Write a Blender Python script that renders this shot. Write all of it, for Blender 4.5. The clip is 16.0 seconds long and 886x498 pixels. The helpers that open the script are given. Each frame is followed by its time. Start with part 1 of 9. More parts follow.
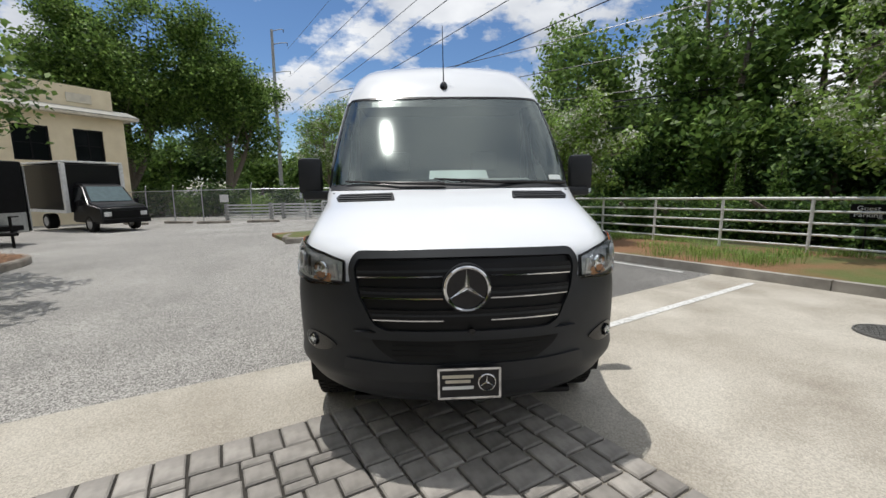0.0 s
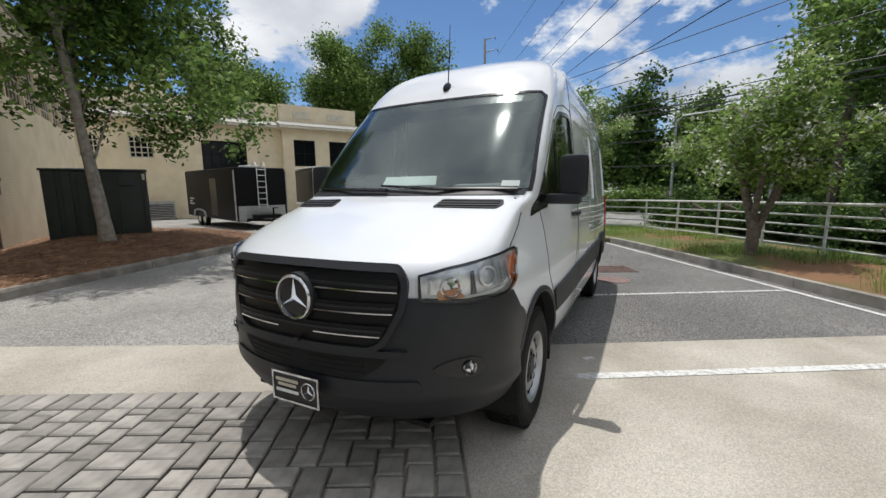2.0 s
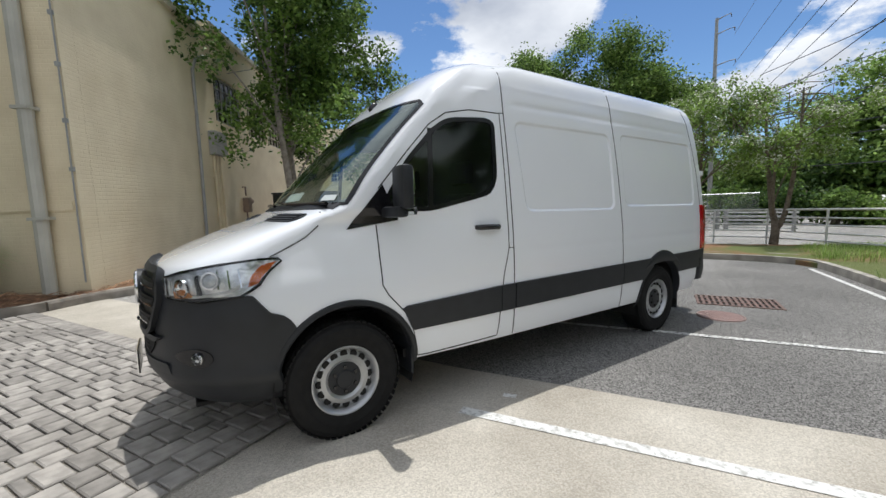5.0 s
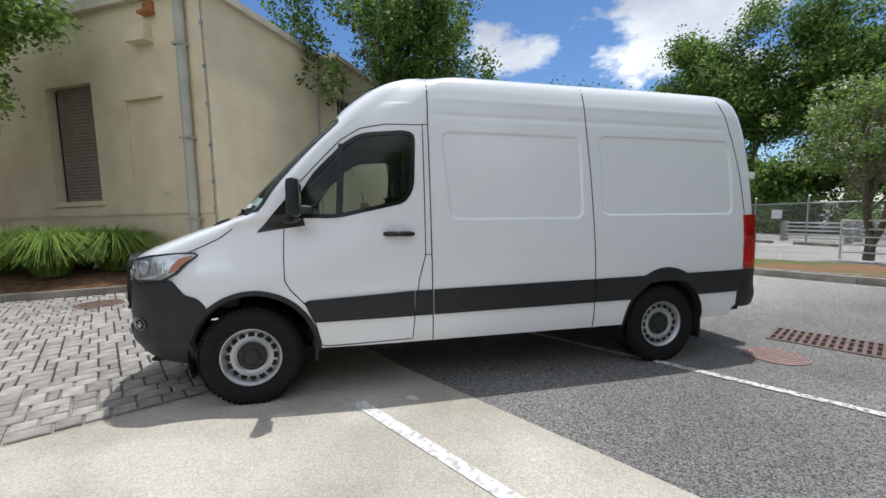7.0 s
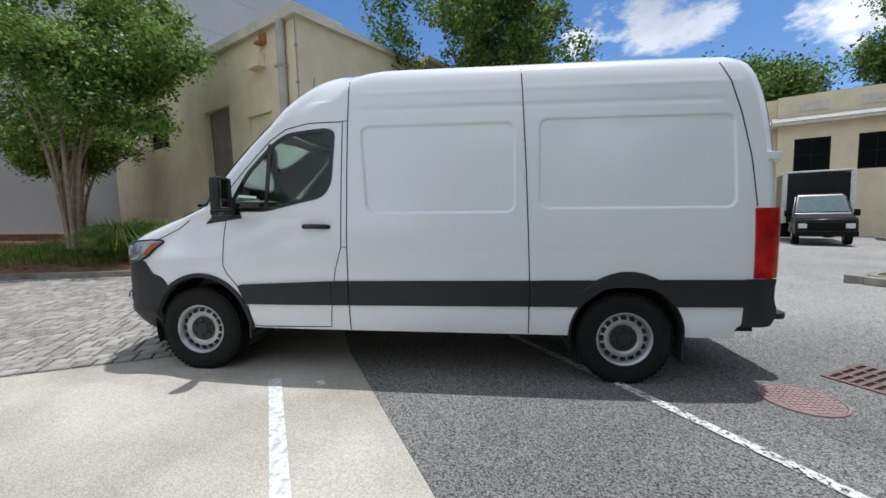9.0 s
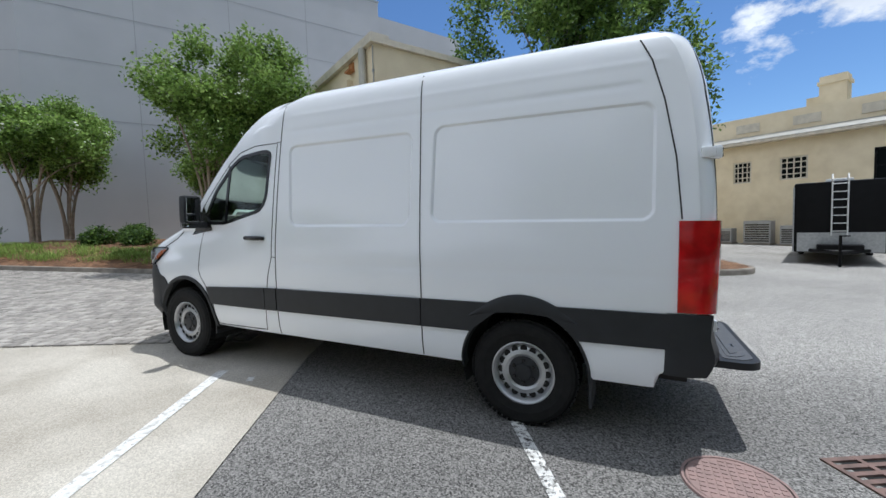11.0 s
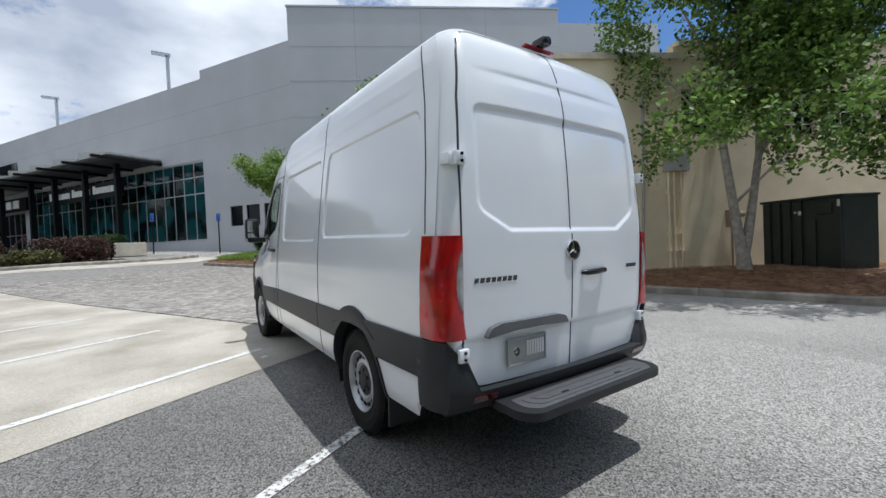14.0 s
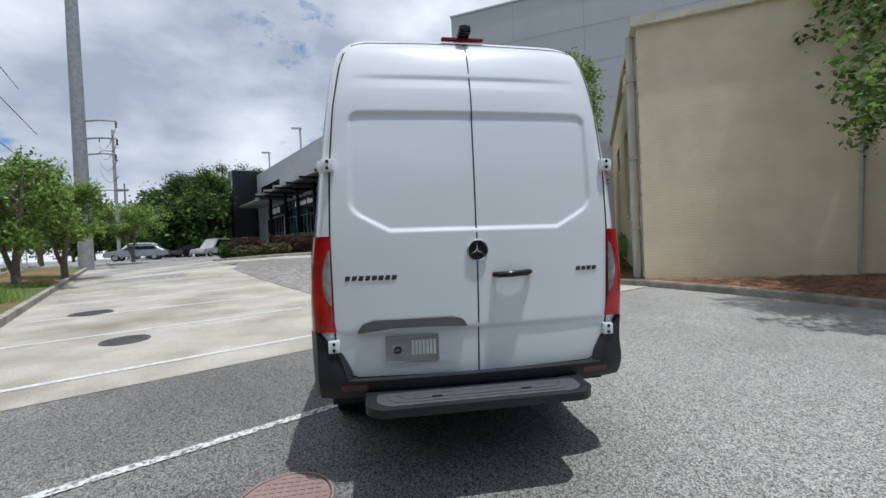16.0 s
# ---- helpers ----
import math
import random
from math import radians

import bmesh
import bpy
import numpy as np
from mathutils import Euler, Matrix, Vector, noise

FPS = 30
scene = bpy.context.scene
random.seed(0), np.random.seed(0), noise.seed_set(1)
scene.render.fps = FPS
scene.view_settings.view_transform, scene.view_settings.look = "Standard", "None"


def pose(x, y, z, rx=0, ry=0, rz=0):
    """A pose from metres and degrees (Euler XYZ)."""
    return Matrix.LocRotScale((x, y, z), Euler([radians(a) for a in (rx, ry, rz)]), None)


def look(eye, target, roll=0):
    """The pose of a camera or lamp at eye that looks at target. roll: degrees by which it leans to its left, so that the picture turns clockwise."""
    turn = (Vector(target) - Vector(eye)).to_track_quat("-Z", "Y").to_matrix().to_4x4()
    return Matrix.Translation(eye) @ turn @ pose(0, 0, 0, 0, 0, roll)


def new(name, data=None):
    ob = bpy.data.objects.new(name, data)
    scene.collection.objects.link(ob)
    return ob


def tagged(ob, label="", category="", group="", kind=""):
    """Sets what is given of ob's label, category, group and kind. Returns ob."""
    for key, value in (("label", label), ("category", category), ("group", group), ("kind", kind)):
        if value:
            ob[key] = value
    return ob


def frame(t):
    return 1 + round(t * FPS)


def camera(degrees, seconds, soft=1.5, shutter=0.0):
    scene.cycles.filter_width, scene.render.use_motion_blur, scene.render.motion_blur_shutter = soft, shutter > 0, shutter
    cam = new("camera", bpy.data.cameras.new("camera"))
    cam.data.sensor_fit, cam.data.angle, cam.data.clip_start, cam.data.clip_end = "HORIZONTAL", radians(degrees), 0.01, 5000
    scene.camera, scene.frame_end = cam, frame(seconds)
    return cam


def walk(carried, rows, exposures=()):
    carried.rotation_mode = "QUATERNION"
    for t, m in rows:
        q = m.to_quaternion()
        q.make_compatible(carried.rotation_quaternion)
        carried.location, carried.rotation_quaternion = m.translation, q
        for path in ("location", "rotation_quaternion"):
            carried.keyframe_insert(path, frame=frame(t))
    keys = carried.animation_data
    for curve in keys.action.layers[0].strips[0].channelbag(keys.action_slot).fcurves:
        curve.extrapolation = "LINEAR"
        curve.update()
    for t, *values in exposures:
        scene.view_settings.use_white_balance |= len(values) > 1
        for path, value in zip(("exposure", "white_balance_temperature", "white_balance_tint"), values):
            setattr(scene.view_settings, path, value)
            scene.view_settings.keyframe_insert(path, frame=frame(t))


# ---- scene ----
cam = camera(95.3, 16.0)
PATH = [
    (0.0, -0.213, -2.873, 1.469, -2.79, -8.87, 0.24),
    (0.5, 0.203, -2.798, 1.473, 4.93, -9.13, 0.21),
    (1.0, 0.622, -2.709, 1.487, 12.60, -9.14, 0.09),
    (1.5, 1.040, -2.553, 1.509, 19.80, -9.18, 0.37),
    (2.0, 1.468, -2.410, 1.519, 26.10, -8.99, 0.33),
    (2.5, 1.808, -2.219, 1.502, 31.66, -8.79, 0.57),
    (3.0, 2.119, -2.010, 1.505, 36.64, -8.31, 1.00),
    (3.5, 2.458, -1.776, 1.504, 41.56, -7.92, 1.42),
    (4.0, 2.747, -1.476, 1.484, 46.16, -7.57, 1.73),
    (6.5, 3.995, 0.317, 1.473, 71.34, -5.56, 1.67),
    (7.0, 4.155, 0.761, 1.454, 76.56, -5.47, 1.57),
    (7.5, 4.222, 1.205, 1.436, 81.63, -5.63, 1.55),
    (8.0, 4.241, 1.650, 1.425, 86.38, -5.56, 1.62),
    (8.5, 4.278, 2.113, 1.407, 91.15, -5.29, 1.68),
    (9.0, 4.224, 2.583, 1.380, 96.03, -5.43, 1.73),
    (11.5, 3.434, 4.787, 1.351, 119.72, -2.84, 1.64),
    (12.0, 3.212, 5.182, 1.334, 124.32, -2.21, 1.43),
    (12.5, 2.950, 5.524, 1.311, 129.10, -1.78, 1.51),
    (13.0, 2.662, 5.852, 1.309, 134.17, -1.28, 1.69),
    (13.5, 2.388, 6.182, 1.313, 139.63, -1.12, 2.04),
    (14.0, 2.056, 6.454, 1.301, 145.41, -1.16, 2.48),
    (14.5, 1.700, 6.714, 1.286, 151.67, -1.11, 2.71),
    (15.0, 1.305, 6.891, 1.259, 158.45, -1.12, 2.81),
    (15.5, 0.916, 7.021, 1.261, 164.57, -1.09, 2.70),
    (16.0, 0.535, 7.133, 1.263, 171.22, -0.90, 2.58),
]
walk(cam, [(t, pose(x, y, z, 90 + pitch, roll, yaw)) for t, x, y, z, yaw, pitch, roll in PATH],
     [(0, 0.24, 6350, 10), (2.5, 0.26, 6320, 10), (4.2, 0.36, 6250, 10), (7, 0.43, 6060, 10), (9, 0.40, 5880, 10), (12, 0.46, 5830, 9), (14.5, 0.39, 5930, 9), (16, 0.24, 5880, 9)])

# ---- world, sun ----
SUN = Vector((-0.275, 0.255, 1.52)).normalized()
world = bpy.data.worlds.new("sky")
scene.world = world
world.use_nodes = True
wt = world.node_tree
wt.nodes.clear()
w_out = wt.nodes.new("ShaderNodeOutputWorld")
w_bg = wt.nodes.new("ShaderNodeBackground")
w_sky = wt.nodes.new("ShaderNodeTexSky")
w_sky.sky_type = "NISHITA"
w_sky.sun_disc = False
w_sky.sun_elevation = math.asin(SUN.z)
w_sky.sun_rotation = math.atan2(SUN.x, SUN.y)
w_sky.air_density, w_sky.dust_density, w_sky.ozone_density = 0.9, 0.15, 4.0
w_bg.inputs["Strength"].default_value = 0.15
w_tc = wt.nodes.new("ShaderNodeTexCoord")
w_map = wt.nodes.new("ShaderNodeMapping")
w_map.inputs["Scale"].default_value = (1.0, 1.0, 1.9)
w_map.inputs["Location"].default_value = (0.35, 0.6, 0.15)
w_n1 = wt.nodes.new("ShaderNodeTexNoise")
w_n1.inputs["Scale"].default_value, w_n1.inputs["Detail"].default_value, w_n1.inputs["Roughness"].default_value = 2.6, 10.0, 0.62
w_n2 = wt.nodes.new("ShaderNodeTexNoise")
w_n2.inputs["Scale"].default_value, w_n2.inputs["Detail"].default_value = 3.0, 6.0
w_ramp = wt.nodes.new("ShaderNodeValToRGB")
w_ramp.color_ramp.elements[0].position, w_ramp.color_ramp.elements[1].position = 0.48, 0.545
w_shade = wt.nodes.new("ShaderNodeValToRGB")
w_shade.color_ramp.elements[0].position, w_shade.color_ramp.elements[1].position = 0.36, 0.66
w_shade.color_ramp.elements[0].color, w_shade.color_ramp.elements[1].color = (2.3, 2.5, 2.9, 1), (5.2, 5.25, 5.3, 1)
# more cloud towards both ends of the lane, clear blue across it
w_sep = wt.nodes.new("ShaderNodeSeparateXYZ")
w_abs = wt.nodes.new("ShaderNodeMath"); w_abs.operation = "MULTIPLY_ADD"
w_abs.inputs[1].default_value, w_abs.inputs[2].default_value = 0.13, 0.0
w_add = wt.nodes.new("ShaderNodeMath"); w_add.operation = "ADD"
w_mix = wt.nodes.new("ShaderNodeMixRGB")
w_deep = wt.nodes.new("ShaderNodeHueSaturation")
w_deep.inputs["Saturation"].default_value, w_deep.inputs["Value"].default_value = 1.08, 0.62
L = wt.links.new
L(w_tc.outputs["Generated"], w_map.inputs["Vector"])
L(w_map.outputs["Vector"], w_n1.inputs["Vector"])
L(w_map.outputs["Vector"], w_n2.inputs["Vector"])
L(w_tc.outputs["Generated"], w_sep.inputs["Vector"])
L(w_sep.outputs["X"], w_abs.inputs[0])
L(w_n1.outputs["Fac"], w_add.inputs[0])
L(w_abs.outputs["Value"], w_add.inputs[1])
# heaped clouds that stand over the yard: a direction and a size each
w_far = wt.nodes.new("ShaderNodeMapRange"); w_far.interpolation_type = "SMOOTHSTEP"
w_far.inputs["From Min"].default_value, w_far.inputs["From Max"].default_value = -0.15, -0.8
w_far.inputs["To Min"].default_value, w_far.inputs["To Max"].default_value = 0.0, 0.11
w_more = wt.nodes.new("ShaderNodeMath"); w_more.operation = "ADD"
L(w_sep.outputs["Y"], w_far.inputs["Value"])
L(w_add.outputs["Value"], w_more.inputs[0]); L(w_far.outputs["Result"], w_more.inputs[1])
w_clear = wt.nodes.new("ShaderNodeMapRange"); w_clear.interpolation_type = "SMOOTHSTEP"
w_clear.inputs["From Min"].default_value, w_clear.inputs["From Max"].default_value = -0.5, -0.85
w_clear.inputs["To Min"].default_value, w_clear.inputs["To Max"].default_value = 0.0, -0.07
w_less = wt.nodes.new("ShaderNodeMath"); w_less.operation = "ADD"
L(w_sep.outputs["X"], w_clear.inputs["Value"])
L(w_more.outputs["Value"], w_less.inputs[0]); L(w_clear.outputs["Result"], w_less.inputs[1])
# broken cloud overhead
w_top = wt.nodes.new("ShaderNodeMapRange"); w_top.interpolation_type = "SMOOTHSTEP"
w_top.inputs["From Min"].default_value, w_top.inputs["From Max"].default_value = 0.46, 0.72
w_top.inputs["To Min"].default_value, w_top.inputs["To Max"].default_value = 0.0, 0.2
w_over = wt.nodes.new("ShaderNodeMath"); w_over.operation = "ADD"
L(w_sep.outputs["Z"], w_top.inputs["Value"])
L(w_less.outputs["Value"], w_over.inputs[0]); L(w_top.outputs["Result"], w_over.inputs[1])
w_sum = w_over.outputs["Value"]
for d, near, gain in (((-0.764, 0.561, 0.318), 0.9915, 0.15), ((-0.867, 0.369, 0.335), 0.9965, 0.14), ((-0.604, 0.694, 0.43), 0.994, 0.13), ((-0.932, 0.22, 0.288), 0.9975, 0.13), ((-0.64, 0.72, 0.22), 0.9975, 0.13), ((-0.68, -0.555, 0.48), 0.985, 0.14), ((-0.16, -0.905, 0.394), 0.985, 0.12)):
    w_dot = wt.nodes.new("ShaderNodeVectorMath"); w_dot.operation = "DOT_PRODUCT"
    w_dot.inputs[1].default_value = Vector(d).normalized()
    w_rng = wt.nodes.new("ShaderNodeMapRange"); w_rng.interpolation_type = "SMOOTHSTEP"
    w_rng.inputs["From Min"].default_value, w_rng.inputs["From Max"].default_value = near - (1 - near) * 1.2, 1.0
    w_rng.inputs["To Min"].default_value, w_rng.inputs["To Max"].default_value = 0.0, gain
    w_ad = wt.nodes.new("ShaderNodeMath"); w_ad.operation = "ADD"
    L(w_tc.outputs["Generated"], w_dot.inputs[0])
    L(w_dot.outputs["Value"], w_rng.inputs["Value"])
    L(w_sum, w_ad.inputs[0]); L(w_rng.outputs["Result"], w_ad.inputs[1])
    w_sum = w_ad.outputs["Value"]
L(w_sum, w_ramp.inputs["Fac"])
L(w_n2.outputs["Fac"], w_shade.inputs["Fac"])
L(w_ramp.outputs["Color"], w_mix.inputs["Fac"])
L(w_sky.outputs["Color"], w_deep.inputs["Color"]); L(w_deep.outputs["Color"], w_mix.inputs["Color1"])
L(w_shade.outputs["Color"], w_mix.inputs["Color2"])
L(w_mix.outputs["Color"], w_bg.inputs["Color"])
L(w_bg.outputs["Background"], w_out.inputs["Surface"])
sun = new("sun", bpy.data.lights.new("sun", "SUN"))
sun.data.energy, sun.data.angle, sun.data.color = 2.55, radians(0.55), (1.0, 0.955, 0.88)
sun.matrix_world = look((0, 0, 60), Vector((0, 0, 60)) - SUN)

# ---- materials ----
def mat(name, col, rough=0.6, metal=0.0, col2=None, scale=6.0, fine=60.0, bump=0.0, spec=0.5, coat=0.0, detail=4.0, stain=0.0, stain_scale=0.5,
        stain_col=(0.1, 0.09, 0.07), rand=0.0, dist=0.02, mix=(0.35, 0.65)):
    """A procedural surface: two noise scales of colour, fine relief, stains, and a shift from piece to piece."""
    m = bpy.data.materials.new(name)
    m.use_nodes = True
    nt = m.node_tree
    b = nt.nodes["Principled BSDF"]
    b.inputs["Roughness"].default_value, b.inputs["Metallic"].default_value = rough, metal
    b.inputs["Specular IOR Level"].default_value, b.inputs["Coat Weight"].default_value = spec, coat
    b.inputs["Coat Roughness"].default_value = 0.03
    tc = nt.nodes.new("ShaderNodeTexCoord")
    col2 = col2 or tuple(c * 0.8 for c in col)
    n1 = nt.nodes.new("ShaderNodeTexNoise")
    n1.inputs["Scale"].default_value, n1.inputs["Detail"].default_value = scale, detail
    r = nt.nodes.new("ShaderNodeValToRGB")
    r.color_ramp.elements[0].position, r.color_ramp.elements[1].position = mix
    r.color_ramp.elements[0].color, r.color_ramp.elements[1].color = (*col2, 1), (*col, 1)
    nt.links.new(tc.outputs["Object"], n1.inputs["Vector"])
    nt.links.new(n1.outputs["Fac"], r.inputs["Fac"])
    out = r.outputs["Color"]
    if stain:
        n3 = nt.nodes.new("ShaderNodeTexNoise")
        n3.inputs["Scale"].default_value, n3.inputs["Detail"].default_value, n3.inputs["Roughness"].default_value = stain_scale, 8.0, 0.65
        r3 = nt.nodes.new("ShaderNodeValToRGB")
        r3.color_ramp.elements[0].position, r3.color_ramp.elements[1].position = 0.52, 0.75
        r3.color_ramp.elements[0].color, r3.color_ramp.elements[1].color = (0, 0, 0, 1), (stain, stain, stain, 1)
        mx = nt.nodes.new("ShaderNodeMixRGB")
        mx.inputs["Color2"].default_value = (*stain_col, 1)
        nt.links.new(tc.outputs["Object"], n3.inputs["Vector"])
        nt.links.new(n3.outputs["Fac"], r3.inputs["Fac"])
        nt.links.new(r3.outputs["Color"], mx.inputs["Fac"])
        nt.links.new(out, mx.inputs["Color1"])
        out = mx.outputs["Color"]
    if rand:
        oi = nt.nodes.new("ShaderNodeObjectInfo")
        ge = nt.nodes.new("ShaderNodeNewGeometry")
        ad = nt.nodes.new("ShaderNodeMath"); ad.operation = "ADD"
        fr = nt.nodes.new("ShaderNodeMath"); fr.operation = "FRACT"
        mr = nt.nodes.new("ShaderNodeMapRange")
        mr.inputs["To Min"].default_value, mr.inputs["To Max"].default_value = 1 - rand, 1 + rand
        hs = nt.nodes.new("ShaderNodeHueSaturation")
        nt.links.new(oi.outputs["Random"], ad.inputs[0])
        nt.links.new(ge.outputs["Random Per Island"], ad.inputs[1])
        nt.links.new(ad.outputs[0], fr.inputs[0])
        nt.links.new(fr.outputs[0], mr.inputs["Value"])
        nt.links.new(mr.outputs["Result"], hs.inputs["Value"])
        nt.links.new(out, hs.inputs["Color"])
        out = hs.outputs["Color"]
    nt.links.new(out, b.inputs["Base Color"])
    if bump:
        n2 = nt.nodes.new("ShaderNodeTexNoise")
        n2.inputs["Scale"].default_value, n2.inputs["Detail"].default_value = fine, 3.0
        bp = nt.nodes.new("ShaderNodeBump")
        bp.inputs["Strength"].default_value, bp.inputs["Distance"].default_value = bump, dist
        nt.links.new(tc.outputs["Object"], n2.inputs["Vector"])
        nt.links.new(n2.outputs["Fac"], bp.inputs["Height"])
        nt.links.new(bp.outputs["Normal"], b.inputs["Normal"])
    return m


def speckled(name, dark, light, chip, scale, base_scale, rough=0.85, crack=0.0, stain=0.35, stain_col=(0.05, 0.05, 0.05)):
    """Aggregate surfaces such as asphalt and exposed concrete: chips of stone in a binder, patches and fine cracks."""
    m = mat(name, light, rough, col2=dark, scale=base_scale, bump=0.0, stain=stain, stain_scale=0.28, stain_col=stain_col, spec=0.3)
    nt = m.node_tree
    b = nt.nodes["Principled BSDF"]
    src = b.inputs["Base Color"].links[0].from_socket
    tc = [n for n in nt.nodes if n.type == "TEX_COORD"][0]
    vo = nt.nodes.new("ShaderNodeTexVoronoi")
    vo.inputs["Scale"].default_value = scale
    rp = nt.nodes.new("ShaderNodeValToRGB")
    rp.color_ramp.elements[0].position, rp.color_ramp.elements[1].position = 0.15, 0.95
    rp.color_ramp.elements[0].color, rp.color_ramp.elements[1].color = (1 - chip, 1 - chip, 1 - chip, 1), (1 + chip, 1 + chip, 1 + chip, 1)
    mu = nt.nodes.new("ShaderNodeMixRGB"); mu.blend_type = "MULTIPLY"; mu.inputs["Fac"].default_value = 1.0
    nt.links.new(tc.outputs["Object"], vo.inputs["Vector"])
    nt.links.new(vo.outputs["Color"], rp.inputs["Fac"])
    nt.links.new(src, mu.inputs["Color1"])
    nt.links.new(rp.outputs["Color"], mu.inputs["Color2"])
    out = mu.outputs["Color"]
    if crack:
        n = nt.nodes.new("ShaderNodeTexNoise"); n.inputs["Scale"].default_value = 1.3; n.inputs["Detail"].default_value = 5
        ad = nt.nodes.new("ShaderNodeVectorMath"); ad.operation = "ADD"
        v2 = nt.nodes.new("ShaderNodeTexVoronoi"); v2.feature = "DISTANCE_TO_EDGE"; v2.inputs["Scale"].default_value = 0.33
        r2 = nt.nodes.new("ShaderNodeValToRGB")
        r2.color_ramp.elements[0].position, r2.color_ramp.elements[1].position = 0.0, 0.004
        r2.color_ramp.elements[0].color, r2.color_ramp.elements[1].color = (1 - crack, 1 - crack, 1 - crack, 1), (1, 1, 1, 1)
        m2 = nt.nodes.new("ShaderNodeMixRGB"); m2.blend_type = "MULTIPLY"; m2.inputs["Fac"].default_value = 1.0
        nt.links.new(tc.outputs["Object"], n.inputs["Vector"])
        nt.links.new(tc.outputs["Object"], ad.inputs[0]); nt.links.new(n.outputs["Color"], ad.inputs[1])
        nt.links.new(ad.outputs[0], v2.inputs["Vector"])
        nt.links.new(v2.outputs["Distance"], r2.inputs["Fac"])
        nt.links.new(out, m2.inputs["Color1"]); nt.links.new(r2.outputs["Color"], m2.inputs["Color2"])
        out = m2.outputs["Color"]
    nt.links.new(out, b.inputs["Base Color"])
    bp = nt.nodes.new("ShaderNodeBump"); bp.inputs["Strength"].default_value, bp.inputs["Distance"].default_value = 0.5, 0.006
    nt.links.new(vo.outputs["Distance"], bp.inputs["Height"])
    nt.links.new(bp.outputs["Normal"], b.inputs["Normal"])
    return m


def glass(name, tint, rough=0.0, least=0.06):
    """Clear or tinted pane: see-through with real reflections."""
    m = bpy.data.materials.new(name)
    m.use_nodes = True
    nt = m.node_tree
    nt.nodes.clear()
    o = nt.nodes.new("ShaderNodeOutputMaterial")
    t = nt.nodes.new("ShaderNodeBsdfTransparent"); t.inputs["Color"].default_value = (*tint, 1)
    g = nt.nodes.new("ShaderNodeBsdfGlossy"); g.inputs["Roughness"].default_value = rough
    g.inputs["Color"].default_value = (*(0.92 * c / max(tint) for c in tint), 1)
    f = nt.nodes.new("ShaderNodeFresnel"); f.inputs["IOR"].default_value = 1.5
    mx = nt.nodes.new("ShaderNodeMixShader")
    mr = nt.nodes.new("ShaderNodeMapRange"); mr.inputs["To Min"].default_value, mr.inputs["To Max"].default_value = least, 1.0
    nt.links.new(f.outputs[0], mr.inputs["Value"]); nt.links.new(mr.outputs[0], mx.inputs[0])
    nt.links.new(t.outputs[0], mx.inputs[1]); nt.links.new(g.outputs[0], mx.inputs[2])
    nt.links.new(mx.outputs[0], o.inputs["Surface"])
    return m


def leafmat(name, c1, c2):
    """Leaf: colour varies leaf by leaf, some light passes through."""
    m = mat(name, c1, 0.5, col2=c2, scale=0.9, rand=0.5, spec=0.22)
    nt = m.node_tree
    b = nt.nodes["Principled BSDF"]
    o = [n for n in nt.nodes if n.type == "OUTPUT_MATERIAL"][0]
    t = nt.nodes.new("ShaderNodeBsdfTranslucent")
    mx = nt.nodes.new("ShaderNodeMixShader"); mx.inputs[0].default_value = 0.32
    g = nt.nodes.new("ShaderNodeGamma"); g.inputs[1].default_value = 0.85
    src = b.inputs["Base Color"].links[0].from_socket
    nt.links.new(src, g.inputs[0]); nt.links.new(g.outputs[0], t.inputs["Color"])
    nt.links.new(b.outputs[0], mx.inputs[1]); nt.links.new(t.outputs[0], mx.inputs[2])
    nt.links.new(mx.outputs[0], o.inputs["Surface"])
    return m


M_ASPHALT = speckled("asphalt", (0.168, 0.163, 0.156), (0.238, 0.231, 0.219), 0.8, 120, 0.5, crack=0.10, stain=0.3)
M_ASPHALT_PALE = speckled("asphalt_pale", (0.30, 0.29, 0.272), (0.385, 0.372, 0.35), 0.72, 120, 0.4, crack=0.08, stain=0.5, stain_col=(0.17, 0.17, 0.16))
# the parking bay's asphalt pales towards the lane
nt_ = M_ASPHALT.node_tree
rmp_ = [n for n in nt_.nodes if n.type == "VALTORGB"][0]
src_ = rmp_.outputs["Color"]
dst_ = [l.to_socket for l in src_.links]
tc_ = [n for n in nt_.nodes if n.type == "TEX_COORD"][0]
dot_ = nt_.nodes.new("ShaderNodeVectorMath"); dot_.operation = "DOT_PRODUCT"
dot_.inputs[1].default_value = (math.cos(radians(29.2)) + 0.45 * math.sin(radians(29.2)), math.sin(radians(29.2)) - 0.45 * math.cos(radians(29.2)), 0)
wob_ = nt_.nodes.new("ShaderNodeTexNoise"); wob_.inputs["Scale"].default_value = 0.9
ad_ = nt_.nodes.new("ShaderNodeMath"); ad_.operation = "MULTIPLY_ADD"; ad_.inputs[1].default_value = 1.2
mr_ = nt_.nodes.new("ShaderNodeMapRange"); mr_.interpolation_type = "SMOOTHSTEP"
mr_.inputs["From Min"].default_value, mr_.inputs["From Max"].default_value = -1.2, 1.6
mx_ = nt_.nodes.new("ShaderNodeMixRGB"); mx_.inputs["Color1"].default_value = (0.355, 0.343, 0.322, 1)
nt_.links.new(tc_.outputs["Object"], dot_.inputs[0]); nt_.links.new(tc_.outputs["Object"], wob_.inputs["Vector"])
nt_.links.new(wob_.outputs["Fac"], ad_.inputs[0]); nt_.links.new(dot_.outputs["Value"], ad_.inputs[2])
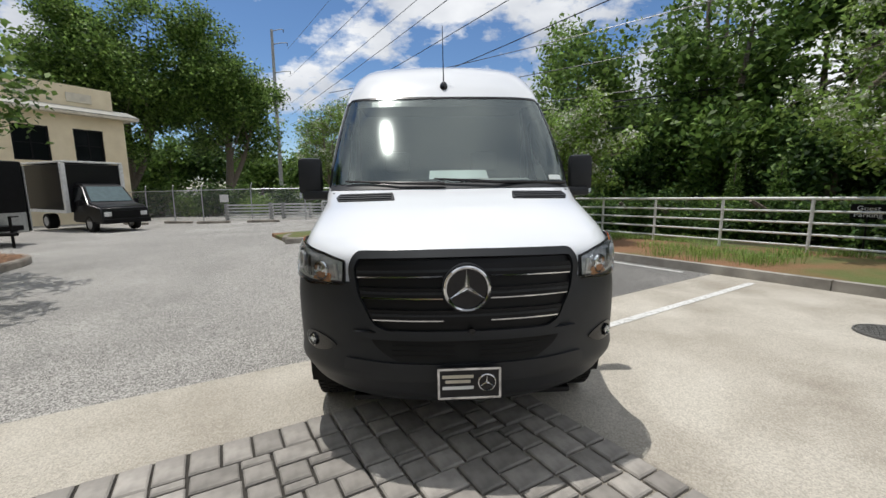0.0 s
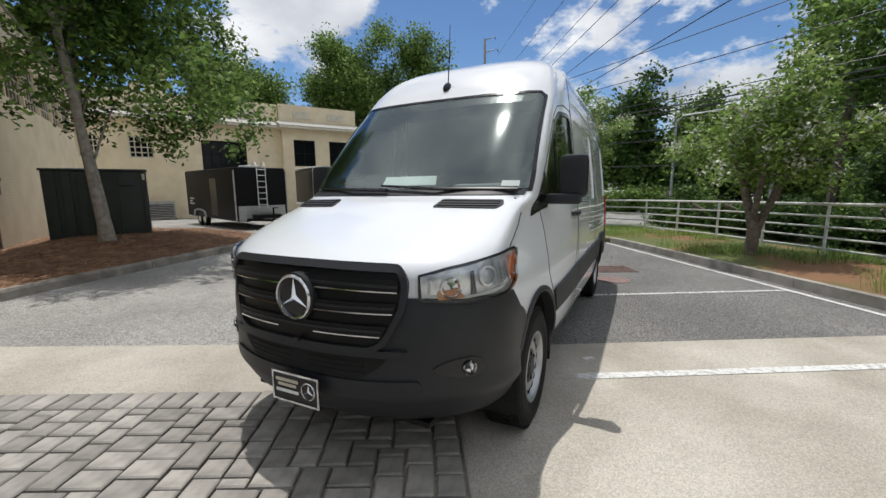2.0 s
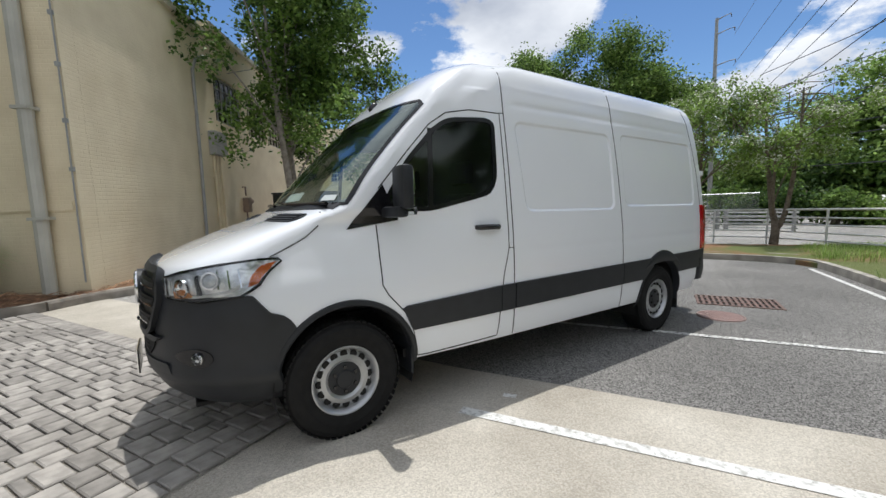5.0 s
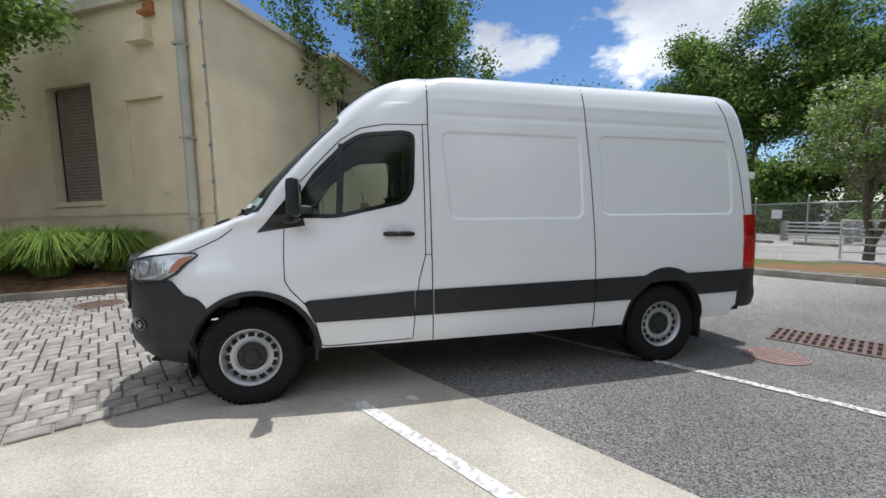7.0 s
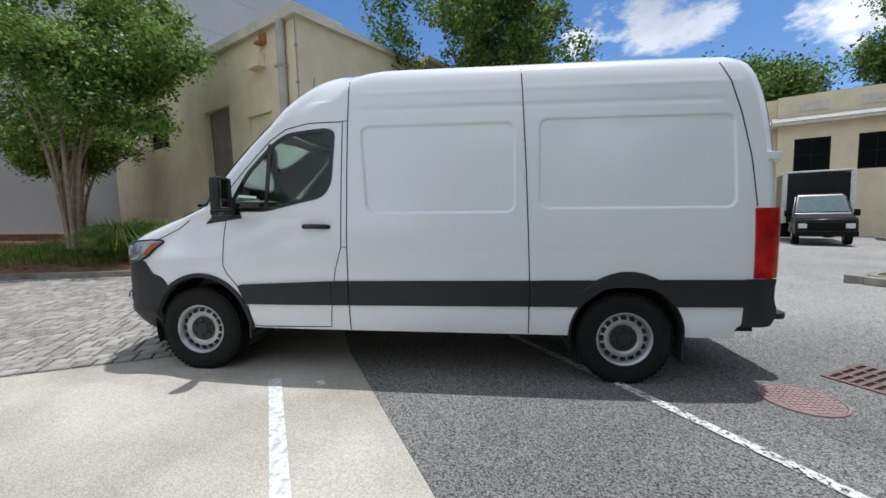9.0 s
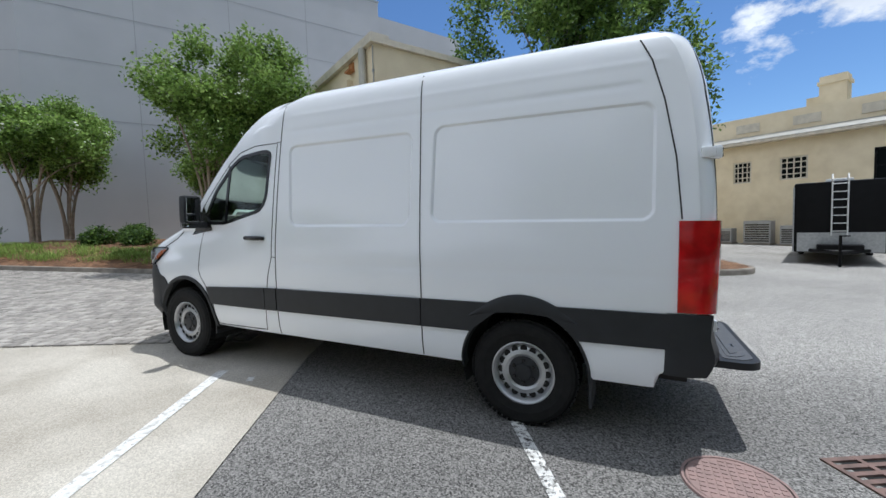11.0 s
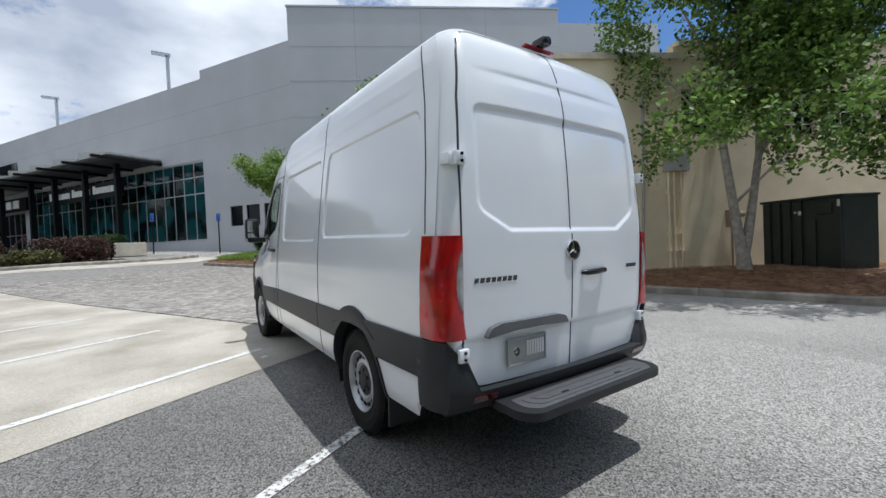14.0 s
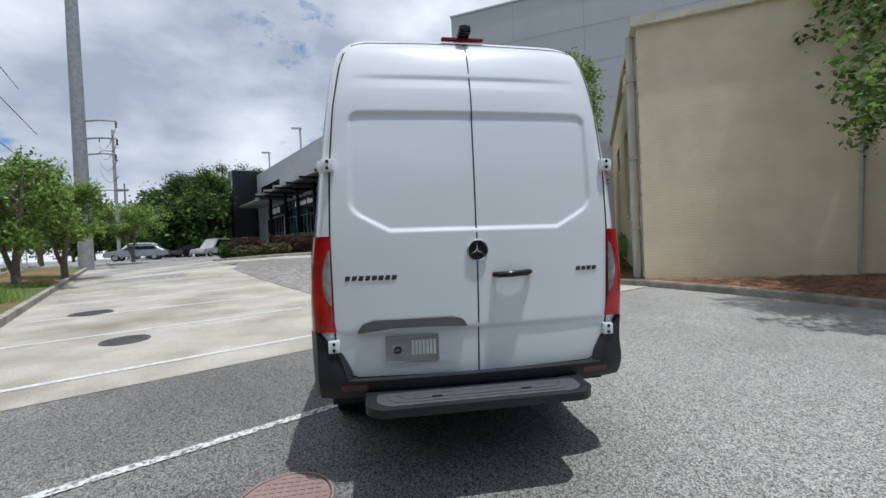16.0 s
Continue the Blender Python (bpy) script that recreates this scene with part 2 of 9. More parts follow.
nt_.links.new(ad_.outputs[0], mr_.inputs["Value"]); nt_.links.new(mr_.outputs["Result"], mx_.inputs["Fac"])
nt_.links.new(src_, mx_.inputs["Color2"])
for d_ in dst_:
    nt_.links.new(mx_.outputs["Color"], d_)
M_CONCRETE = speckled("concrete", (0.395, 0.360, 0.303), (0.555, 0.518, 0.452), 0.22, 130, 0.9, crack=0.07, stain=0.8, stain_col=(0.21, 0.178, 0.135))
M_PAVER = mat("paver", (0.37, 0.345, 0.315), 0.85, col2=(0.25, 0.235, 0.215), scale=9, fine=70, bump=0.35, rand=0.24, dist=0.008, spec=0.25)
M_JOINT = mat("joint_sand", (0.055, 0.05, 0.043), 0.95, scale=12, fine=80, bump=0.4)
M_KERB = mat("kerb_concrete", (0.34, 0.305, 0.26), 0.85, col2=(0.18, 0.16, 0.135), scale=3, fine=60, bump=0.3, stain=0.6, stain_scale=1.2, dist=0.006)
M_KERBLIGHT = mat("lot_kerb_concrete", (0.44, 0.41, 0.36), 0.85, col2=(0.27, 0.25, 0.22), scale=3, fine=60, bump=0.3, stain=0.5, stain_scale=1.2, stain_col=(0.15, 0.135, 0.11), dist=0.006)
M_SHUTTER = mat("shutter_paint", (0.31, 0.265, 0.225), 0.6, scale=4, fine=60, bump=0.1)
M_PIPEPAINT = mat("pipe_paint", (0.50, 0.49, 0.43), 0.6, col2=(0.42, 0.41, 0.36), scale=2)
M_PAINT = mat("line_paint", (0.72, 0.72, 0.70), 0.7, col2=(0.46, 0.455, 0.43), scale=22, fine=90, bump=0.3, dist=0.003, mix=(0.34, 0.5), detail=8, stain=0.7, stain_scale=9, stain_col=(0.32, 0.31, 0.29))
M_STRAW = mat("pine_straw", (0.25, 0.13, 0.068), 0.9, col2=(0.11, 0.058, 0.032), scale=7, fine=45, bump=0.9, dist=0.04, stain=0.3, stain_scale=1.5, stain_col=(0.42, 0.25, 0.13))
M_GRASSGROUND = mat("verge_ground", (0.13, 0.155, 0.045), 0.9, col2=(0.27, 0.145, 0.075), scale=0.55, fine=40, bump=0.8, dist=0.05, mix=(0.42, 0.55))
M_WOODFLOOR = mat("woodland_floor", (0.075, 0.11, 0.03), 0.95, col2=(0.05, 0.045, 0.022), scale=0.8, fine=12, bump=1.0, dist=0.2, detail=8)
M_STUCCO = mat("yellow_stucco", (0.82, 0.715, 0.51), 0.8, col2=(0.73, 0.625, 0.43), scale=1.2, fine=26, bump=0.25, stain=0.18, stain_scale=0.55, stain_col=(0.42, 0.34, 0.2), dist=0.02)
M_TRIMCREAM = mat("cream_trim", (0.68, 0.62, 0.5), 0.6, scale=3, fine=50, bump=0.1, dist=0.004)
M_PALEWALL = mat("pale_grey_panel_wall", (0.47, 0.475, 0.49), 0.75, col2=(0.425, 0.43, 0.445), scale=0.35, fine=18, bump=0.12, stain=0.15, stain_scale=0.3, stain_col=(0.5, 0.5, 0.5))
M_DARKGLASS = mat("dark_window_glass", (0.008, 0.010, 0.011), 0.08, spec=0.16, scale=1)
M_TEALGLASS = mat("teal_shop_glass", (0.009, 0.052, 0.060), 0.05, col2=(0.003, 0.007, 0.008), spec=0.16, scale=0.45, mix=(0.46, 0.56), detail=1)
M_BLACKMETAL = mat("black_metal", (0.009, 0.009, 0.010), 0.5, spec=0.12, scale=5, fine=90, bump=0.05)
M_BLACKPAINT = mat("black_gloss_paint", (0.010, 0.010, 0.012), 0.3, coat=0.15, spec=0.35, scale=3)
M_GALV = mat("galvanised_steel", (0.5, 0.51, 0.52), 0.4, metal=0.7, col2=(0.4, 0.41, 0.42), scale=14)
M_GREYPAINT = mat("grey_paint", (0.36, 0.36, 0.35), 0.6, scale=4, fine=60, bump=0.1)
M_WHITERAIL = mat("white_rail_paint", (0.82, 0.82, 0.81), 0.45, col2=(0.66, 0.66, 0.64), scale=8)
M_GREENCAB = mat("dark_green_cabinet_paint", (0.016, 0.026, 0.02), 0.45, col2=(0.012, 0.019, 0.015), scale=3, fine=60, bump=0.06)
M_BARK = mat("bark", (0.25, 0.205, 0.16), 0.9, col2=(0.12, 0.098, 0.075), scale=14, fine=40, bump=0.9, dist=0.02)
M_BARKGREY = mat("grey_smooth_bark", (0.34, 0.305, 0.265), 0.85, col2=(0.21, 0.185, 0.155), scale=9, fine=30, bump=0.45, dist=0.012)
M_BARKPALE = mat("smooth_bark", (0.36, 0.28, 0.21), 0.75, col2=(0.25, 0.185, 0.13), scale=7, fine=30, bump=0.3, dist=0.01)
M_LEAF = leafmat("leaf", (0.15, 0.25, 0.05), (0.085, 0.15, 0.03))
M_LEAFBRIGHT = leafmat("leaf_bright", (0.29, 0.41, 0.10), (0.17, 0.28, 0.055))
M_LEAFDARK = leafmat("leaf_dark", (0.055, 0.11, 0.026), (0.028, 0.06, 0.015))
M_BLOSSOM = mat("white_blossom", (0.75, 0.76, 0.66), 0.7)
M_GRASS = leafmat("grass_blade", (0.27, 0.38, 0.09), (0.16, 0.26, 0.055))
M_WOODPOLE = mat("pole_steel", (0.37, 0.37, 0.36), 0.6, col2=(0.28, 0.28, 0.27), scale=5)
M_CABLE = mat("cable", (0.075, 0.075, 0.078), 0.35, metal=0.5)
M_ROOFMETAL = mat("roof_metal", (0.42, 0.42, 0.4), 0.45, metal=0.4, scale=3)
M_WALLJOINT = mat("wall_joint_grey", (0.38, 0.385, 0.395), 0.8)
M_STAINED = mat("stained_concrete", (0.60, 0.53, 0.39), 0.88, col2=(0.46, 0.395, 0.28), scale=2.2, fine=30, bump=0.4, dist=0.01, stain=0.85, stain_scale=1.6, stain_col=(0.10, 0.075, 0.05))
M_IRON = mat("cast_iron", (0.20, 0.125, 0.105), 0.7, col2=(0.13, 0.085, 0.072), scale=12, fine=60, bump=0.3, dist=0.005)
M_REDDISH = mat("red_manhole_paint", (0.33, 0.225, 0.205), 0.75, col2=(0.27, 0.19, 0.175), scale=9, fine=60, bump=0.3, dist=0.004)
# near-black that paints the shade inside wheel arches, holes and openings
M_VOIDSHADE = mat("void_shade", (0.01, 0.01, 0.01), 0.9)

# worn-through paint of the lines
nt_ = M_PAINT.node_tree
wn_ = nt_.nodes.new("ShaderNodeTexNoise"); wn_.inputs["Scale"].default_value, wn_.inputs["Detail"].default_value, wn_.inputs["Roughness"].default_value = 38.0, 5.0, 0.7
wr_ = nt_.nodes.new("ShaderNodeValToRGB")
wr_.color_ramp.elements[0].position, wr_.color_ramp.elements[1].position = 0.35, 0.40
nt_.links.new([n for n in nt_.nodes if n.type == "TEX_COORD"][0].outputs["Object"], wn_.inputs["Vector"])
nt_.links.new(wn_.outputs["Fac"], wr_.inputs["Fac"])
nt_.links.new(wr_.outputs["Color"], nt_.nodes["Principled BSDF"].inputs["Alpha"])
M_PAINTWORN = M_PAINT.copy()
M_PAINTWORN.name = "worn_line_paint"
for n_ in M_PAINTWORN.node_tree.nodes:
    if n_.type == "TEX_NOISE" and abs(n_.inputs["Scale"].default_value - 38.0) < 0.1:
        n_.inputs["Scale"].default_value = 30.0
        e_ = n_.outputs["Fac"].links[0].to_node.color_ramp.elements
        e_[0].position, e_[1].position = 0.43, 0.47
# courses of painted brick under the wall paint
nt_ = M_STUCCO.node_tree
sp_ = nt_.nodes.new("ShaderNodeSeparateXYZ"); cb_ = nt_.nodes.new("ShaderNodeCombineXYZ")
ad_ = nt_.nodes.new("ShaderNodeMath"); ad_.operation = "ADD"
br_ = nt_.nodes.new("ShaderNodeTexBrick")
br_.inputs["Scale"].default_value, br_.inputs["Brick Width"].default_value, br_.inputs["Row Height"].default_value, br_.inputs["Mortar Size"].default_value = 1.0, 0.21, 0.072, 0.009
br_.inputs["Mortar Smooth"].default_value = 0.6
br_.inputs["Color1"].default_value, br_.inputs["Color2"].default_value, br_.inputs["Mortar"].default_value = (1, 1, 1, 1), (0.72, 0.72, 0.72, 1), (0.1, 0.1, 0.1, 1)
b2_ = nt_.nodes.new("ShaderNodeBump"); b2_.inputs["Strength"].default_value, b2_.inputs["Distance"].default_value = 0.55, 0.006
b1_ = [n for n in nt_.nodes if n.type == "BUMP" and n != b2_][0]
nt_.links.new([n for n in nt_.nodes if n.type == "TEX_COORD"][0].outputs["Object"], sp_.inputs[0])
nt_.links.new(sp_.outputs["X"], ad_.inputs[0]); nt_.links.new(sp_.outputs["Y"], ad_.inputs[1])
nt_.links.new(ad_.outputs[0], cb_.inputs["X"]); nt_.links.new(sp_.outputs["Z"], cb_.inputs["Y"])
nt_.links.new(cb_.outputs[0], br_.inputs["Vector"]); nt_.links.new(br_.outputs["Color"], b2_.inputs["Height"])
nt_.links.new(b1_.outputs["Normal"], b2_.inputs["Normal"]); nt_.links.new(b2_.outputs["Normal"], nt_.nodes["Principled BSDF"].inputs["Normal"])
M_PAVEFAR = mat("paving_far", (0.27, 0.255, 0.235), 0.88, col2=(0.19, 0.18, 0.165), scale=5.5, fine=9, bump=0.5, stain=0.3, stain_scale=0.4, stain_col=(0.14, 0.13, 0.12), mix=(0.4, 0.6), dist=0.02)

# vehicle
M_VANWHITE = mat("van_white_paint", (0.835, 0.86, 0.90), 0.25, col2=(0.825, 0.85, 0.89), coat=1.0, spec=0.5, scale=2)
M_PLASTIC = mat("grey_black_moulded_plastic", (0.021, 0.023, 0.027), 0.48, spec=0.4, col2=(0.017, 0.019, 0.022), scale=8, fine=420, bump=0.12, dist=0.002)
M_GLOSSBLACK = mat("gloss_black_plastic", (0.010, 0.010, 0.012), 0.18, scale=4)
M_TYRE = mat("tyre_rubber", (0.008, 0.008, 0.0085), 0.75, spec=0.25, col2=(0.012, 0.012, 0.0118), scale=20, fine=120, bump=0.15, dist=0.003)
M_RIM = mat("silver_wheel_paint", (0.50, 0.51, 0.525), 0.33, metal=0.65, col2=(0.42, 0.43, 0.445), scale=6)
M_CHROME = mat("chrome", (0.82, 0.83, 0.85), 0.08, metal=1.0, scale=2)
M_RED = mat("red_lens", (0.58, 0.008, 0.012), 0.08, coat=0.6, spec=0.5, col2=(0.27, 0.004, 0.007), scale=7, fine=70, bump=0.04, dist=0.01)
M_LENSGREY = mat("clear_lens", (0.40, 0.41, 0.42), 0.12, metal=0.3, col2=(0.22, 0.22, 0.23), scale=16, coat=0.5)
M_REDDARK = mat("dark_red_lens", (0.06, 0.004, 0.006), 0.12, coat=0.5, scale=5)
M_AMBER = mat("amber_lens", (0.62, 0.13, 0.015), 0.1, coat=0.8, scale=5)
M_CLEARLENS = glass("clear_lens_cover", (0.94, 0.96, 0.97), 0.0, 0.0)
# amber indicator with its warm reflection in the lamp painted into the colour
M_AMBERSOFT = mat("amber_bulb_and_reflection", (0.75, 0.38, 0.16), 0.2, scale=20, col2=(0.55, 0.2, 0.06), coat=0.4)
M_REFLECTOR = mat("lamp_reflector", (0.90, 0.91, 0.93), 0.2, metal=0.35, col2=(0.60, 0.61, 0.63), scale=14, fine=40, bump=0.6, dist=0.01)
M_LAMPCELL = mat("faceted_lamp_reflector", (0.93, 0.94, 0.96), 0.16, metal=0.55, col2=(0.55, 0.56, 0.58), scale=13, fine=38, bump=0.35, dist=0.012, mix=(0.40, 0.6), detail=2)
M_FOGCELL = mat("fog_lamp_reflector", (0.85, 0.86, 0.88), 0.12, metal=0.9, col2=(0.04, 0.04, 0.045), scale=45, mix=(0.45, 0.55), detail=1)
M_WSGLASS = glass("windscreen_glass", (0.82, 0.92, 0.89), 0.06, 0.16)
M_SIDEGLASS = glass("side_glass", (0.74, 0.82, 0.76), 0.0, 0.0)
M_INTERIOR = mat("interior_plastic", (0.045, 0.046, 0.048), 0.7, scale=6, fine=200, bump=0.1, dist=0.002)
# interior plastic again, paler: sunlight on the dash is put into its colour
M_DASHSUNLIT = mat("sunlit_dashboard_plastic", (0.27, 0.275, 0.27), 0.75, col2=(0.22, 0.225, 0.22), scale=6, fine=200, bump=0.1, dist=0.002)
M_SEAT = mat("seat_fabric", (0.035, 0.036, 0.04), 0.9, col2=(0.025, 0.026, 0.03), scale=40, fine=200, bump=0.3, dist=0.003)
M_PAPER = mat("paper", (0.74, 0.8, 0.79), 0.7, scale=3)
M_SEAM = mat("panel_gap", (0.03, 0.032, 0.035), 0.7)
M_GRILLE = mat("grille_black_plastic", (0.007, 0.007, 0.008), 0.45, spec=0.3, scale=6, fine=300, bump=0.08, dist=0.002)
M_BADGE = mat("badge_dark_metal", (0.10, 0.105, 0.115), 0.25, metal=0.8)
M_STEP = mat("step_tread_rubber", (0.10, 0.103, 0.108), 0.42, col2=(0.08, 0.083, 0.088), scale=20, fine=200, bump=0.3, dist=0.003)
M_PLATEGREY = mat("plate_grey", (0.34, 0.35, 0.33), 0.4, col2=(0.27, 0.28, 0.265), scale=9)
M_MOULDING = mat("grey_handle_plastic", (0.13, 0.135, 0.142), 0.45, col2=(0.11, 0.115, 0.12), scale=8)
M_BRAKERED = mat("brake_light_red", (0.34, 0.012, 0.03), 0.15, coat=0.4, scale=6)


# ---- building helpers ----
SX, SY = 0.01209, -0.02195
Q = Matrix(((0.99993, 0.0, -0.01209), (0.00027, 0.99976, 0.02194), (0.01208, -0.02195, 0.99969))).to_4x4()
U, V = Vector((0.873, 0.488, 0)), Vector((-0.488, 0.873, 0))      # along and across the parking lines


def ground(x, y):
    """Height of the lot: it falls towards the back and climbs towards the showroom."""
    s = min(1.0, max(0.0, (-y - 6) / 20))
    k = 1 / (1 + max(0.0, math.hypot(x, y) - 35) / 40)
    w = 1 - min(1.0, max(0.0, (x - 5) / 9))
    return (SX * x + SY * y) * k + 0.75 * s * s * (3 - 2 * s) * w * w * (3 - 2 * w)


def uv(a, b):
    p = U * a + V * b
    return p.x, p.y


def thing(name, m, label, category, group="", kind=""):
    ob = new(name)
    ob.empty_display_size = 0.2
    ob.matrix_world = m
    return tagged(ob, label, category, group, kind)


def mesh_of(name, bm, material, smooth=False):
    me = bpy.data.meshes.new(name)
    bm.normal_update()
    bm.to_mesh(me)
    bm.free()
    for one in (material if isinstance(material, (list, tuple)) else [material]):
        me.materials.append(one)
    if smooth:
        me.shade_smooth()
        me.set_sharp_from_angle(angle=radians(smooth if smooth > 1 else 40))
    return me


def part(name, bm, material, parent=None, label="", smooth=False):
    ob = new(name, mesh_of(name, bm, material, smooth))
    if parent:
        ob.parent = parent
    return tagged(ob, label)


def structure(name, bm, material, label="", category="", smooth=False):
    ob = new(name, mesh_of(name, bm, material, smooth))
    return tagged(ob, label, category, kind="structure")


def box(bm, x0, y0, z0, x1, y1, z1, bevel=0.0, m=None):
    vs = [bm.verts.new((x, y, z)) for z in (z0, z1) for x, y in ((x0, y0), (x1, y0), (x1, y1), (x0, y1))]
    fs = [bm.faces.new([vs[i] for i in q]) for q in ((3, 2, 1, 0), (4, 5, 6, 7), (0, 1, 5, 4), (1, 2, 6, 5), (2, 3, 7, 6), (3, 0, 4, 7))]
    if m:
        bmesh.ops.transform(bm, matrix=m, verts=vs)
    if bevel:
        es = list({e for f in fs for e in f.edges})
        bmesh.ops.bevel(bm, geom=es, offset=bevel, segments=2, profile=0.6, affect="EDGES", clamp_overlap=True)
    return vs


def ring(bm, c, ax, r, n, ry=None):
    ax = Vector(ax).normalized()
    a = ax.orthogonal().normalized()
    b = ax.cross(a)
    return [bm.verts.new(Vector(c) + a * r * math.cos(2 * math.pi * i / n) + b * (ry or r) * math.sin(2 * math.pi * i / n)) for i in range(n)]


def bridge(bm, r0, r1):
    n = len(r0)
    for i in range(n):
        bm.faces.new((r0[i], r0[(i + 1) % n], r1[(i + 1) % n], r1[i]))


def tube(bm, pts, radii, n=8, cap=True):
    """A tapered tube along points."""
    pts = [Vector(p) for p in pts]
    if not isinstance(radii, (list, tuple)):
        radii = [radii] * len(pts)
    ax = (pts[1] - pts[0]).normalized()
    a = ax.orthogonal().normalized()
    rings = []
    for i, p in enumerate(pts):
        t = (pts[min(i + 1, len(pts) - 1)] - pts[max(i - 1, 0)]).normalized()
        a = (a - t * a.dot(t)).normalized()
        b = t.cross(a)
        rings.append([bm.verts.new(p + (a * math.cos(2 * math.pi * k / n) + b * math.sin(2 * math.pi * k / n)) * radii[i]) for k in range(n)])
    for r0, r1 in zip(rings, rings[1:]):
        bridge(bm, r0, r1)
    if cap:
        bm.faces.new(list(reversed(rings[0])))
        bm.faces.new(rings[-1])
    return rings


def lathe(bm, prof, n=32, axis="x", c=(0, 0, 0)):
    """Turn a profile of (radius, along) about an axis through c."""
    rings = []
    for r, h in prof:
        vs = []
        for k in range(n):
            a = 2 * math.pi * k / n
            q = {"x": (h, r * math.cos(a), r * math.sin(a)), "y": (r * math.cos(a), h, r * math.sin(a)), "z": (r * math.cos(a), r * math.sin(a), h)}[axis]
            vs.append(bm.verts.new(Vector(c) + Vector(q)))
        rings.append(vs)
    for r0, r1 in zip(rings, rings[1:]):
        bridge(bm, r0, r1)
    return rings


def prism(bm, poly, d, m=None):
    """A flat polygon (x, y) given a depth d along z."""
    lo = [bm.verts.new((x, y, 0)) for x, y in poly]
    hi = [bm.verts.new((x, y, d)) for x, y in poly]
    bm.faces.new(list(reversed(lo)))
    bm.faces.new(hi)
    bridge(bm, lo, hi)
    if m:
        bmesh.ops.transform(bm, matrix=m, verts=lo + hi)
    bmesh.ops.recalc_face_normals(bm, faces=bm.faces)


def sheet(bm, poly, lift, step=1.0, skirt=0.0):
    """A polygon laid on the ground, cut fine enough to follow it."""
    f = bm.faces.new([bm.verts.new((x, y, 0)) for x, y in poly])
    bmesh.ops.triangulate(bm, faces=[f])
    for axis in (0, 1):
        lo, hi = min(p[axis] for p in poly), max(p[axis] for p in poly)
        k = math.ceil(lo / step)
        while k * step < hi:
            no = (1, 0, 0) if axis == 0 else (0, 1, 0)
            bmesh.ops.bisect_plane(bm, geom=bm.verts[:] + bm.edges[:] + bm.faces[:], plane_co=tuple(c * k * step for c in no), plane_no=no)
            k += 1
    if skirt:
        es = [e for e in bm.edges if e.is_boundary]
        ret = bmesh.ops.extrude_edge_only(bm, edges=es)
        low = {v for v in ret["geom"] if isinstance(v, bmesh.types.BMVert)}
        for v in bm.verts:
            v.co.z = ground(v.co.x, v.co.y) + (lift(v.co.x, v.co.y) if callable(lift) else lift) - (skirt if v in low else 0)
    else:
        for v in bm.verts:
            v.co.z = ground(v.co.x, v.co.y) + (lift(v.co.x, v.co.y) if callable(lift) else lift)
    bmesh.ops.recalc_face_normals(bm, faces=bm.faces)


def smooth_line(pts, n=6, closed=False):
    """Catmull-Rom line through points."""
    p = [Vector((*q, 0)) if len(q) == 2 else Vector(q) for q in pts]
    out = []
    m = len(p)
    for i in range(m if closed else m - 1):
        a, b, c, d = (p[(i + k) % m] for k in (-1, 0, 1, 2)) if closed else (p[max(i - 1, 0)], p[i], p[i + 1], p[min(i + 2, m - 1)])
        for k in range(n):
            t = k / n
            out.append(0.5 * ((2 * b) + (c - a) * t + (2 * a - 5 * b + 4 * c - d) * t * t + (3 * b - a - 3 * c + d) * t ** 3))
    if not closed:
        out.append(p[-1])
    return out


def kerb(name, pts, width=0.15, height=0.15, closed=False, label="worn grey concrete kerb along the lot", material=None):
    """A kerb of cast lengths with joints, following a line on the ground."""
    root = thing(name, Matrix(), label, "kerb", kind="structure")
    line = smooth_line(pts, 5, closed)
    if closed:
        line.append(line[0])
    acc, seg, segs = 0.0, [line[0]], []
    for p, q in zip(line, line[1:]):
        seg.append(q)
        acc += (q - p).length
        if acc > 2.6:
            segs.append(seg)
            seg, acc = [q], 0.0
    if len(seg) > 1:
        segs.append(seg)
    for seg in segs:
        bm = bmesh.new()
        rows = []
        for i, p in enumerate(seg):
            t = (seg[min(i + 1, len(seg) - 1)] - seg[max(i - 1, 0)]).normalized()
            n = Vector((-t.y, t.x, 0))
            end = 0.006 if i == 0 else (-0.006 if i == len(seg) - 1 else 0)
            row = []
            for o, z in ((-0.5, -0.06), (-0.5, height * 0.75), (-0.38, height), (0.5, height), (0.5, -0.06)):
                c = p + n * o * width + t * end
                row.append(bm.verts.new((c.x, c.y, ground(c.x, c.y) + z)))
            rows.append(row)
        for r0, r1 in zip(rows, rows[1:]):
            for k in range(4):
                bm.faces.new((r0[k], r0[k + 1], r1[k + 1], r1[k]))
        bm.faces.new(rows[0]); bm.faces.new(list(reversed(rows[-1])))
        bmesh.ops.recalc_face_normals(bm, faces=bm.faces)
        part("kerb_stone", bm, material or M_KERB, root)
    return root

# ---- ground ----
def big_ground():
    bm = bmesh.new()
    xs = [-900, -400, -200, -120, -80] + list(range(-60, 62, 4)) + [80, 120, 200, 400, 900]
    grid = [[bm.verts.new((x, y, ground(x, y) - 0.012 if math.hypot(x, y) < 70 else -1.0)) for x in xs] for y in xs]
    for r0, r1 in zip(grid, grid[1:]):
        for i in range(len(xs) - 1):
            bm.faces.new((r0[i], r0[i + 1], r1[i + 1], r1[i]))
    return structure("ground", bm, M_ASPHALT_PALE, "worn pale grey asphalt of the service yard", "ground", smooth=True)


big_ground()

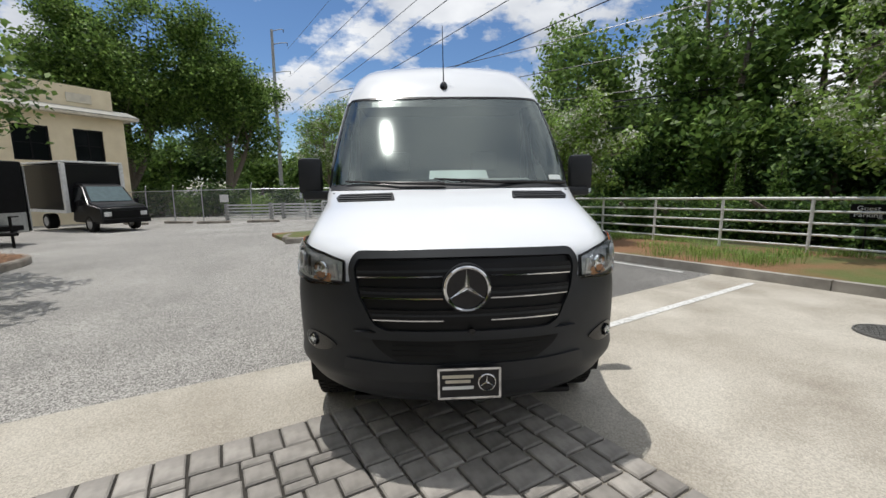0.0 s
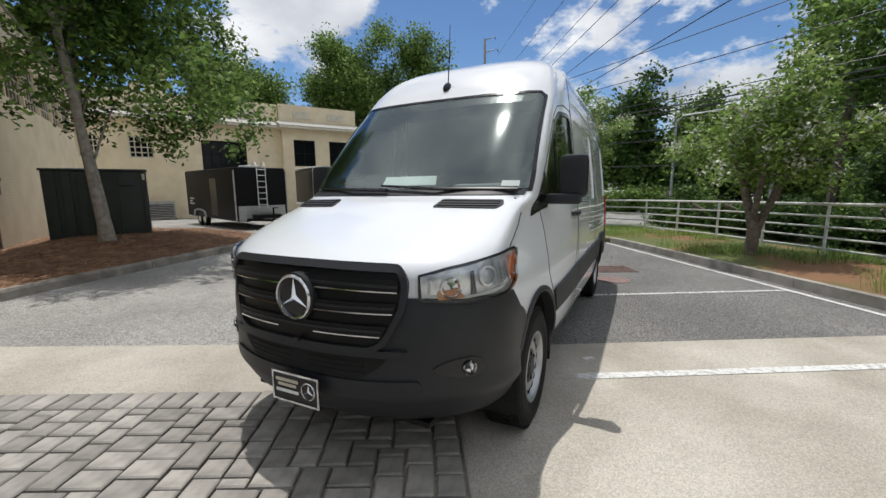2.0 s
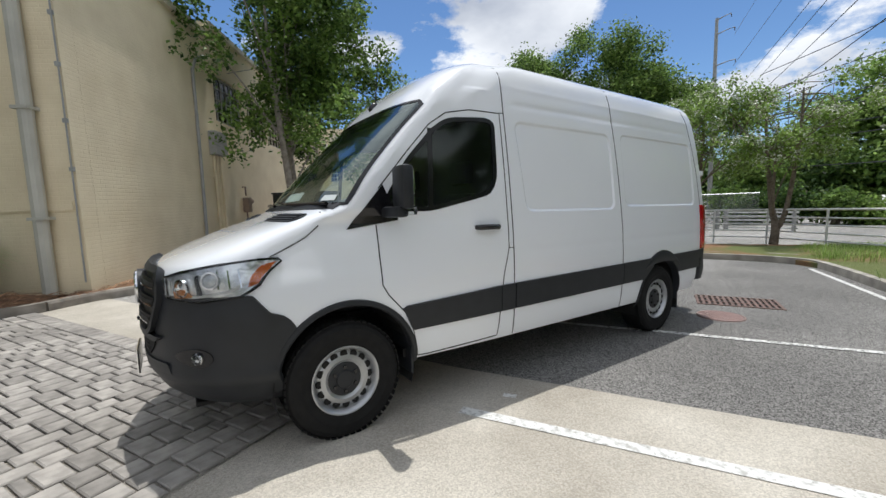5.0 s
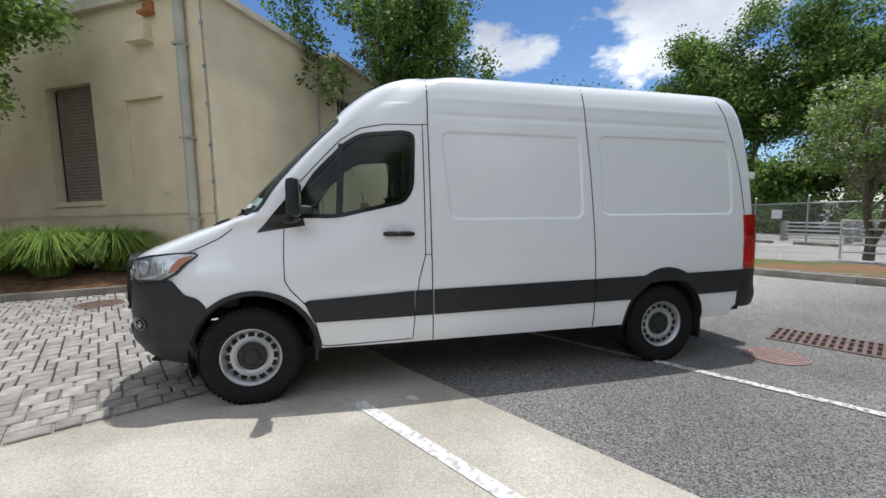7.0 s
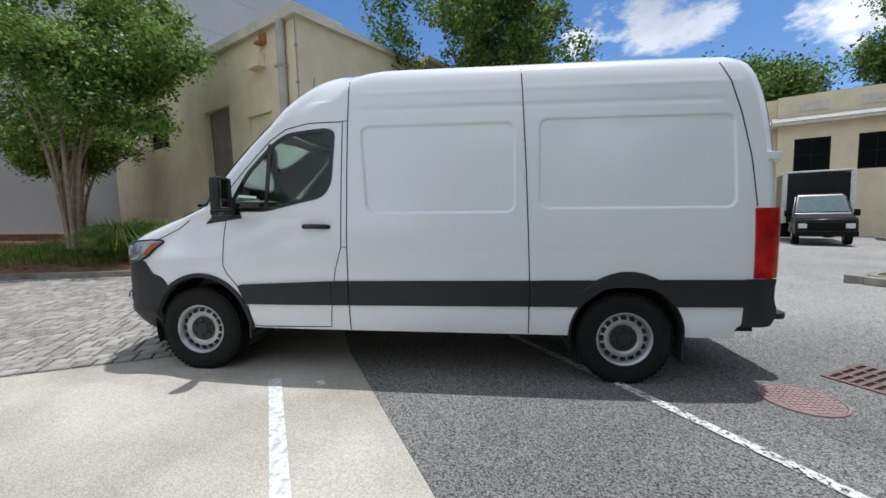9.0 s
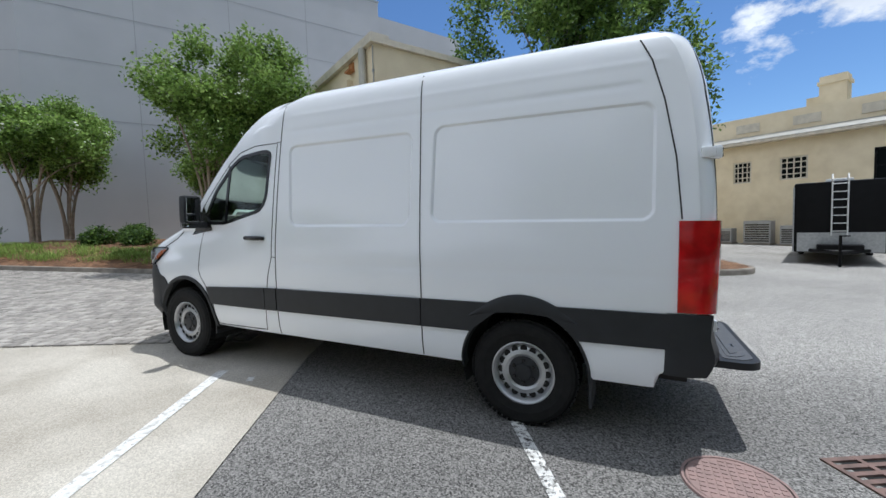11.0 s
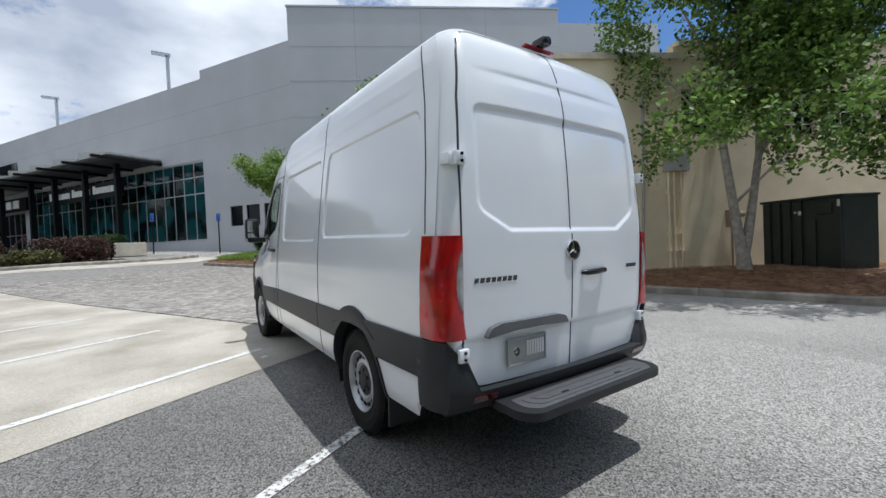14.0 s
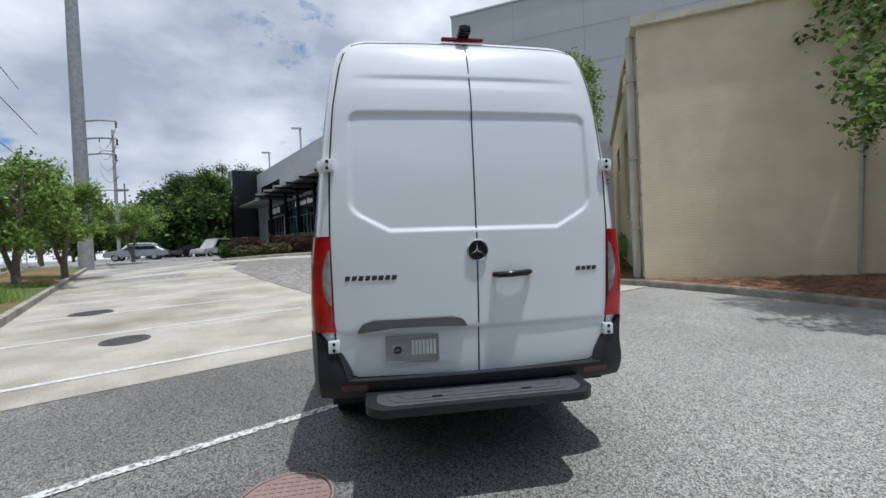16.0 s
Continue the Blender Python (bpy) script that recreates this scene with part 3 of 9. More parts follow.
ISLAND = [(-5.3, -2.55), (-6.0, -1.75), (-6.85, 0.1), (-7.5, 1.9), (-8.2, 3.9), (-8.9, 5.7), (-9.35, 6.7), (-10.0, 7.3), (-11.0, 7.4), (-13.0, 6.6), (-15.5, 5.3), (-17.5, 4.4)]
BED = [(-5.3, -2.55), (-4.75, -3.6), (-4.2, -5.5), (-3.4, -7.9), (-2.4, -10.2), (-1.2, -12.4), (0.0, -14.0), (0.55, -14.7), (0.3, -15.6), (-0.8, -16.2), (-2.6, -17.0)]
LOTKERB = [uv(5.85, -26), uv(5.85, -10), uv(5.85, -2), uv(5.88, 4.0), uv(5.9, 8.6), uv(5.6, 9.6), uv(4.6, 10.1), uv(3.0, 10.3), uv(0.8, 10.6)]

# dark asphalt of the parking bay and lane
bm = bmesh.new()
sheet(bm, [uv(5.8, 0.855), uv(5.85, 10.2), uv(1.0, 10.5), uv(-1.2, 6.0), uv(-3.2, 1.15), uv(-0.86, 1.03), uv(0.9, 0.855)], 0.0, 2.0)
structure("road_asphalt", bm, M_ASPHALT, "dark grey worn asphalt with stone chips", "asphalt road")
bm = bmesh.new()
sheet(bm, [uv(0.33, 0.02), uv(0.33, -24), uv(5.8, -24), uv(5.8, 0.85), uv(0.9, 0.85), uv(-0.86, 1.025), uv(-8.0, 1.365), uv(-8.0, 0.36), uv(-4.07, 0.18), uv(-0.96, 0.05)], 0.004, 2.0)
structure("pavement_concrete", bm, M_CONCRETE, "sunlit pale concrete parking slab with stains", "concrete slab")
# bed of the block paving
bm = bmesh.new()
sheet(bm, [uv(0.33, 0.02), uv(-0.96, 0.05), uv(-4.07, 0.18), uv(-8.0, 0.36), uv(-7.0, -4), uv(-7, -10), uv(-9, -18), uv(-6, -24), uv(0.33, -24)], 0.0, 2.0)
structure("pavement_bed", bm, M_JOINT, "dark sand bed between paving blocks", "paving bed")
bm = bmesh.new()
sheet(bm, [uv(0.32, -13), uv(-6.9, -13), uv(-9, -18), uv(-9, -30), uv(-3, -60), uv(4, -60), uv(0.32, -24)], 0.006, 3.0)
structure("pavement_forecourt", bm, M_PAVEFAR, "worn grey block paving before the showroom", "paving")


def line(a0, b0, a1, b1, w=0.10, paint=None):
    bm = bmesh.new()
    d = Vector((a1 - a0, b1 - b0)).normalized()
    n = Vector((-d.y, d.x)) * w / 2
    sheet(bm, [uv(a0 + n.x, b0 + n.y), uv(a1 + n.x, b1 + n.y), uv(a1 - n.x, b1 - n.y), uv(a0 - n.x, b0 - n.y)], 0.009, 0.5)
    return tagged(part("parking_line", bm, paint or M_PAINT), "worn white painted parking bay line", "parking line", "parking lines", "structure")


line(1.32, 0.145, 5.5, 0.165)
line(2.56, 2.71, 5.5, 2.755, 0.085, M_PAINTWORN)
line(1.1, 2.65, 2.45, 2.685, 0.085, M_PAINTWORN)
line(1.52, 0.49, 1.62, 0.5, 0.06)
for b in (-2.33, -4.8, -7.3, -9.75, -12.2):
    line(1.2, b, 5.45, b + 0.03)
line(5.55, 1.2, 5.62, 8.8, 0.09)

kerb("kerb_island", ISLAND)
kerb("kerb_bed", BED)
kerb("kerb_lot", LOTKERB, material=M_KERBLIGHT)


def mound(name, outline, height, material, label, inner=0.6, category="planting bed"):
    """A raised bed inside a kerb: it climbs from the edge to its middle."""
    line_ = [Vector((x, y, 0)) for x, y in outline]

    def lift(x, y):
        p = Vector((x, y, 0))
        d = 99.0
        for a, b in zip(line_, line_[1:]):
            t = max(0, min(1, (p - a).dot(b - a) / max((b - a).length_squared, 1e-6)))
            d = min(d, (p - (a + (b - a) * t)).length)
        s = min(1, d / inner)
        return 0.11 + (height - 0.11) * s + 0.03 * noise.noise((x * 1.7, y * 1.7, 0))
    bm = bmesh.new()
    sheet(bm, outline, lift, 0.5, 0.3)
    return structure(name, bm, material, label, category, smooth=60), lift


isl, ISL_LIFT = mound("mulch_island", [(p.x, p.y) for p in smooth_line(ISLAND, 3)] + [(-15, 2.6), (-6.2, -2.2)], 0.46, M_STRAW, "red-brown pine straw mulch under the tree", 1.7)
bed, BED_LIFT = mound("mulch_bed", [(p.x, p.y) for p in smooth_line(BED, 3)] + [(-5.5, -18.0), (-13, -13.5), (-6.2, -2.4)], 0.58, M_STRAW, "pine straw planting bed with grasses beside the wall", 2.3)
bm = bmesh.new()
sheet(bm, [uv(9.45, -40), uv(9.45, 8), uv(10.2, 12.0), uv(17, 16.5), uv(34, 26), uv(60, 26), uv(60, -40)], 0.012, 4.0)
structure("ground_woodland", bm, M_WOODFLOOR, "dark green undergrowth and leaf litter under the trees", "woodland ground")
VERGE = [uv(5.93, -26), uv(5.93, 8.7), uv(5.4, 9.9), uv(0.9, 10.7), uv(0.9, 13.5), uv(8.8, 14.0), uv(9.4, 8), uv(9.4, -26)]
vrg, VERGE_LIFT = mound("ground_verge", VERGE, 0.2, M_GRASSGROUND, "grass verge with patches of pine straw behind the kerb", 1.4, "verge")

# ---- buildings ----
def frame_at(x, y, ax):
    """A pose at (x, y, 0) whose x axis points along ax."""
    return Matrix.Translation((x, y, 0)) @ Matrix.Rotation(math.atan2(ax[1], ax[0]), 4, "Z")


def holed_wall(bm, axis, x0, x1, z0, z1, y0, y1, holes):
    """A thick wall along x (axis 0) or along y (axis 1), with rectangular openings (a0, a1, z0, z1) through it."""
    xs = sorted({x0, x1, *[h[0] for h in holes], *[h[1] for h in holes]})
    zs = sorted({z0, z1, *[h[2] for h in holes], *[h[3] for h in holes]})
    for a, b in zip(xs, xs[1:]):
        run = None
        for c, d in zip(zs, zs[1:]):
            hole = any(h[0] <= (a + b) / 2 <= h[1] and h[2] <= (c + d) / 2 <= h[3] for h in holes)
            if hole:
                if run:
                    (box(bm, a, y0, run[0], b, y1, run[1]) if axis == 0 else box(bm, y0, a, run[0], y1, b, run[1]))
                run = None
            else:
                run = (run[0], d) if run else (c, d)
        if run:
            (box(bm, a, y0, run[0], b, y1, run[1]) if axis == 0 else box(bm, y0, a, run[0], y1, b, run[1]))
    bmesh.ops.remove_doubles(bm, verts=bm.verts, dist=1e-5)
    bmesh.ops.recalc_face_normals(bm, faces=bm.faces)


def window(root, axis, a0, a1, z0, z1, face, inn, cols, rows, material=None, frame_m=None, bar=0.04, levels=None):
    """A window with a frame, glazing bars and separate panes, set back in an opening. face: plane of the wall; inn: +1 or -1 into it."""
    zs = levels or [z0 + (z1 - z0) * j / rows for j in range(rows + 1)]
    rows = len(zs) - 1
    material, frame_m = material or M_DARKGLASS, frame_m or M_BLACKMETAL
    y = face + inn * 0.10

    def put(bm, p0, p1, q0, q1, d0, d1):
        d0, d1 = sorted((y + d0 * inn, y + d1 * inn))
        if axis == 0:
            box(bm, p0, d0, q0, p1, d1, q1)
        else:
            box(bm, d0, p0, q0, d1, p1, q1)
    bm = bmesh.new()
    for p0, p1, q0, q1 in ((a0, a1, z0, z0 + bar * 1.5), (a0, a1, z1 - bar * 1.5, z1), (a0, a0 + bar * 1.5, z0 + bar * 1.5, z1 - bar * 1.5), (a1 - bar * 1.5, a1, z0 + bar * 1.5, z1 - bar * 1.5)):
        put(bm, p0, p1, q0, q1, -0.03, 0.05)
    fr = part("window_frame", bm, frame_m, root)
    for i in range(1, cols):
        p = a0 + (a1 - a0) * i / cols
        bm = bmesh.new(); put(bm, p - bar / 2, p + bar / 2, z0 + bar * 1.5, z1 - bar * 1.5, -0.02, 0.04); part("glazing_bar", bm, frame_m, fr)
    for j in range(1, rows):
        q = zs[j]
        bm = bmesh.new(); put(bm, a0 + bar * 1.5, a1 - bar * 1.5, q - bar / 2, q + bar / 2, -0.015, 0.035); part("glazing_bar", bm, frame_m, fr)
    for i in range(cols):
        for j in range(rows):
            bm = bmesh.new()
            put(bm, a0 + (a1 - a0) * i / cols + 0.012, a0 + (a1 - a0) * (i + 1) / cols - 0.012, zs[j] + 0.012, zs[j + 1] - 0.012, 0.008, 0.02)
            part("pane", bm, material, fr)
    return fr


# yellow workshop: local x runs along its long wall, local y into the building
CY = (-5.95, -2.05)
yel = thing("workshop_building", frame_at(*CY, (-0.873, 0.488)), "pale yellow painted brick workshop building with flat roofs", "building", kind="structure")
bm = bmesh.new()
holed_wall(bm, 1, 0.0, 13.7, -0.6, 6.35, 0.0, 0.35, [(1.33, 2.46, 1.9, 4.22), (3.52, 5.12, 1.93, 4.78), (7.9, 9.5, 4.04, 5.04)])
part("wall", bm, M_STUCCO, yel, "yellow painted end wall with a shutter")
bm = bmesh.new()
holed_wall(bm, 0, 0.352, 5.28, -0.6, 6.35, 0.0, 0.35, [])
part("wall", bm, M_STUCCO, yel)
bm = bmesh.new()
holed_wall(bm, 0, 5.282, 20.5, -0.9, 6.75, 0.0, 0.35, [(5.5, 7.5, 4.12, 5.5)] + [(8.0 + 2.05 * i, 9.9 + 2.05 * i, 4.05, 5.5) for i in range(6)])
part("wall", bm, M_STUCCO, yel)
bm = bmesh.new()
box(bm, 0.36, 0.36, 6.0, 5.28, 13.7, 6.2)
box(bm, 5.29, 0.36, 6.3, 20.5, 13.7, 6.5)
box(bm, 0.4, 13.5, -0.5, 20.5, 13.75, 6.1)
part("roof", bm, M_ROOFMETAL, yel)
bm = bmesh.new(); box(bm, 20.502, 0.0, -0.9, 20.85, 13.7, 6.75); part("wall", bm, M_STUCCO, yel)
bm = bmesh.new()
box(bm, -0.14, -0.12, 6.352, 0.42, 13.9, 6.60)
part("roof_coping", bm, M_TRIMCREAM, yel, "cream painted eave with gutter")
bm = bmesh.new()
box(bm, 0.422, -0.10, 6.352, 5.4, 0.42, 6.52)
part("roof_coping", bm, M_TRIMCREAM, yel)
bm = bmesh.new()
box(bm, 5.402, -0.10, 6.752, 20.6, 0.42, 6.90)
part("roof_coping", bm, M_TRIMCREAM, yel)
window(yel, 0, 5.5, 7.5, 4.12, 5.5, 0.0, 1, 6, 4, frame_m=M_GREYPAINT)
for i in range(6):
    window(yel, 0, 8.0 + 2.05 * i, 9.9 + 2.05 * i, 4.05, 5.5, 0.0, 1, 5, 4, frame_m=M_TRIMCREAM)
window(yel, 1, 7.9, 9.5, 4.04, 5.04, 0.0, 1, 3, 2)
# roller shutter; the reveal's shade on one side is a near-black backing plate
bm = bmesh.new()
z = 1.95
while z < 4.76:
    box(bm, 0.16, 3.55, z, 0.20, 4.96, z + 0.07)
    z += 0.085
part("roller_shutter", bm, M_SHUTTER, yel, "grey slatted roller shutter, closed")
bm = bmesh.new(); box(bm, 0.22, 3.52, 1.93, 0.26, 5.12, 4.78); part("shutter_back", bm, M_VOIDSHADE, yel)
bm = bmesh.new(); box(bm, -0.05, 3.40, 1.80, 0.02, 5.25, 1.925); box(bm, -0.03, 0.1, 1.55, 0.0, 13.6, 1.70); part("sill_course", bm, M_STUCCO, yel)
# bricked-up doorway
bm = bmesh.new(); box(bm, 0.045, 1.343, 1.905, 0.34, 2.447, 4.21, 0.006); part("blank_panel", bm, M_STUCCO, yel, "painted-over doorway panel")
bm = bmesh.new(); box(bm, -0.06, 1.28, 4.222, 0.0, 2.51, 4.30); part("panel_lintel", bm, M_STUCCO, yel)
bm = bmesh.new(); box(bm, 0.034, 1.36, 1.98, 0.044, 1.55, 2.06); part("notice_plate", bm, M_TRIMCREAM, yel)
# downpipe, vents, cable
bm = bmesh.new(); tube(bm, [(-0.12, 0.52, 6.35), (-0.12, 0.55, 3.0), (-0.12, 0.58, 0.0)], 0.105, 10)
for z in (5.2, 3.2, 1.4):
    box(bm, -0.24, 0.42, z, 0.0, 0.68, z + 0.05)
part("downpipe", bm, M_PIPEPAINT, yel, "wide grey painted downpipe")
bm = bmesh.new(); box(bm, -0.24, 1.42, 5.42, -0.001, 2.0, 5.50); box(bm, -0.2, 1.46, 5.502, -0.001, 1.96, 5.78); part("wall_vent", bm, M_STUCCO, yel)
bm = bmesh.new(); box(bm, -0.2, 1.3, 6.0, -0.001, 1.62, 6.06); box(bm, -0.06, 1.32, 6.062, -0.001, 1.60, 6.28)
part("wall_lamp_bracket", bm, mat("rusty_bracket", (0.42, 0.18, 0.06), 0.8, scale=12), yel, "rust-orange bracket")
bm = bmesh.new(); tube(bm, [(-0.03, 0.03, 6.3), (-0.035, 0.02, 4.0), (-0.03, 0.04, 2.0), (-0.03, 0.06, 0.3)], 0.014, 6)
for z in (5.6, 4.7, 3.9, 3.0, 2.2):
    box(bm, -0.06, 0.0, z, -0.005, 0.06, z + 0.07)
part("cable_run", bm, M_GREYPAINT, yel)
# long wall: conduits, junction box, gas meter
bm = bmesh.new(); tube(bm, [(4.75, -0.04, 5.6), (4.55, -0.22, 5.62), (4.33, -0.12, 5.5), (4.25, -0.05, 5.2), (4.2, -0.05, 2.5), (4.1, -0.05, 0.1)], 0.04, 8); part("conduit", bm, M_GREYPAINT, yel)
bm = bmesh.new(); box(bm, 4.85, -0.22, 3.05, 5.55, -0.002, 3.72, 0.015); part("junction_box", bm, M_GREYPAINT, yel, "grey metal junction box on the wall")
for x in (4.98, 5.15, 5.38):
    bm = bmesh.new(); tube(bm, [(x, -0.06, 3.05), (x, -0.06, 1.5), (x - 0.02, -0.06, 0.1)], 0.035, 8)
    for z in (2.4, 1.2, 0.7):
        box(bm, x - 0.06, -0.1, z, x + 0.06, -0.001, z + 0.04)
    part("conduit", bm, M_STUCCO, yel)
bm = bmesh.new()
box(bm, 6.75, -0.25, 1.35, 7.05, -0.05, 1.85, 0.03)
tube(bm, [(7.05, -0.15, 1.72), (7.25, -0.15, 1.72)], 0.09, 10)
tube(bm, [(6.9, -0.12, 1.9), (6.9, -0.12, 2.2), (6.9, -0.02, 2.2)], 0.03, 8)
tube(bm, [(6.9, -0.12, 1.35), (6.9, -0.12, 0.1)], 0.03, 8)
part("gas_meter", bm, mat("meter_grey_brown", (0.27, 0.2, 0.15), 0.6, scale=7), yel, "brownish gas meter with pipework")
# loading platform with steps and rails
plat = thing("loading_platform", frame_at(*CY, (-0.873, 0.488)), "stained concrete loading platform with steps and a steel handrail", "platform", kind="structure")
bm = bmesh.new(); box(bm, 14.9, -1.35, -0.7, 16.9, -0.003, 1.25, 0.02)
part("platform", bm, M_STAINED, plat)
for k in range(8):
    bm = bmesh.new(); box(bm, 16.905 + 0.27 * k, -1.3, -0.7, 17.17 + 0.27 * k, -0.003, 1.05 - 0.2 * k); part("step", bm, M_STAINED, plat)
for y in (-1.28,):
    for a, b in ((0.5, 0.022), (1.0, 0.025)):
        bm = bmesh.new(); tube(bm, [(14.95, -0.1, 1.25 + a), (14.95, y, 1.25 + a), (16.9, y, 1.25 + a), (19.0, y, -0.35 + a)], b, 6); part("rail", bm, M_GREYPAINT, plat)
for x, z in ((14.95, 1.25), (15.9, 1.25), (16.88, 1.25), (18.0, 0.45), (19.0, -0.45)):
    bm = bmesh.new(); tube(bm, [(x, -1.28, z - 0.3), (x, -1.28, z + 1.0)], 0.022, 6); part("rail_post", bm, M_GREYPAINT, plat)

# far wing: faces the yard, same axes
wing = thing("office_wing", frame_at(*CY, (-0.873, 0.488)), "cream yellow one-storey office wing with parapet and eave", "building", kind="structure")
WX, WB = 27.0, 26.3
bm = bmesh.new()
holed_wall(bm, 1, -11.3, 9.0, -1.6, 5.85, WX, WX + 0.35, [(-0.37, 0.65, 3.4, 4.8), (-3.2, -1.85, 3.4, 4.8), (-8.85, -5.95, -1.0, 4.75)])
part("wall", bm, M_STUCCO, wing)
bm = bmesh.new()
holed_wall(bm, 1, -17.7, -11.302, -1.6, 5.85, WB, WB + 0.35, [(-13.75, -12.1, 3.05, 5.05), (-16.45, -14.9, 3.05, 5.05)])
box(bm, WB + 0.352, -11.65, -1.6, 38, -11.302, 5.85); box(bm, WB + 0.352, -17.7, -1.6, 38.0, -17.35, 5.85)
part("wall", bm, M_STUCCO, wing)
bm = bmesh.new()
box(bm, WB + 0.7, -17.5, 6.202, WB + 1.0, -11.3, 7.75); box(bm, WX + 0.5, -11.3, 6.202, WX + 0.8, 9.0, 7.75); box(bm, WB + 1.0, -17.5, 6.202, 38, -17.2, 7.75)
part("parapet", bm, M_STUCCO, wing)
bm = bmesh.new()
box(bm, WB - 0.65, -18.35, 5.852, 38.2, -11.0, 6.05); box(bm, WX - 0.65, -11.0, 5.852, WX + 0.8, 9.0, 6.05)
part("eave", bm, M_TRIMCREAM, wing, "cream eave board")
bm = bmesh.new()
for y0, y1, x0, x1 in ((-18.35, -11.0, WB - 0.65, WB + 0.7), (-11.0, 9.0, WX - 0.65, WX + 0.5)):
    vs = [bm.verts.new(p) for p in ((x0, y0, 6.052), (x0, y1, 6.052), (x1, y1, 6.5), (x1, y0, 6.5))]
    ws = [bm.verts.new(v.co - Vector((0, 0, 0.05))) for v in vs]
    bm.faces.new(vs); bm.faces.new(ws); bridge(bm, vs, ws)
bmesh.ops.recalc_face_normals(bm, faces=bm.faces)
part("eave_roof", bm, M_ROOFMETAL, wing, "grey slate pent roof")
bm = bmesh.new(); box(bm, WX + 0.85, -17.3, 6.1, 38, 9.0, 6.3); part("roof", bm, M_ROOFMETAL, wing)
for y in (-13.0, -15.7, -9.0, -6.0, -3.0, 0.0, 3.0):
    bm = bmesh.new(); x = WB + 0.63 if y < -11.3 else WX + 0.43; box(bm, x, y - 0.65, 6.75, x + 0.068, y + 0.65, 7.3, 0.01); part("parapet_panel", bm, M_TRIMCREAM, wing)
for a0, a1, z0, z1, f, c, r in ((-0.37, 0.65, 3.4, 4.8, WX, 4, 4), (-3.2, -1.85, 3.4, 4.8, WX, 4, 4), (-13.75, -12.1, 3.05, 5.05, WB, 2, 2), (-16.45, -14.9, 3.05, 5.05, WB, 2, 2), (-8.85, -5.95, -1.0, 4.75, WX, 5, 6)):
    window(wing, 1, a0, a1, z0, z1, f, 1, c, r, bar=0.06, frame_m=M_TRIMCREAM if c == 4 else M_BLACKMETAL)
bm = bmesh.new(); box(bm, 30.0, -4.3, 6.3, 31.2, -3.0, 9.9); box(bm, 29.9, -4.4, 9.4, 31.3, -2.9, 9.6); part("chimney", bm, M_STUCCO, wing)
bm = bmesh.new(); box(bm, 31.3, -2.8, 6.3, 32.0, -2.1, 9.0); part("chimney", bm, M_STUCCO, wing)

# showroom with parking deck: local x along the glazed front
KW = (-4.7, -19.0)
show = thing("showroom_building", frame_at(*KW, (0.5, -0.866)), "large pale grey showroom with a teal glass front", "building", kind="structure")
bm = bmesh.new()
holed_wall(bm, 0, 0.0, 48.0, -0.5, 13.3, -0.5, 0.0, [(4.75, 5.94, 2.9, 4.24), (3.16, 4.40, 2.87, 4.22), (1.6, 2.75, 2.85, 4.2), (8.5, 34.9, 2.05, 7.72), (36.0, 44.0, 1.4, 6.0)])
part("wall", bm, M_PALEWALL, show)
bm = bmesh.new(); box(bm, -0.02, -0.5, 13.302, 8.4, -0.02, 13.9); box(bm, 48.0, -0.5, -0.5, 48.4, 0.0, 13.0); part("parapet", bm, M_PALEWALL, show)
for a, b in ((4.75, 5.94), (3.16, 4.40), (1.6, 2.75)):
    window(show, 0, a, b, 2.87, 4.22, 0.0, -1, 1, 1)
window(show, 0, 8.5, 34.9, 2.05, 7.72, 0.0, -1, 22, 3, material=M_TEALGLASS, frame_m=M_GALV, bar=0.075, levels=[2.05, 5.41, 6.6, 7.72])
window(show, 0, 36.0, 44.0, 1.4, 6.0, 0.0, -1, 6, 2, material=M_DARKGLASS, frame_m=M_GALV, bar=0.1)
bm = bmesh.new(); box(bm, 0.0, -12, -0.5, 48.0, -0.6, 12.6); part("building_core", bm, M_PALEWALL, show)
# joints of the wall panels
for z in (9.2, 11.2):
    bm = bmesh.new(); box(bm, 0.05, 0.0, z, 47.9, 0.006, z + 0.035); part("wall_joint", bm, M_WALLJOINT, show)
# canopy on black columns
bm = bmesh.new()
box(bm, 13.2, 0.02, 8.0, 36.0, 3.2, 8.09)
part("canopy", bm, mat("canopy_grey", (0.035, 0.035, 0.038), 0.5, scale=3), show, "flat dark grey steel entrance canopy")
for k in range(6):
    x = 13.3 + 3.78 * k
    bm = bmesh.new()
    vs = [bm.verts.new(p) for p in ((x, 0.01, 8.16), (x + 3.66, 0.01, 8.16), (x + 3.66, 3.5, 8.16), (x, 3.5, 8.16), (x, 0.01, 8.30), (x + 3.66, 0.01, 8.70), (x + 3.66, 3.5, 8.70), (x, 3.5, 8.30))]
    for q in ((3, 2, 1, 0), (4, 5, 6, 7), (0, 1, 5, 4), (1, 2, 6, 5), (2, 3, 7, 6), (3, 0, 4, 7)):
        bm.faces.new([vs[a] for a in q])
    part("canopy_panel", bm, M_ROOFMETAL, show, "pale folded metal canopy panel")
    bm = bmesh.new(); box(bm, x - 0.1, 0.01, 7.82, x + 0.12, 4.4, 7.995); part("canopy_beam", bm, M_BLACKMETAL, show)
for k, x in enumerate((15.4, 19.9, 24.8, 29.0, 35.0)):
    bm = bmesh.new(); box(bm, x, 1.7, 1.0, x + 0.32, 2.02, 7.99); part("canopy_column", bm, M_BLACKMETAL, show)
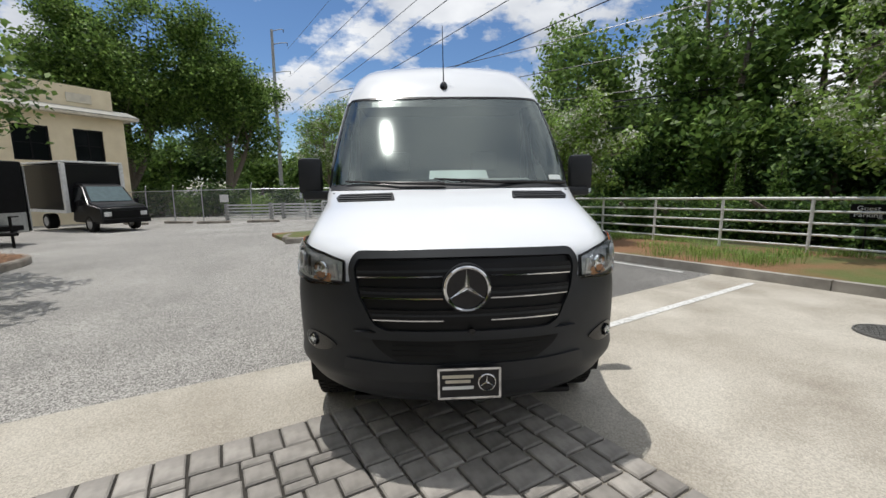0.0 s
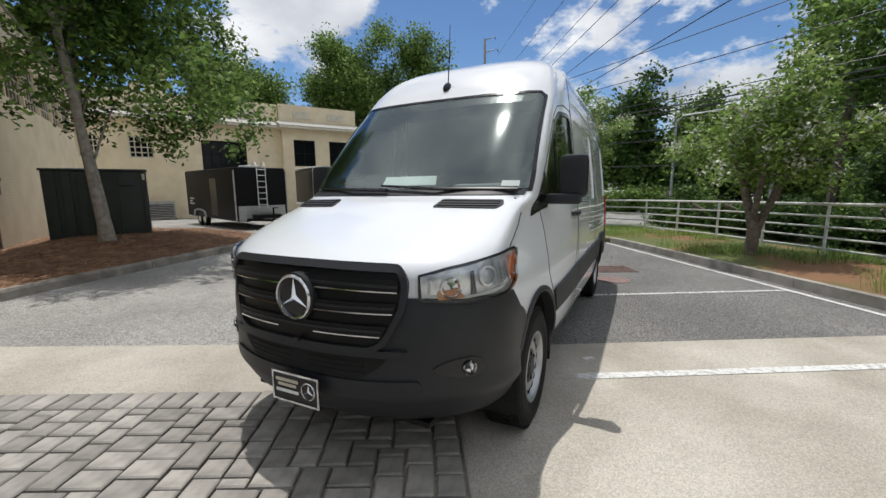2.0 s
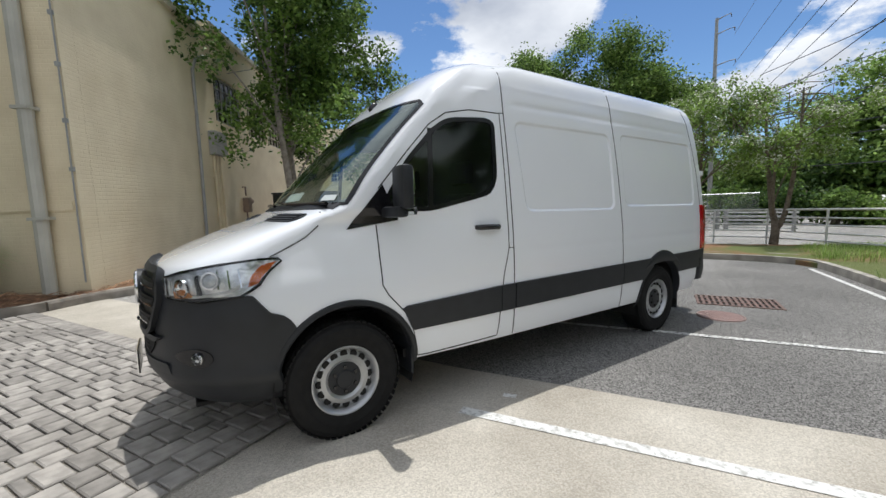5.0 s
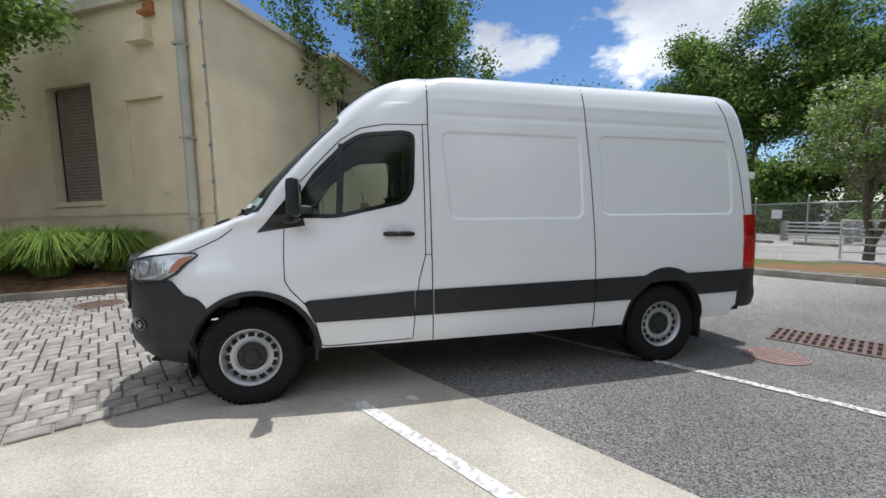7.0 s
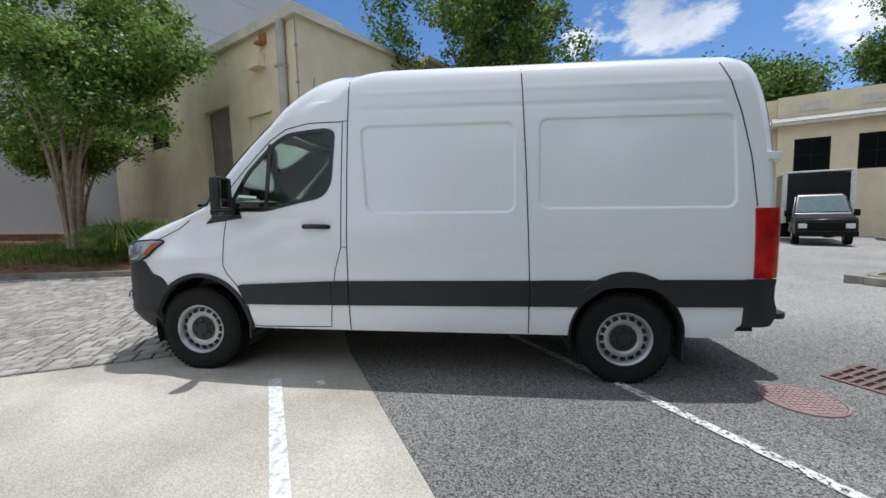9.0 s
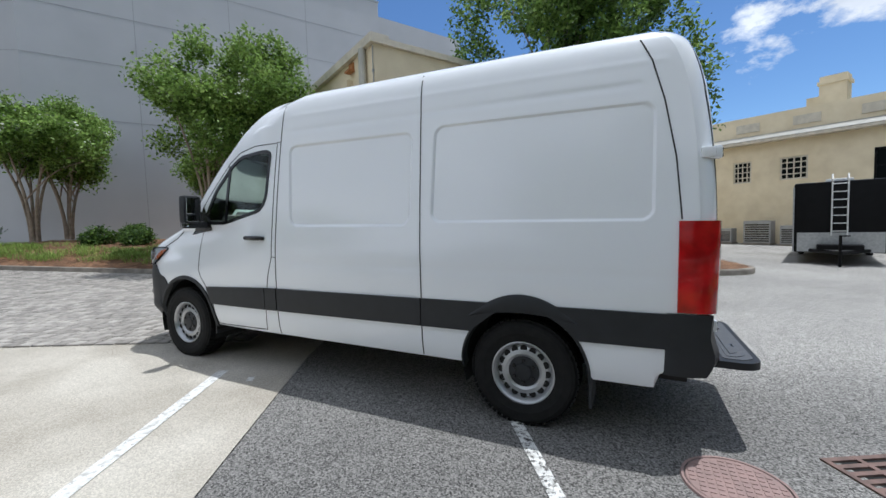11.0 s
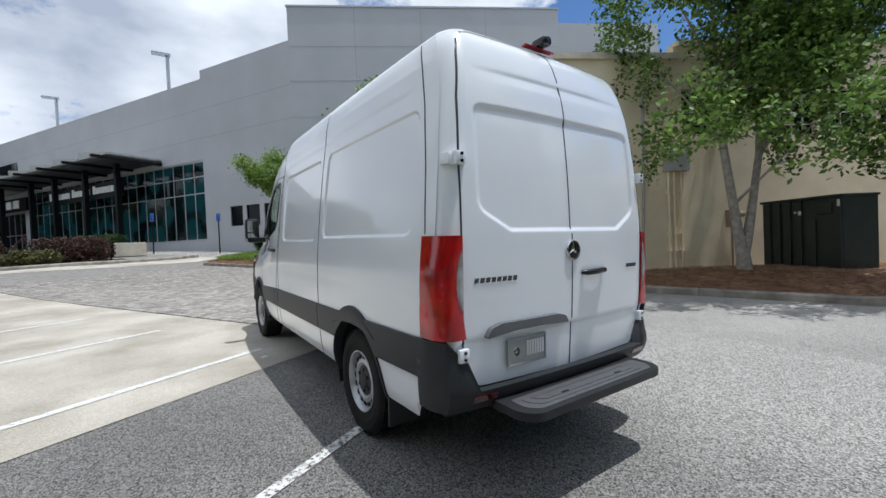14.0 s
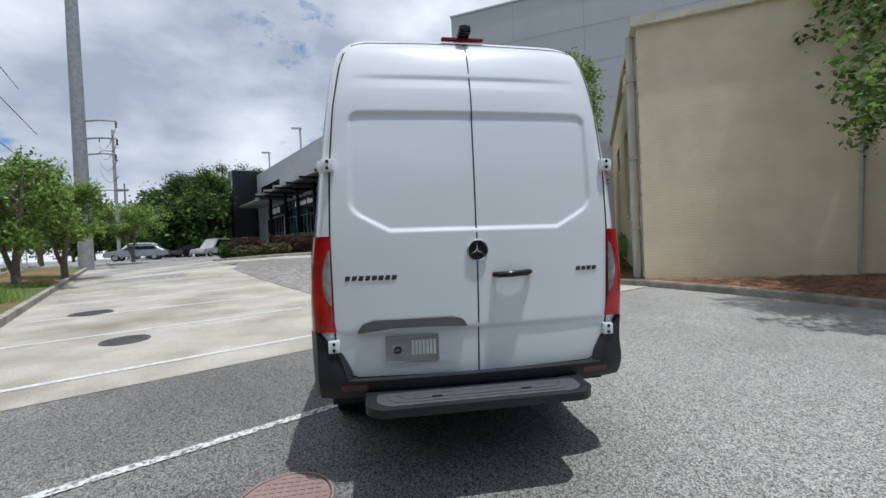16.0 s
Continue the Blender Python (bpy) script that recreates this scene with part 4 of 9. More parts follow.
bm = bmesh.new(); box(bm, 15.8, 1.3, 5.75, 27.0, 1.55, 6.95); part("sign_band", bm, M_BLACKMETAL, show, "black sign band with white lettering")
bm = bmesh.new(); box(bm, 32.8, 0.7, 5.9, 39.3, 1.0, 7.1); part("sign_band", bm, M_BLACKMETAL, show)
bm = bmesh.new(); box(bm, 36.0, 0.01, 9.0, 47.0, 0.8, 9.4); box(bm, 36.0, 0.01, 7.9, 47.0, 3.0, 8.2); part("upper_ledge", bm, M_GREYPAINT, show)
bm = bmesh.new(); box(bm, 37.0, 0.004, 9.6, 46.0, 0.03, 11.0); part("upper_window", bm, M_DARKGLASS, show)
# black tower and the low wing beyond it
bm = bmesh.new(); box(bm, 48.5, -1.0, -0.5, 51.0, 3.5, 13.9, 0.03); part("entrance_tower", bm, M_BLACKPAINT, show, "glossy black entrance tower")
bm = bmesh.new(); lathe(bm, [(0.95, 0.0), (1.07, 0.0), (1.07, 0.12), (0.95, 0.12), (0.95, 0.0)], 32, "y", (49.75, 3.5, 11.6))
for k in range(3):
    a = math.pi / 2 + k * 2 * math.pi / 3
    vs = [(0.0, 0.13), (0.97, 0.0), (0.0, -0.13)]
    m = Matrix.Translation((49.75, 3.505, 11.6)) @ Matrix.Rotation(-a, 4, "Y") @ Matrix.Rotation(radians(90), 4, "X")
    prism(bm, vs, -0.1, m)
part("tower_emblem", bm, M_CHROME, show)
bm = bmesh.new(); box(bm, 51.05, -6, -0.5, 75.0, 3.1, 10.6); part("side_wing", bm, M_PALEWALL, show)
for k in range(3):
    bm = bmesh.new(); box(bm, 53 + 4.5 * k, 3.102, 0.8, 56.5 + 4.5 * k, 3.15, 5.0); part("bay_door", bm, M_GREYPAINT, show)
# tall part to the right of the corner
tall = thing("parking_deck_building", frame_at(*KW, (-0.873, 0.488)), "tall windowless pale grey building with panel joints", "building", kind="structure")
bm = bmesh.new(); box(bm, 0.0, 0.0, -0.5, 17.0, 14.0, 15.9); box(bm, 17.0, 0.3, -0.5, 24.0, 14.0, 15.2); part("wall", bm, M_PALEWALL, tall)
bm = bmesh.new(); box(bm, -0.06, -0.06, 15.9, 17.05, 0.3, 16.0); part("roof_coping", bm, M_GALV, tall)
for z in (6.6, 9.2, 11.4, 13.5):
    bm = bmesh.new(); box(bm, 0.02, -0.006, z, 17.0, 0.0, z + 0.035); part("wall_joint", bm, M_WALLJOINT, tall)
for x in (4.0, 8.1, 12.2):
    bm = bmesh.new(); box(bm, x, -0.007, 0.5, x + 0.035, 0.0, 15.85); part("wall_joint", bm, M_WALLJOINT, tall)

# ---- the van ----
def table(rows):
    """Smooth interpolation in a small table of (z, value)."""
    zs, vs = [r[0] for r in rows], [r[1] for r in rows]
    n = len(zs)
    sl = [(vs[i + 1] - vs[i]) / (zs[i + 1] - zs[i]) for i in range(n - 1)]
    mt = [sl[0]] + [0.0 if sl[i - 1] * sl[i] <= 0 else 2 * sl[i - 1] * sl[i] / (sl[i - 1] + sl[i]) for i in range(1, n - 1)] + [sl[-1]]

    def at(z):
        if z <= zs[0]:
            return vs[0]
        if z >= zs[-1]:
            return vs[-1]
        i = max(k for k in range(n - 1) if zs[k] <= z)
        h = zs[i + 1] - zs[i]
        t = (z - zs[i]) / h
        return ((1 + 2 * t) * (1 - t) ** 2 * vs[i] + t * (1 - t) ** 2 * h * mt[i] + t * t * (3 - 2 * t) * vs[i + 1] + t * t * (t - 1) * h * mt[i + 1])
    return at


# front of the body on the centre line, by height
v_front = table([(0.34, -0.93), (0.45, -0.99), (0.60, -1.02), (0.80, -1.015), (0.97, -1.0), (1.06, -0.985), (1.12, -0.95), (1.18, -0.85), (1.25, -0.68), (1.32, -0.50), (1.39, -0.30),
                 (1.44, -0.18), (1.48, -0.125), (1.60, -0.02), (1.80, 0.175), (2.00, 0.375), (2.20, 0.58), (2.32, 0.68), (2.42, 0.79), (2.50, 0.90), (2.57, 1.03), (2.62, 1.17), (2.655, 1.36), (2.68, 1.7), (2.69, 2.1)])
# depth over which the front rounds into the side, by height
v_round = table([(0.34, 0.62), (0.6, 0.60), (0.97, 0.57), (1.12, 0.46), (1.25, 0.34), (1.39, 0.31), (1.48, 0.355), (1.60, 0.335), (1.80, 0.30), (2.00, 0.275), (2.20, 0.27), (2.40, 0.30), (2.57, 0.25), (2.69, 0.2)])
v_power = table([(0.34, 2.15), (0.97, 2.15), (1.12, 2.4), (1.25, 2.8), (1.45, 3.0), (2.2, 3.2), (2.69, 2.4)])
# half width, by height, at the box and at the nose
v_half = table([(0.34, 0.90), (0.42, 0.945), (0.55, 0.968), (0.75, 0.978), (1.0, 0.982), (1.2, 0.976), (1.42, 0.958), (1.7, 0.93), (2.0, 0.893), (2.2, 0.865), (2.35, 0.844), (2.45, 0.825), (2.53, 0.800), (2.58, 0.768), (2.62, 0.715), (2.65, 0.625), (2.68, 0.42), (2.69, 0.16)])
v_nose = table([(0.34, 0.86), (0.55, 0.925), (0.85, 0.935), (1.0, 0.92), (1.12, 0.885), (1.25, 0.86), (1.35, 0.85), (1.45, 0.885), (1.6, 0.89), (2.0, 0.865), (2.2, 0.845), (2.35, 0.815), (2.45, 0.785), (2.53, 0.74), (2.58, 0.69), (2.62, 0.62), (2.65, 0.52), (2.68, 0.32), (2.69, 0.12)])
v_back = table([(0.34, 4.72), (0.5, 4.79), (0.9, 4.815), (1.35, 4.823), (1.7, 4.81), (2.0, 4.785), (2.2, 4.76), (2.35, 4.725), (2.45, 4.69), (2.53, 4.65), (2.60, 4.58), (2.65, 4.49), (2.68, 4.35), (2.69, 4.1)])


def soft_box(p, q, p0, p1, q0, q1, w=0.018, r=0.08):
    """1 inside a round-cornered rectangle, 0 outside, a ramp w wide between."""
    dx, dz = max(p0 + r - p, p - (p1 - r), 0.0), max(q0 + r - q, q - (q1 - r), 0.0)
    d = r - math.hypot(dx, dz)
    t = min(1.0, max(0.0, d / w))
    return t * t * (3 - 2 * t)


def press_side(y, z):
    """Pressed-in panels and the groove below the roof on the flanks."""
    d = 0.0
    if y > 1.4 and z > 1.2:
        d = 0.013 * max(soft_box(y, z, 1.50 + 0.09 * (2.1 - z), 2.79, 1.395, 2.13), soft_box(y, z, 2.97, 4.46, 1.42, 2.15))
        d += 0.004 * math.exp(-((z - 2.26) / 0.022) ** 2) * min(1, max(0, (y - 1.45) / 0.1)) * min(1, max(0, (4.4 - y) / 0.1))
        d -= 0.002 * math.exp(-((z - 2.40) / 0.02) ** 2) * min(1, max(0, (y - 1.45) / 0.1))
    if 1.0 < z < 1.2:
        d += 0.003 * math.exp(-((z - 1.08) / 0.035) ** 2) * min(1, max(0, (y - 1.45) / 0.2))
    return d


def press_back(x, z):
    """Pressed-in panels of the rear doors."""
    ax = abs(x)
    low = 1.43 + max(0.0, (ax - 0.50)) * 0.55
    d = 0.014 * soft_box(ax, z, -0.5, 0.72 + 0.02 * (2.1 - z), low, 2.13, 0.03, 0.07)
    t = min(1.0, max(0.0, (0.885 - z) / 0.035))
    d += 0.010 * t * t * (3 - 2 * t)
    d += 0.008 * soft_box(ax, z, -0.5, 0.70, 2.255, 2.345, 0.022, 0.035) * min(1.0, max(0.0, (z - 2.262) / 0.06)) * max(0.0, 1 - (ax / 0.71) ** 4)
    return d


def side_x(y, z):
    """Half width of the body at a height and a place along it, the rounded front and rear included."""
    f, d, n = v_front(z), v_round(z), v_power(z)
    w1, w0 = v_half(z), v_nose(z)
    t = min(1.0, max(0.0, (y - (f + d)) / max(0.2, 1.15 - (f + d) if f + d < 1.0 else 0.3)))
    w = w0 + (w1 - w0) * (t * t * (3 - 2 * t))
    w -= 0.035 * max(0.0, (y - 3.2) / 1.6) ** 2
    if y < f + d:
        q = min(1.0, max(0.0, (f + d - y) / d))
        w *= max(0.0, 1 - q ** n) ** (1 / n)
    b, r = v_back(z), 0.13
    if y > b - r:
        q = min(1.0, (y - (b - r)) / r)
        w -= r * 0.75 * (1 - max(0.0, 1 - q * q) ** 0.5)
    return w - (press_side(y, z) if y < b - 0.2 else 0.0)


def front_y(x, z):
    """The front surface at a height and a distance from the centre line."""
    f, d, n = v_front(z), v_round(z), v_power(z)
    w = v_nose(z)
    q = min(0.999, abs(x) / w)
    return f + d * (1 - (1 - q ** n) ** (1 / n))


def back_y(x, z):
    b, r = v_back(z), 0.13
    w = side_x(b - r, z)
    q = max(0.0, (abs(x) - (w - r * 0.75)) / (r * 0.75))
    return b - 0.045 * (abs(x) / 0.9) ** 2.5 - r * (1 - max(0.0, 1 - min(1, q) ** 2) ** 0.5) - press_back(x, z)


def stations(lo, hi, step, fine):
    """Places from lo to hi, closer together where a pressed edge runs."""
    out, p = [lo], lo
    while p < hi - 1e-6:
        near = [(a, b, c) for a, b, c in fine if a - 1e-6 <= p < b]
        ahead = [a for a, b, c in fine if a > p + 1e-6]
        nxt = p + (near[0][2] if near else step)
        if not near and ahead and nxt > min(ahead):
            nxt = min(ahead)
        p = min(nxt, hi)
        out.append(p)
    return out


STATIONS = stations(1.42, 4.475, 0.07, [(1.48, 1.61, 0.0095), (2.70, 2.80, 0.009), (2.96, 3.06, 0.009), (4.37, 4.47, 0.009)])
ACROSS = list(reversed(stations(0.0, 0.999, 0.06, [(0.58, 0.999, 0.011)])))
if ACROSS[-1] != 0.0:
    ACROSS.append(0.0)


def outline(z):
    """Half of the body's plan at a height, from the nose round the side to the tail."""
    f, d, n = v_front(z), v_round(z), v_power(z)
    b, r = v_back(z), 0.13
    w0 = v_nose(z)
    pts = []
    for k in range(15):
        a = k / 14
        q = math.sin(a * math.pi / 2) ** (2 / n)
        c = math.cos(a * math.pi / 2) ** (2 / n)
        pts.append((w0 * q, f + d * (1 - c)))
    y0, y1 = max(1.42, f + d + 0.03), min(4.475, b - r - 0.03)
    ys = [f + d + (y0 - f - d) * k / 24 for k in range(1, 24)]
    ys += [y0 + (y1 - y0) * (q - 1.42) / (4.475 - 1.42) for q in STATIONS]
    ys += [y1 + (b - r - y1) * k / 5 for k in range(1, 6)]
    pts += [(side_x(y, z), y) for y in ys]
    w = side_x(b - r, z)
    for k in range(1, 8):
        a = k / 7 * math.pi / 2
        x = w - r * 0.75 + r * 0.75 * math.cos(a)
        pts.append((x, back_y(x, z)))
    for q in ACROSS:
        x = (w - r * 0.75) * q
        pts.append((x, back_y(x, z)))
    return pts


LEVELS = ([0.40, 0.43, 0.47, 0.52, 0.57, 0.62, 0.67, 0.72, 0.77, 0.82, 0.842, 0.85, 0.858, 0.867, 0.876, 0.885, 0.90, 0.92, 0.97, 1.0, 1.03, 1.06, 1.08, 1.10, 1.12, 1.14, 1.16]
          + stations(1.18, 2.48, 0.03, [(1.18, 1.38, 0.015), (1.38, 1.58, 0.0065), (2.05, 2.17, 0.0075), (2.22, 2.46, 0.011)])
          + [2.50, 2.52, 2.54, 2.555, 2.57, 2.585, 2.60, 2.615, 2.63, 2.645, 2.655, 2.665, 2.673, 2.68, 2.685, 2.69])


def shell():
    bm = bmesh.new()
    rows = []
    for z in LEVELS:
        half = outline(z)
        loop = [bm.verts.new((x, y, z)) for x, y in half]
        loop += [bm.verts.new((-x, y, z)) for x, y in reversed(half[1:-1])]
        rows.append(loop)
    for r0, r1 in zip(rows, rows[1:]):
        bridge(bm, r0, r1)
    bm.faces.new(rows[-1])
    for v in bm.verts:
        if v.co.y > 4.5 and v.co.z < 0.5:
            v.co.z = 0.5
    bmesh.ops.recalc_face_normals(bm, faces=bm.faces)
    return bm


def cut(bm, poly, axis, keep_side, test):
    """Cut a convex polygon through the skin. axis 0: seen from the side, poly in (y, z); axis 1: seen from the front, poly in (x, z)."""
    n = len(poly)
    area = sum(poly[i][0] * poly[(i + 1) % n][1] - poly[(i + 1) % n][0] * poly[i][1] for i in range(n))
    if area < 0:
        poly = poly[::-1]
    los, his = [min(p[k] for p in poly) - 0.1 for k in (0, 1)], [max(p[k] for p in poly) + 0.1 for k in (0, 1)]

    def near(f):
        c = f.calc_center_median()
        return test(c) and los[0] < c[1 - axis] < his[0] and los[1] < c.z < his[1]
    for i in range(n):
        (a0, z0), (a1, z1) = poly[i], poly[(i + 1) % n]
        fs = [f for f in bm.faces if near(f)]
        ge = list({v for f in fs for v in f.verts} | {e for f in fs for e in f.edges}) + fs
        if axis == 0:
            co, no = (0, a0, z0), (0, z1 - z0, -(a1 - a0))
        else:
            co, no = (a0, 0, z0), (z1 - z0, 0, -(a1 - a0))
        bmesh.ops.bisect_plane(bm, geom=ge, plane_co=co, plane_no=no, dist=1e-5)

    def inside(c):
        for i in range(n):
            (a0, z0), (a1, z1) = poly[i], poly[(i + 1) % n]
            if (a1 - a0) * (c.z - z0) - (z1 - z0) * (c[1 - axis] - a0) < 1e-6:
                return False
        return True
    dead = [f for f in bm.faces if near(f) and inside(f.calc_center_median())]
    bmesh.ops.delete(bm, geom=dead, context="FACES")


def drape(poly, surf, step=0.06, out=0.004, thick=0.006, holes=()):
    """A flat outline (p, z), cut fine, laid on one face of the body with a little thickness."""
    bm = bmesh.new()
    f = bm.faces.new([bm.verts.new((p, z, 0)) for p, z in poly])
    if f.normal.z < 0 or sum(poly[i][0] * poly[(i + 1) % len(poly)][1] - poly[(i + 1) % len(poly)][0] * poly[i][1] for i in range(len(poly))) < 0:
        f.normal_flip()
    bmesh.ops.triangulate(bm, faces=[f])
    for axis in (0, 1):
        lo, hi = min(p[axis] for p in poly), max(p[axis] for p in poly)
        k = math.ceil(lo / step)
        while k * step < hi:
            no = (1, 0, 0) if axis == 0 else (0, 1, 0)
            bmesh.ops.bisect_plane(bm, geom=bm.verts[:] + bm.edges[:] + bm.faces[:], plane_co=tuple(c * k * step for c in no), plane_no=no)
            k += 1
    bmesh.ops.remove_doubles(bm, verts=bm.verts, dist=1e-5)
    es = [e for e in bm.edges if e.is_boundary]
    top = list(bm.verts)
    ret = bmesh.ops.extrude_edge_only(bm, edges=es)
    low = [v for v in ret["geom"] if isinstance(v, bmesh.types.BMVert)]
    for v in top:
        v.co = surf(v.co.x, v.co.y, out)
    for v in low:
        v.co = surf(v.co.x, v.co.y, out - thick)
    bmesh.ops.recalc_face_normals(bm, faces=bm.faces)
    return bm


def on_side(sign):
    def s(p, z, o):
        x = side_x(p, z)
        e = 0.01
        gx, gz_ = (side_x(p + e, z) - x) / e, (side_x(p, z + e) - x) / e
        gx, gz_ = max(-3, min(3, gx)), max(-3, min(3, gz_))
        n = Vector((1, -gx, -gz_)).normalized()
        return Vector((sign * (x + n.x * o), p + n.y * o, z + n.z * o))
    return s


def on_front(p, z, o):
    y = front_y(p, z)
    e = 0.01
    gx, gz_ = (front_y(p + e, z) - y) / e, (front_y(p, z + e) - y) / e
    gx, gz_ = max(-3, min(3, gx)), max(-6, min(6, gz_))
    n = Vector((gx, -1, gz_)).normalized()
    return Vector((p, y, z)) + n * o


def on_back(p, z, o):
    return Vector((p, back_y(p, z) + o, z))


def rounded(pts, r=0.03, n=4):
    """Round the corners of an outline."""
    out = []
    m = len(pts)
    for i in range(m):
        p, a, b = Vector(pts[i]), Vector(pts[i - 1]), Vector(pts[(i + 1) % m])
        ra = min(r, (a - p).length * 0.45, (b - p).length * 0.45)
        p0, p1 = p + (a - p).normalized() * ra, p + (b - p).normalized() * ra
        for k in range(n + 1):
            t = k / n
            q = p0 * (1 - t) ** 2 + p * 2 * t * (1 - t) + p1 * t * t
            out.append((q.x, q.y))
    return out


def strip(pts, surf, w=0.006, out=0.002, thick=0.005):
    """A narrow line laid along points on the body."""
    bm = bmesh.new()
    P = []
    for (a, b) in zip(pts, pts[1:]):
        n = max(1, int(math.hypot(b[0] - a[0], b[1] - a[1]) / 0.05))
        P += [(a[0] + (b[0] - a[0]) * k / n, a[1] + (b[1] - a[1]) * k / n) for k in range(n)]
    P.append(pts[-1])
    rows = []
    for i, p in enumerate(P):
        a, b = P[max(i - 1, 0)], P[min(i + 1, len(P) - 1)]
        d = Vector((b[0] - a[0], b[1] - a[1])).normalized()
        n = (-d.y * w / 2, d.x * w / 2)
        rows.append([bm.verts.new(surf(p[0] + s * n[0], p[1] + s * n[1], o)) for s, o in ((-1, out - thick), (-1, out), (1, out), (1, out - thick))])
    for r0, r1 in zip(rows, rows[1:]):
        for k in range(3):
            bm.faces.new((r0[k], r0[k + 1], r1[k + 1], r1[k]))
    bmesh.ops.recalc_face_normals(bm, faces=bm.faces)
    return bm


def ring(cx, cz, prof, a0, a1, n, surf):
    """A moulding round a wheel arch: prof holds (radius, stand-off) from outside in."""
    bm = bmesh.new()
    rows = []
    for k in range(n + 1):
        a = radians(a0 + (a1 - a0) * k / n)
        rows.append([bm.verts.new(surf(cx + r * math.cos(a), cz + r * math.sin(a), o)) for r, o in prof])
    for r0, r1 in zip(rows, rows[1:]):
        for i in range(len(prof) - 1):
            bm.faces.new((r0[i], r0[i + 1], r1[i + 1], r1[i]))
    bmesh.ops.recalc_face_normals(bm, faces=bm.faces)
    return bm


def crescent(cx, cz, surf):
    """The bulged cap over a rear arch, thickest in the middle and running out at both ends."""
    bm = bmesh.new()
    rows = []
    for k in range(33):
        u = -1 + 2 * k / 32
        x = 0.372 * u
        zi, zo = 0.435 - 0.05 * u * u, 0.560 - 0.168 * u * u
        row = []
        for f, o in ((1.0, -0.004), (0.985, 0.014), (0.8, 0.021), (0.5, 0.024), (0.2, 0.023), (0.0, 0.018), (0.0, -0.10)):
            row.append(bm.verts.new(surf(cx + x, cz + zi + (zo - zi) * f, o)))
        rows.append(row)
    for r0, r1 in zip(rows, rows[1:]):
        for i in range(6):
            bm.faces.new((r0[i], r0[i + 1], r1[i + 1], r1[i]))
    bmesh.ops.recalc_face_normals(bm, faces=bm.faces)
    return bm


def arc(cx, cz, r, a0, a1, n=16):
    return [(cx + r * math.cos(radians(a0 + (a1 - a0) * k / n)), cz + r * math.sin(radians(a0 + (a1 - a0) * k / n))) for k in range(n + 1)]


van = thing("cargo_van", Q, "white high-roof cargo van with dark grey plastic bumpers and trim", "van")
LSIDE, RSIDE = on_side(1), on_side(-1)
AXF, AXR, RT = 0.0, 3.665, 0.372
WIN = [(0.30, 1.44), (0.66, 1.435), (1.185, 1.55), (1.25, 1.66), (1.272, 2.085), (1.20, 2.105), (0.86, 2.075), (0.735, 2.0), (0.50, 1.76)]
WIN = rounded(WIN, 0.055, 2)
SCREEN = [(-0.86, 1.478), (0.86, 1.478), (0.858, 1.6), (0.81, 2.17), (0.77, 2.205), (-0.77, 2.205), (-0.81, 2.17), (-0.858, 1.6)]
ARCHF = [(p, z) for p, z in arc(AXF + 0.03, 0.40, 0.45, -25, 205)]
ARCHR = [(p, z) for p, z in arc(AXR, 0.40, 0.435, -25, 205)]

bm = shell()
for sgn in (1, -1):
    cut(bm, WIN, 0, sgn, lambda c, s=sgn: c.x * s > 0.5)
    cut(bm, ARCHF, 0, sgn, lambda c, s=sgn: c.x * s > 0.5)
    cut(bm, ARCHR, 0, sgn, lambda c, s=sgn: c.x * s > 0.5)
cut(bm, SCREEN, 1, 1, lambda c: c.y < 1.2 and c.z > 1.44)
lin = bm.copy()
lin.normal_update()
bmesh.ops.delete(lin, geom=[f for f in lin.faces if not (0.0 < f.calc_center_median().y < 1.42 and 1.02 < f.calc_center_median().z < 2.5)], context="FACES")
for v, d in [(v, v.normal.copy()) for v in lin.verts]:
    v.co -= d * 0.012
bmesh.ops.reverse_faces(lin, faces=lin.faces)
part("body", bm, M_VANWHITE, van, "glossy white sheet-metal body", smooth=35)
part("cab_lining", lin, M_INTERIOR, van, "dark plastic lining of the cab")


# floor and partition
for nm, b in (("floor_pan", (-0.86, 0.44, 0.40, 0.86, 3.2, 0.46)), ("floor_pan", (-0.86, 4.1, 0.44, 0.86, 4.66, 0.50)), ("chassis_rail", (-0.52, -0.6, 0.36, -0.40, 4.5, 0.48)), ("chassis_rail", (0.40, -0.6, 0.36, 0.52, 4.5, 0.48)),
              ("engine_tray", (-0.6, -0.8, 0.30, 0.6, 0.42, 0.33)), ("axle", (-0.75, 3.60, 0.30, 0.75, 3.73, 0.42)), ("axle", (-0.75, -0.06, 0.30, 0.75, 0.06, 0.40))):
    bm = bmesh.new(); box(bm, *b, 0.01); part(nm, bm, M_GRILLE, van)
bm = bmesh.new(); box(bm, -0.84, 1.42, 0.46, 0.84, 1.44, 2.30); part("partition", bm, M_INTERIOR, van, "dark cargo partition")
# arch linings in near-black, the shade under the arch put into their colour
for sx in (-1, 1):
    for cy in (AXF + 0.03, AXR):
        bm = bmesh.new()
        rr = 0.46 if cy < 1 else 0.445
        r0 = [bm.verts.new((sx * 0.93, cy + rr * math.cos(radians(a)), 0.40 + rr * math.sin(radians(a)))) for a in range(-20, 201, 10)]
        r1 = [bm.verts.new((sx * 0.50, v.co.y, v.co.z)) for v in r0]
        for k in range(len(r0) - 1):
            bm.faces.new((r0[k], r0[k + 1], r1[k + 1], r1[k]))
        part("wheel_housing", bm, M_VOIDSHADE, van)


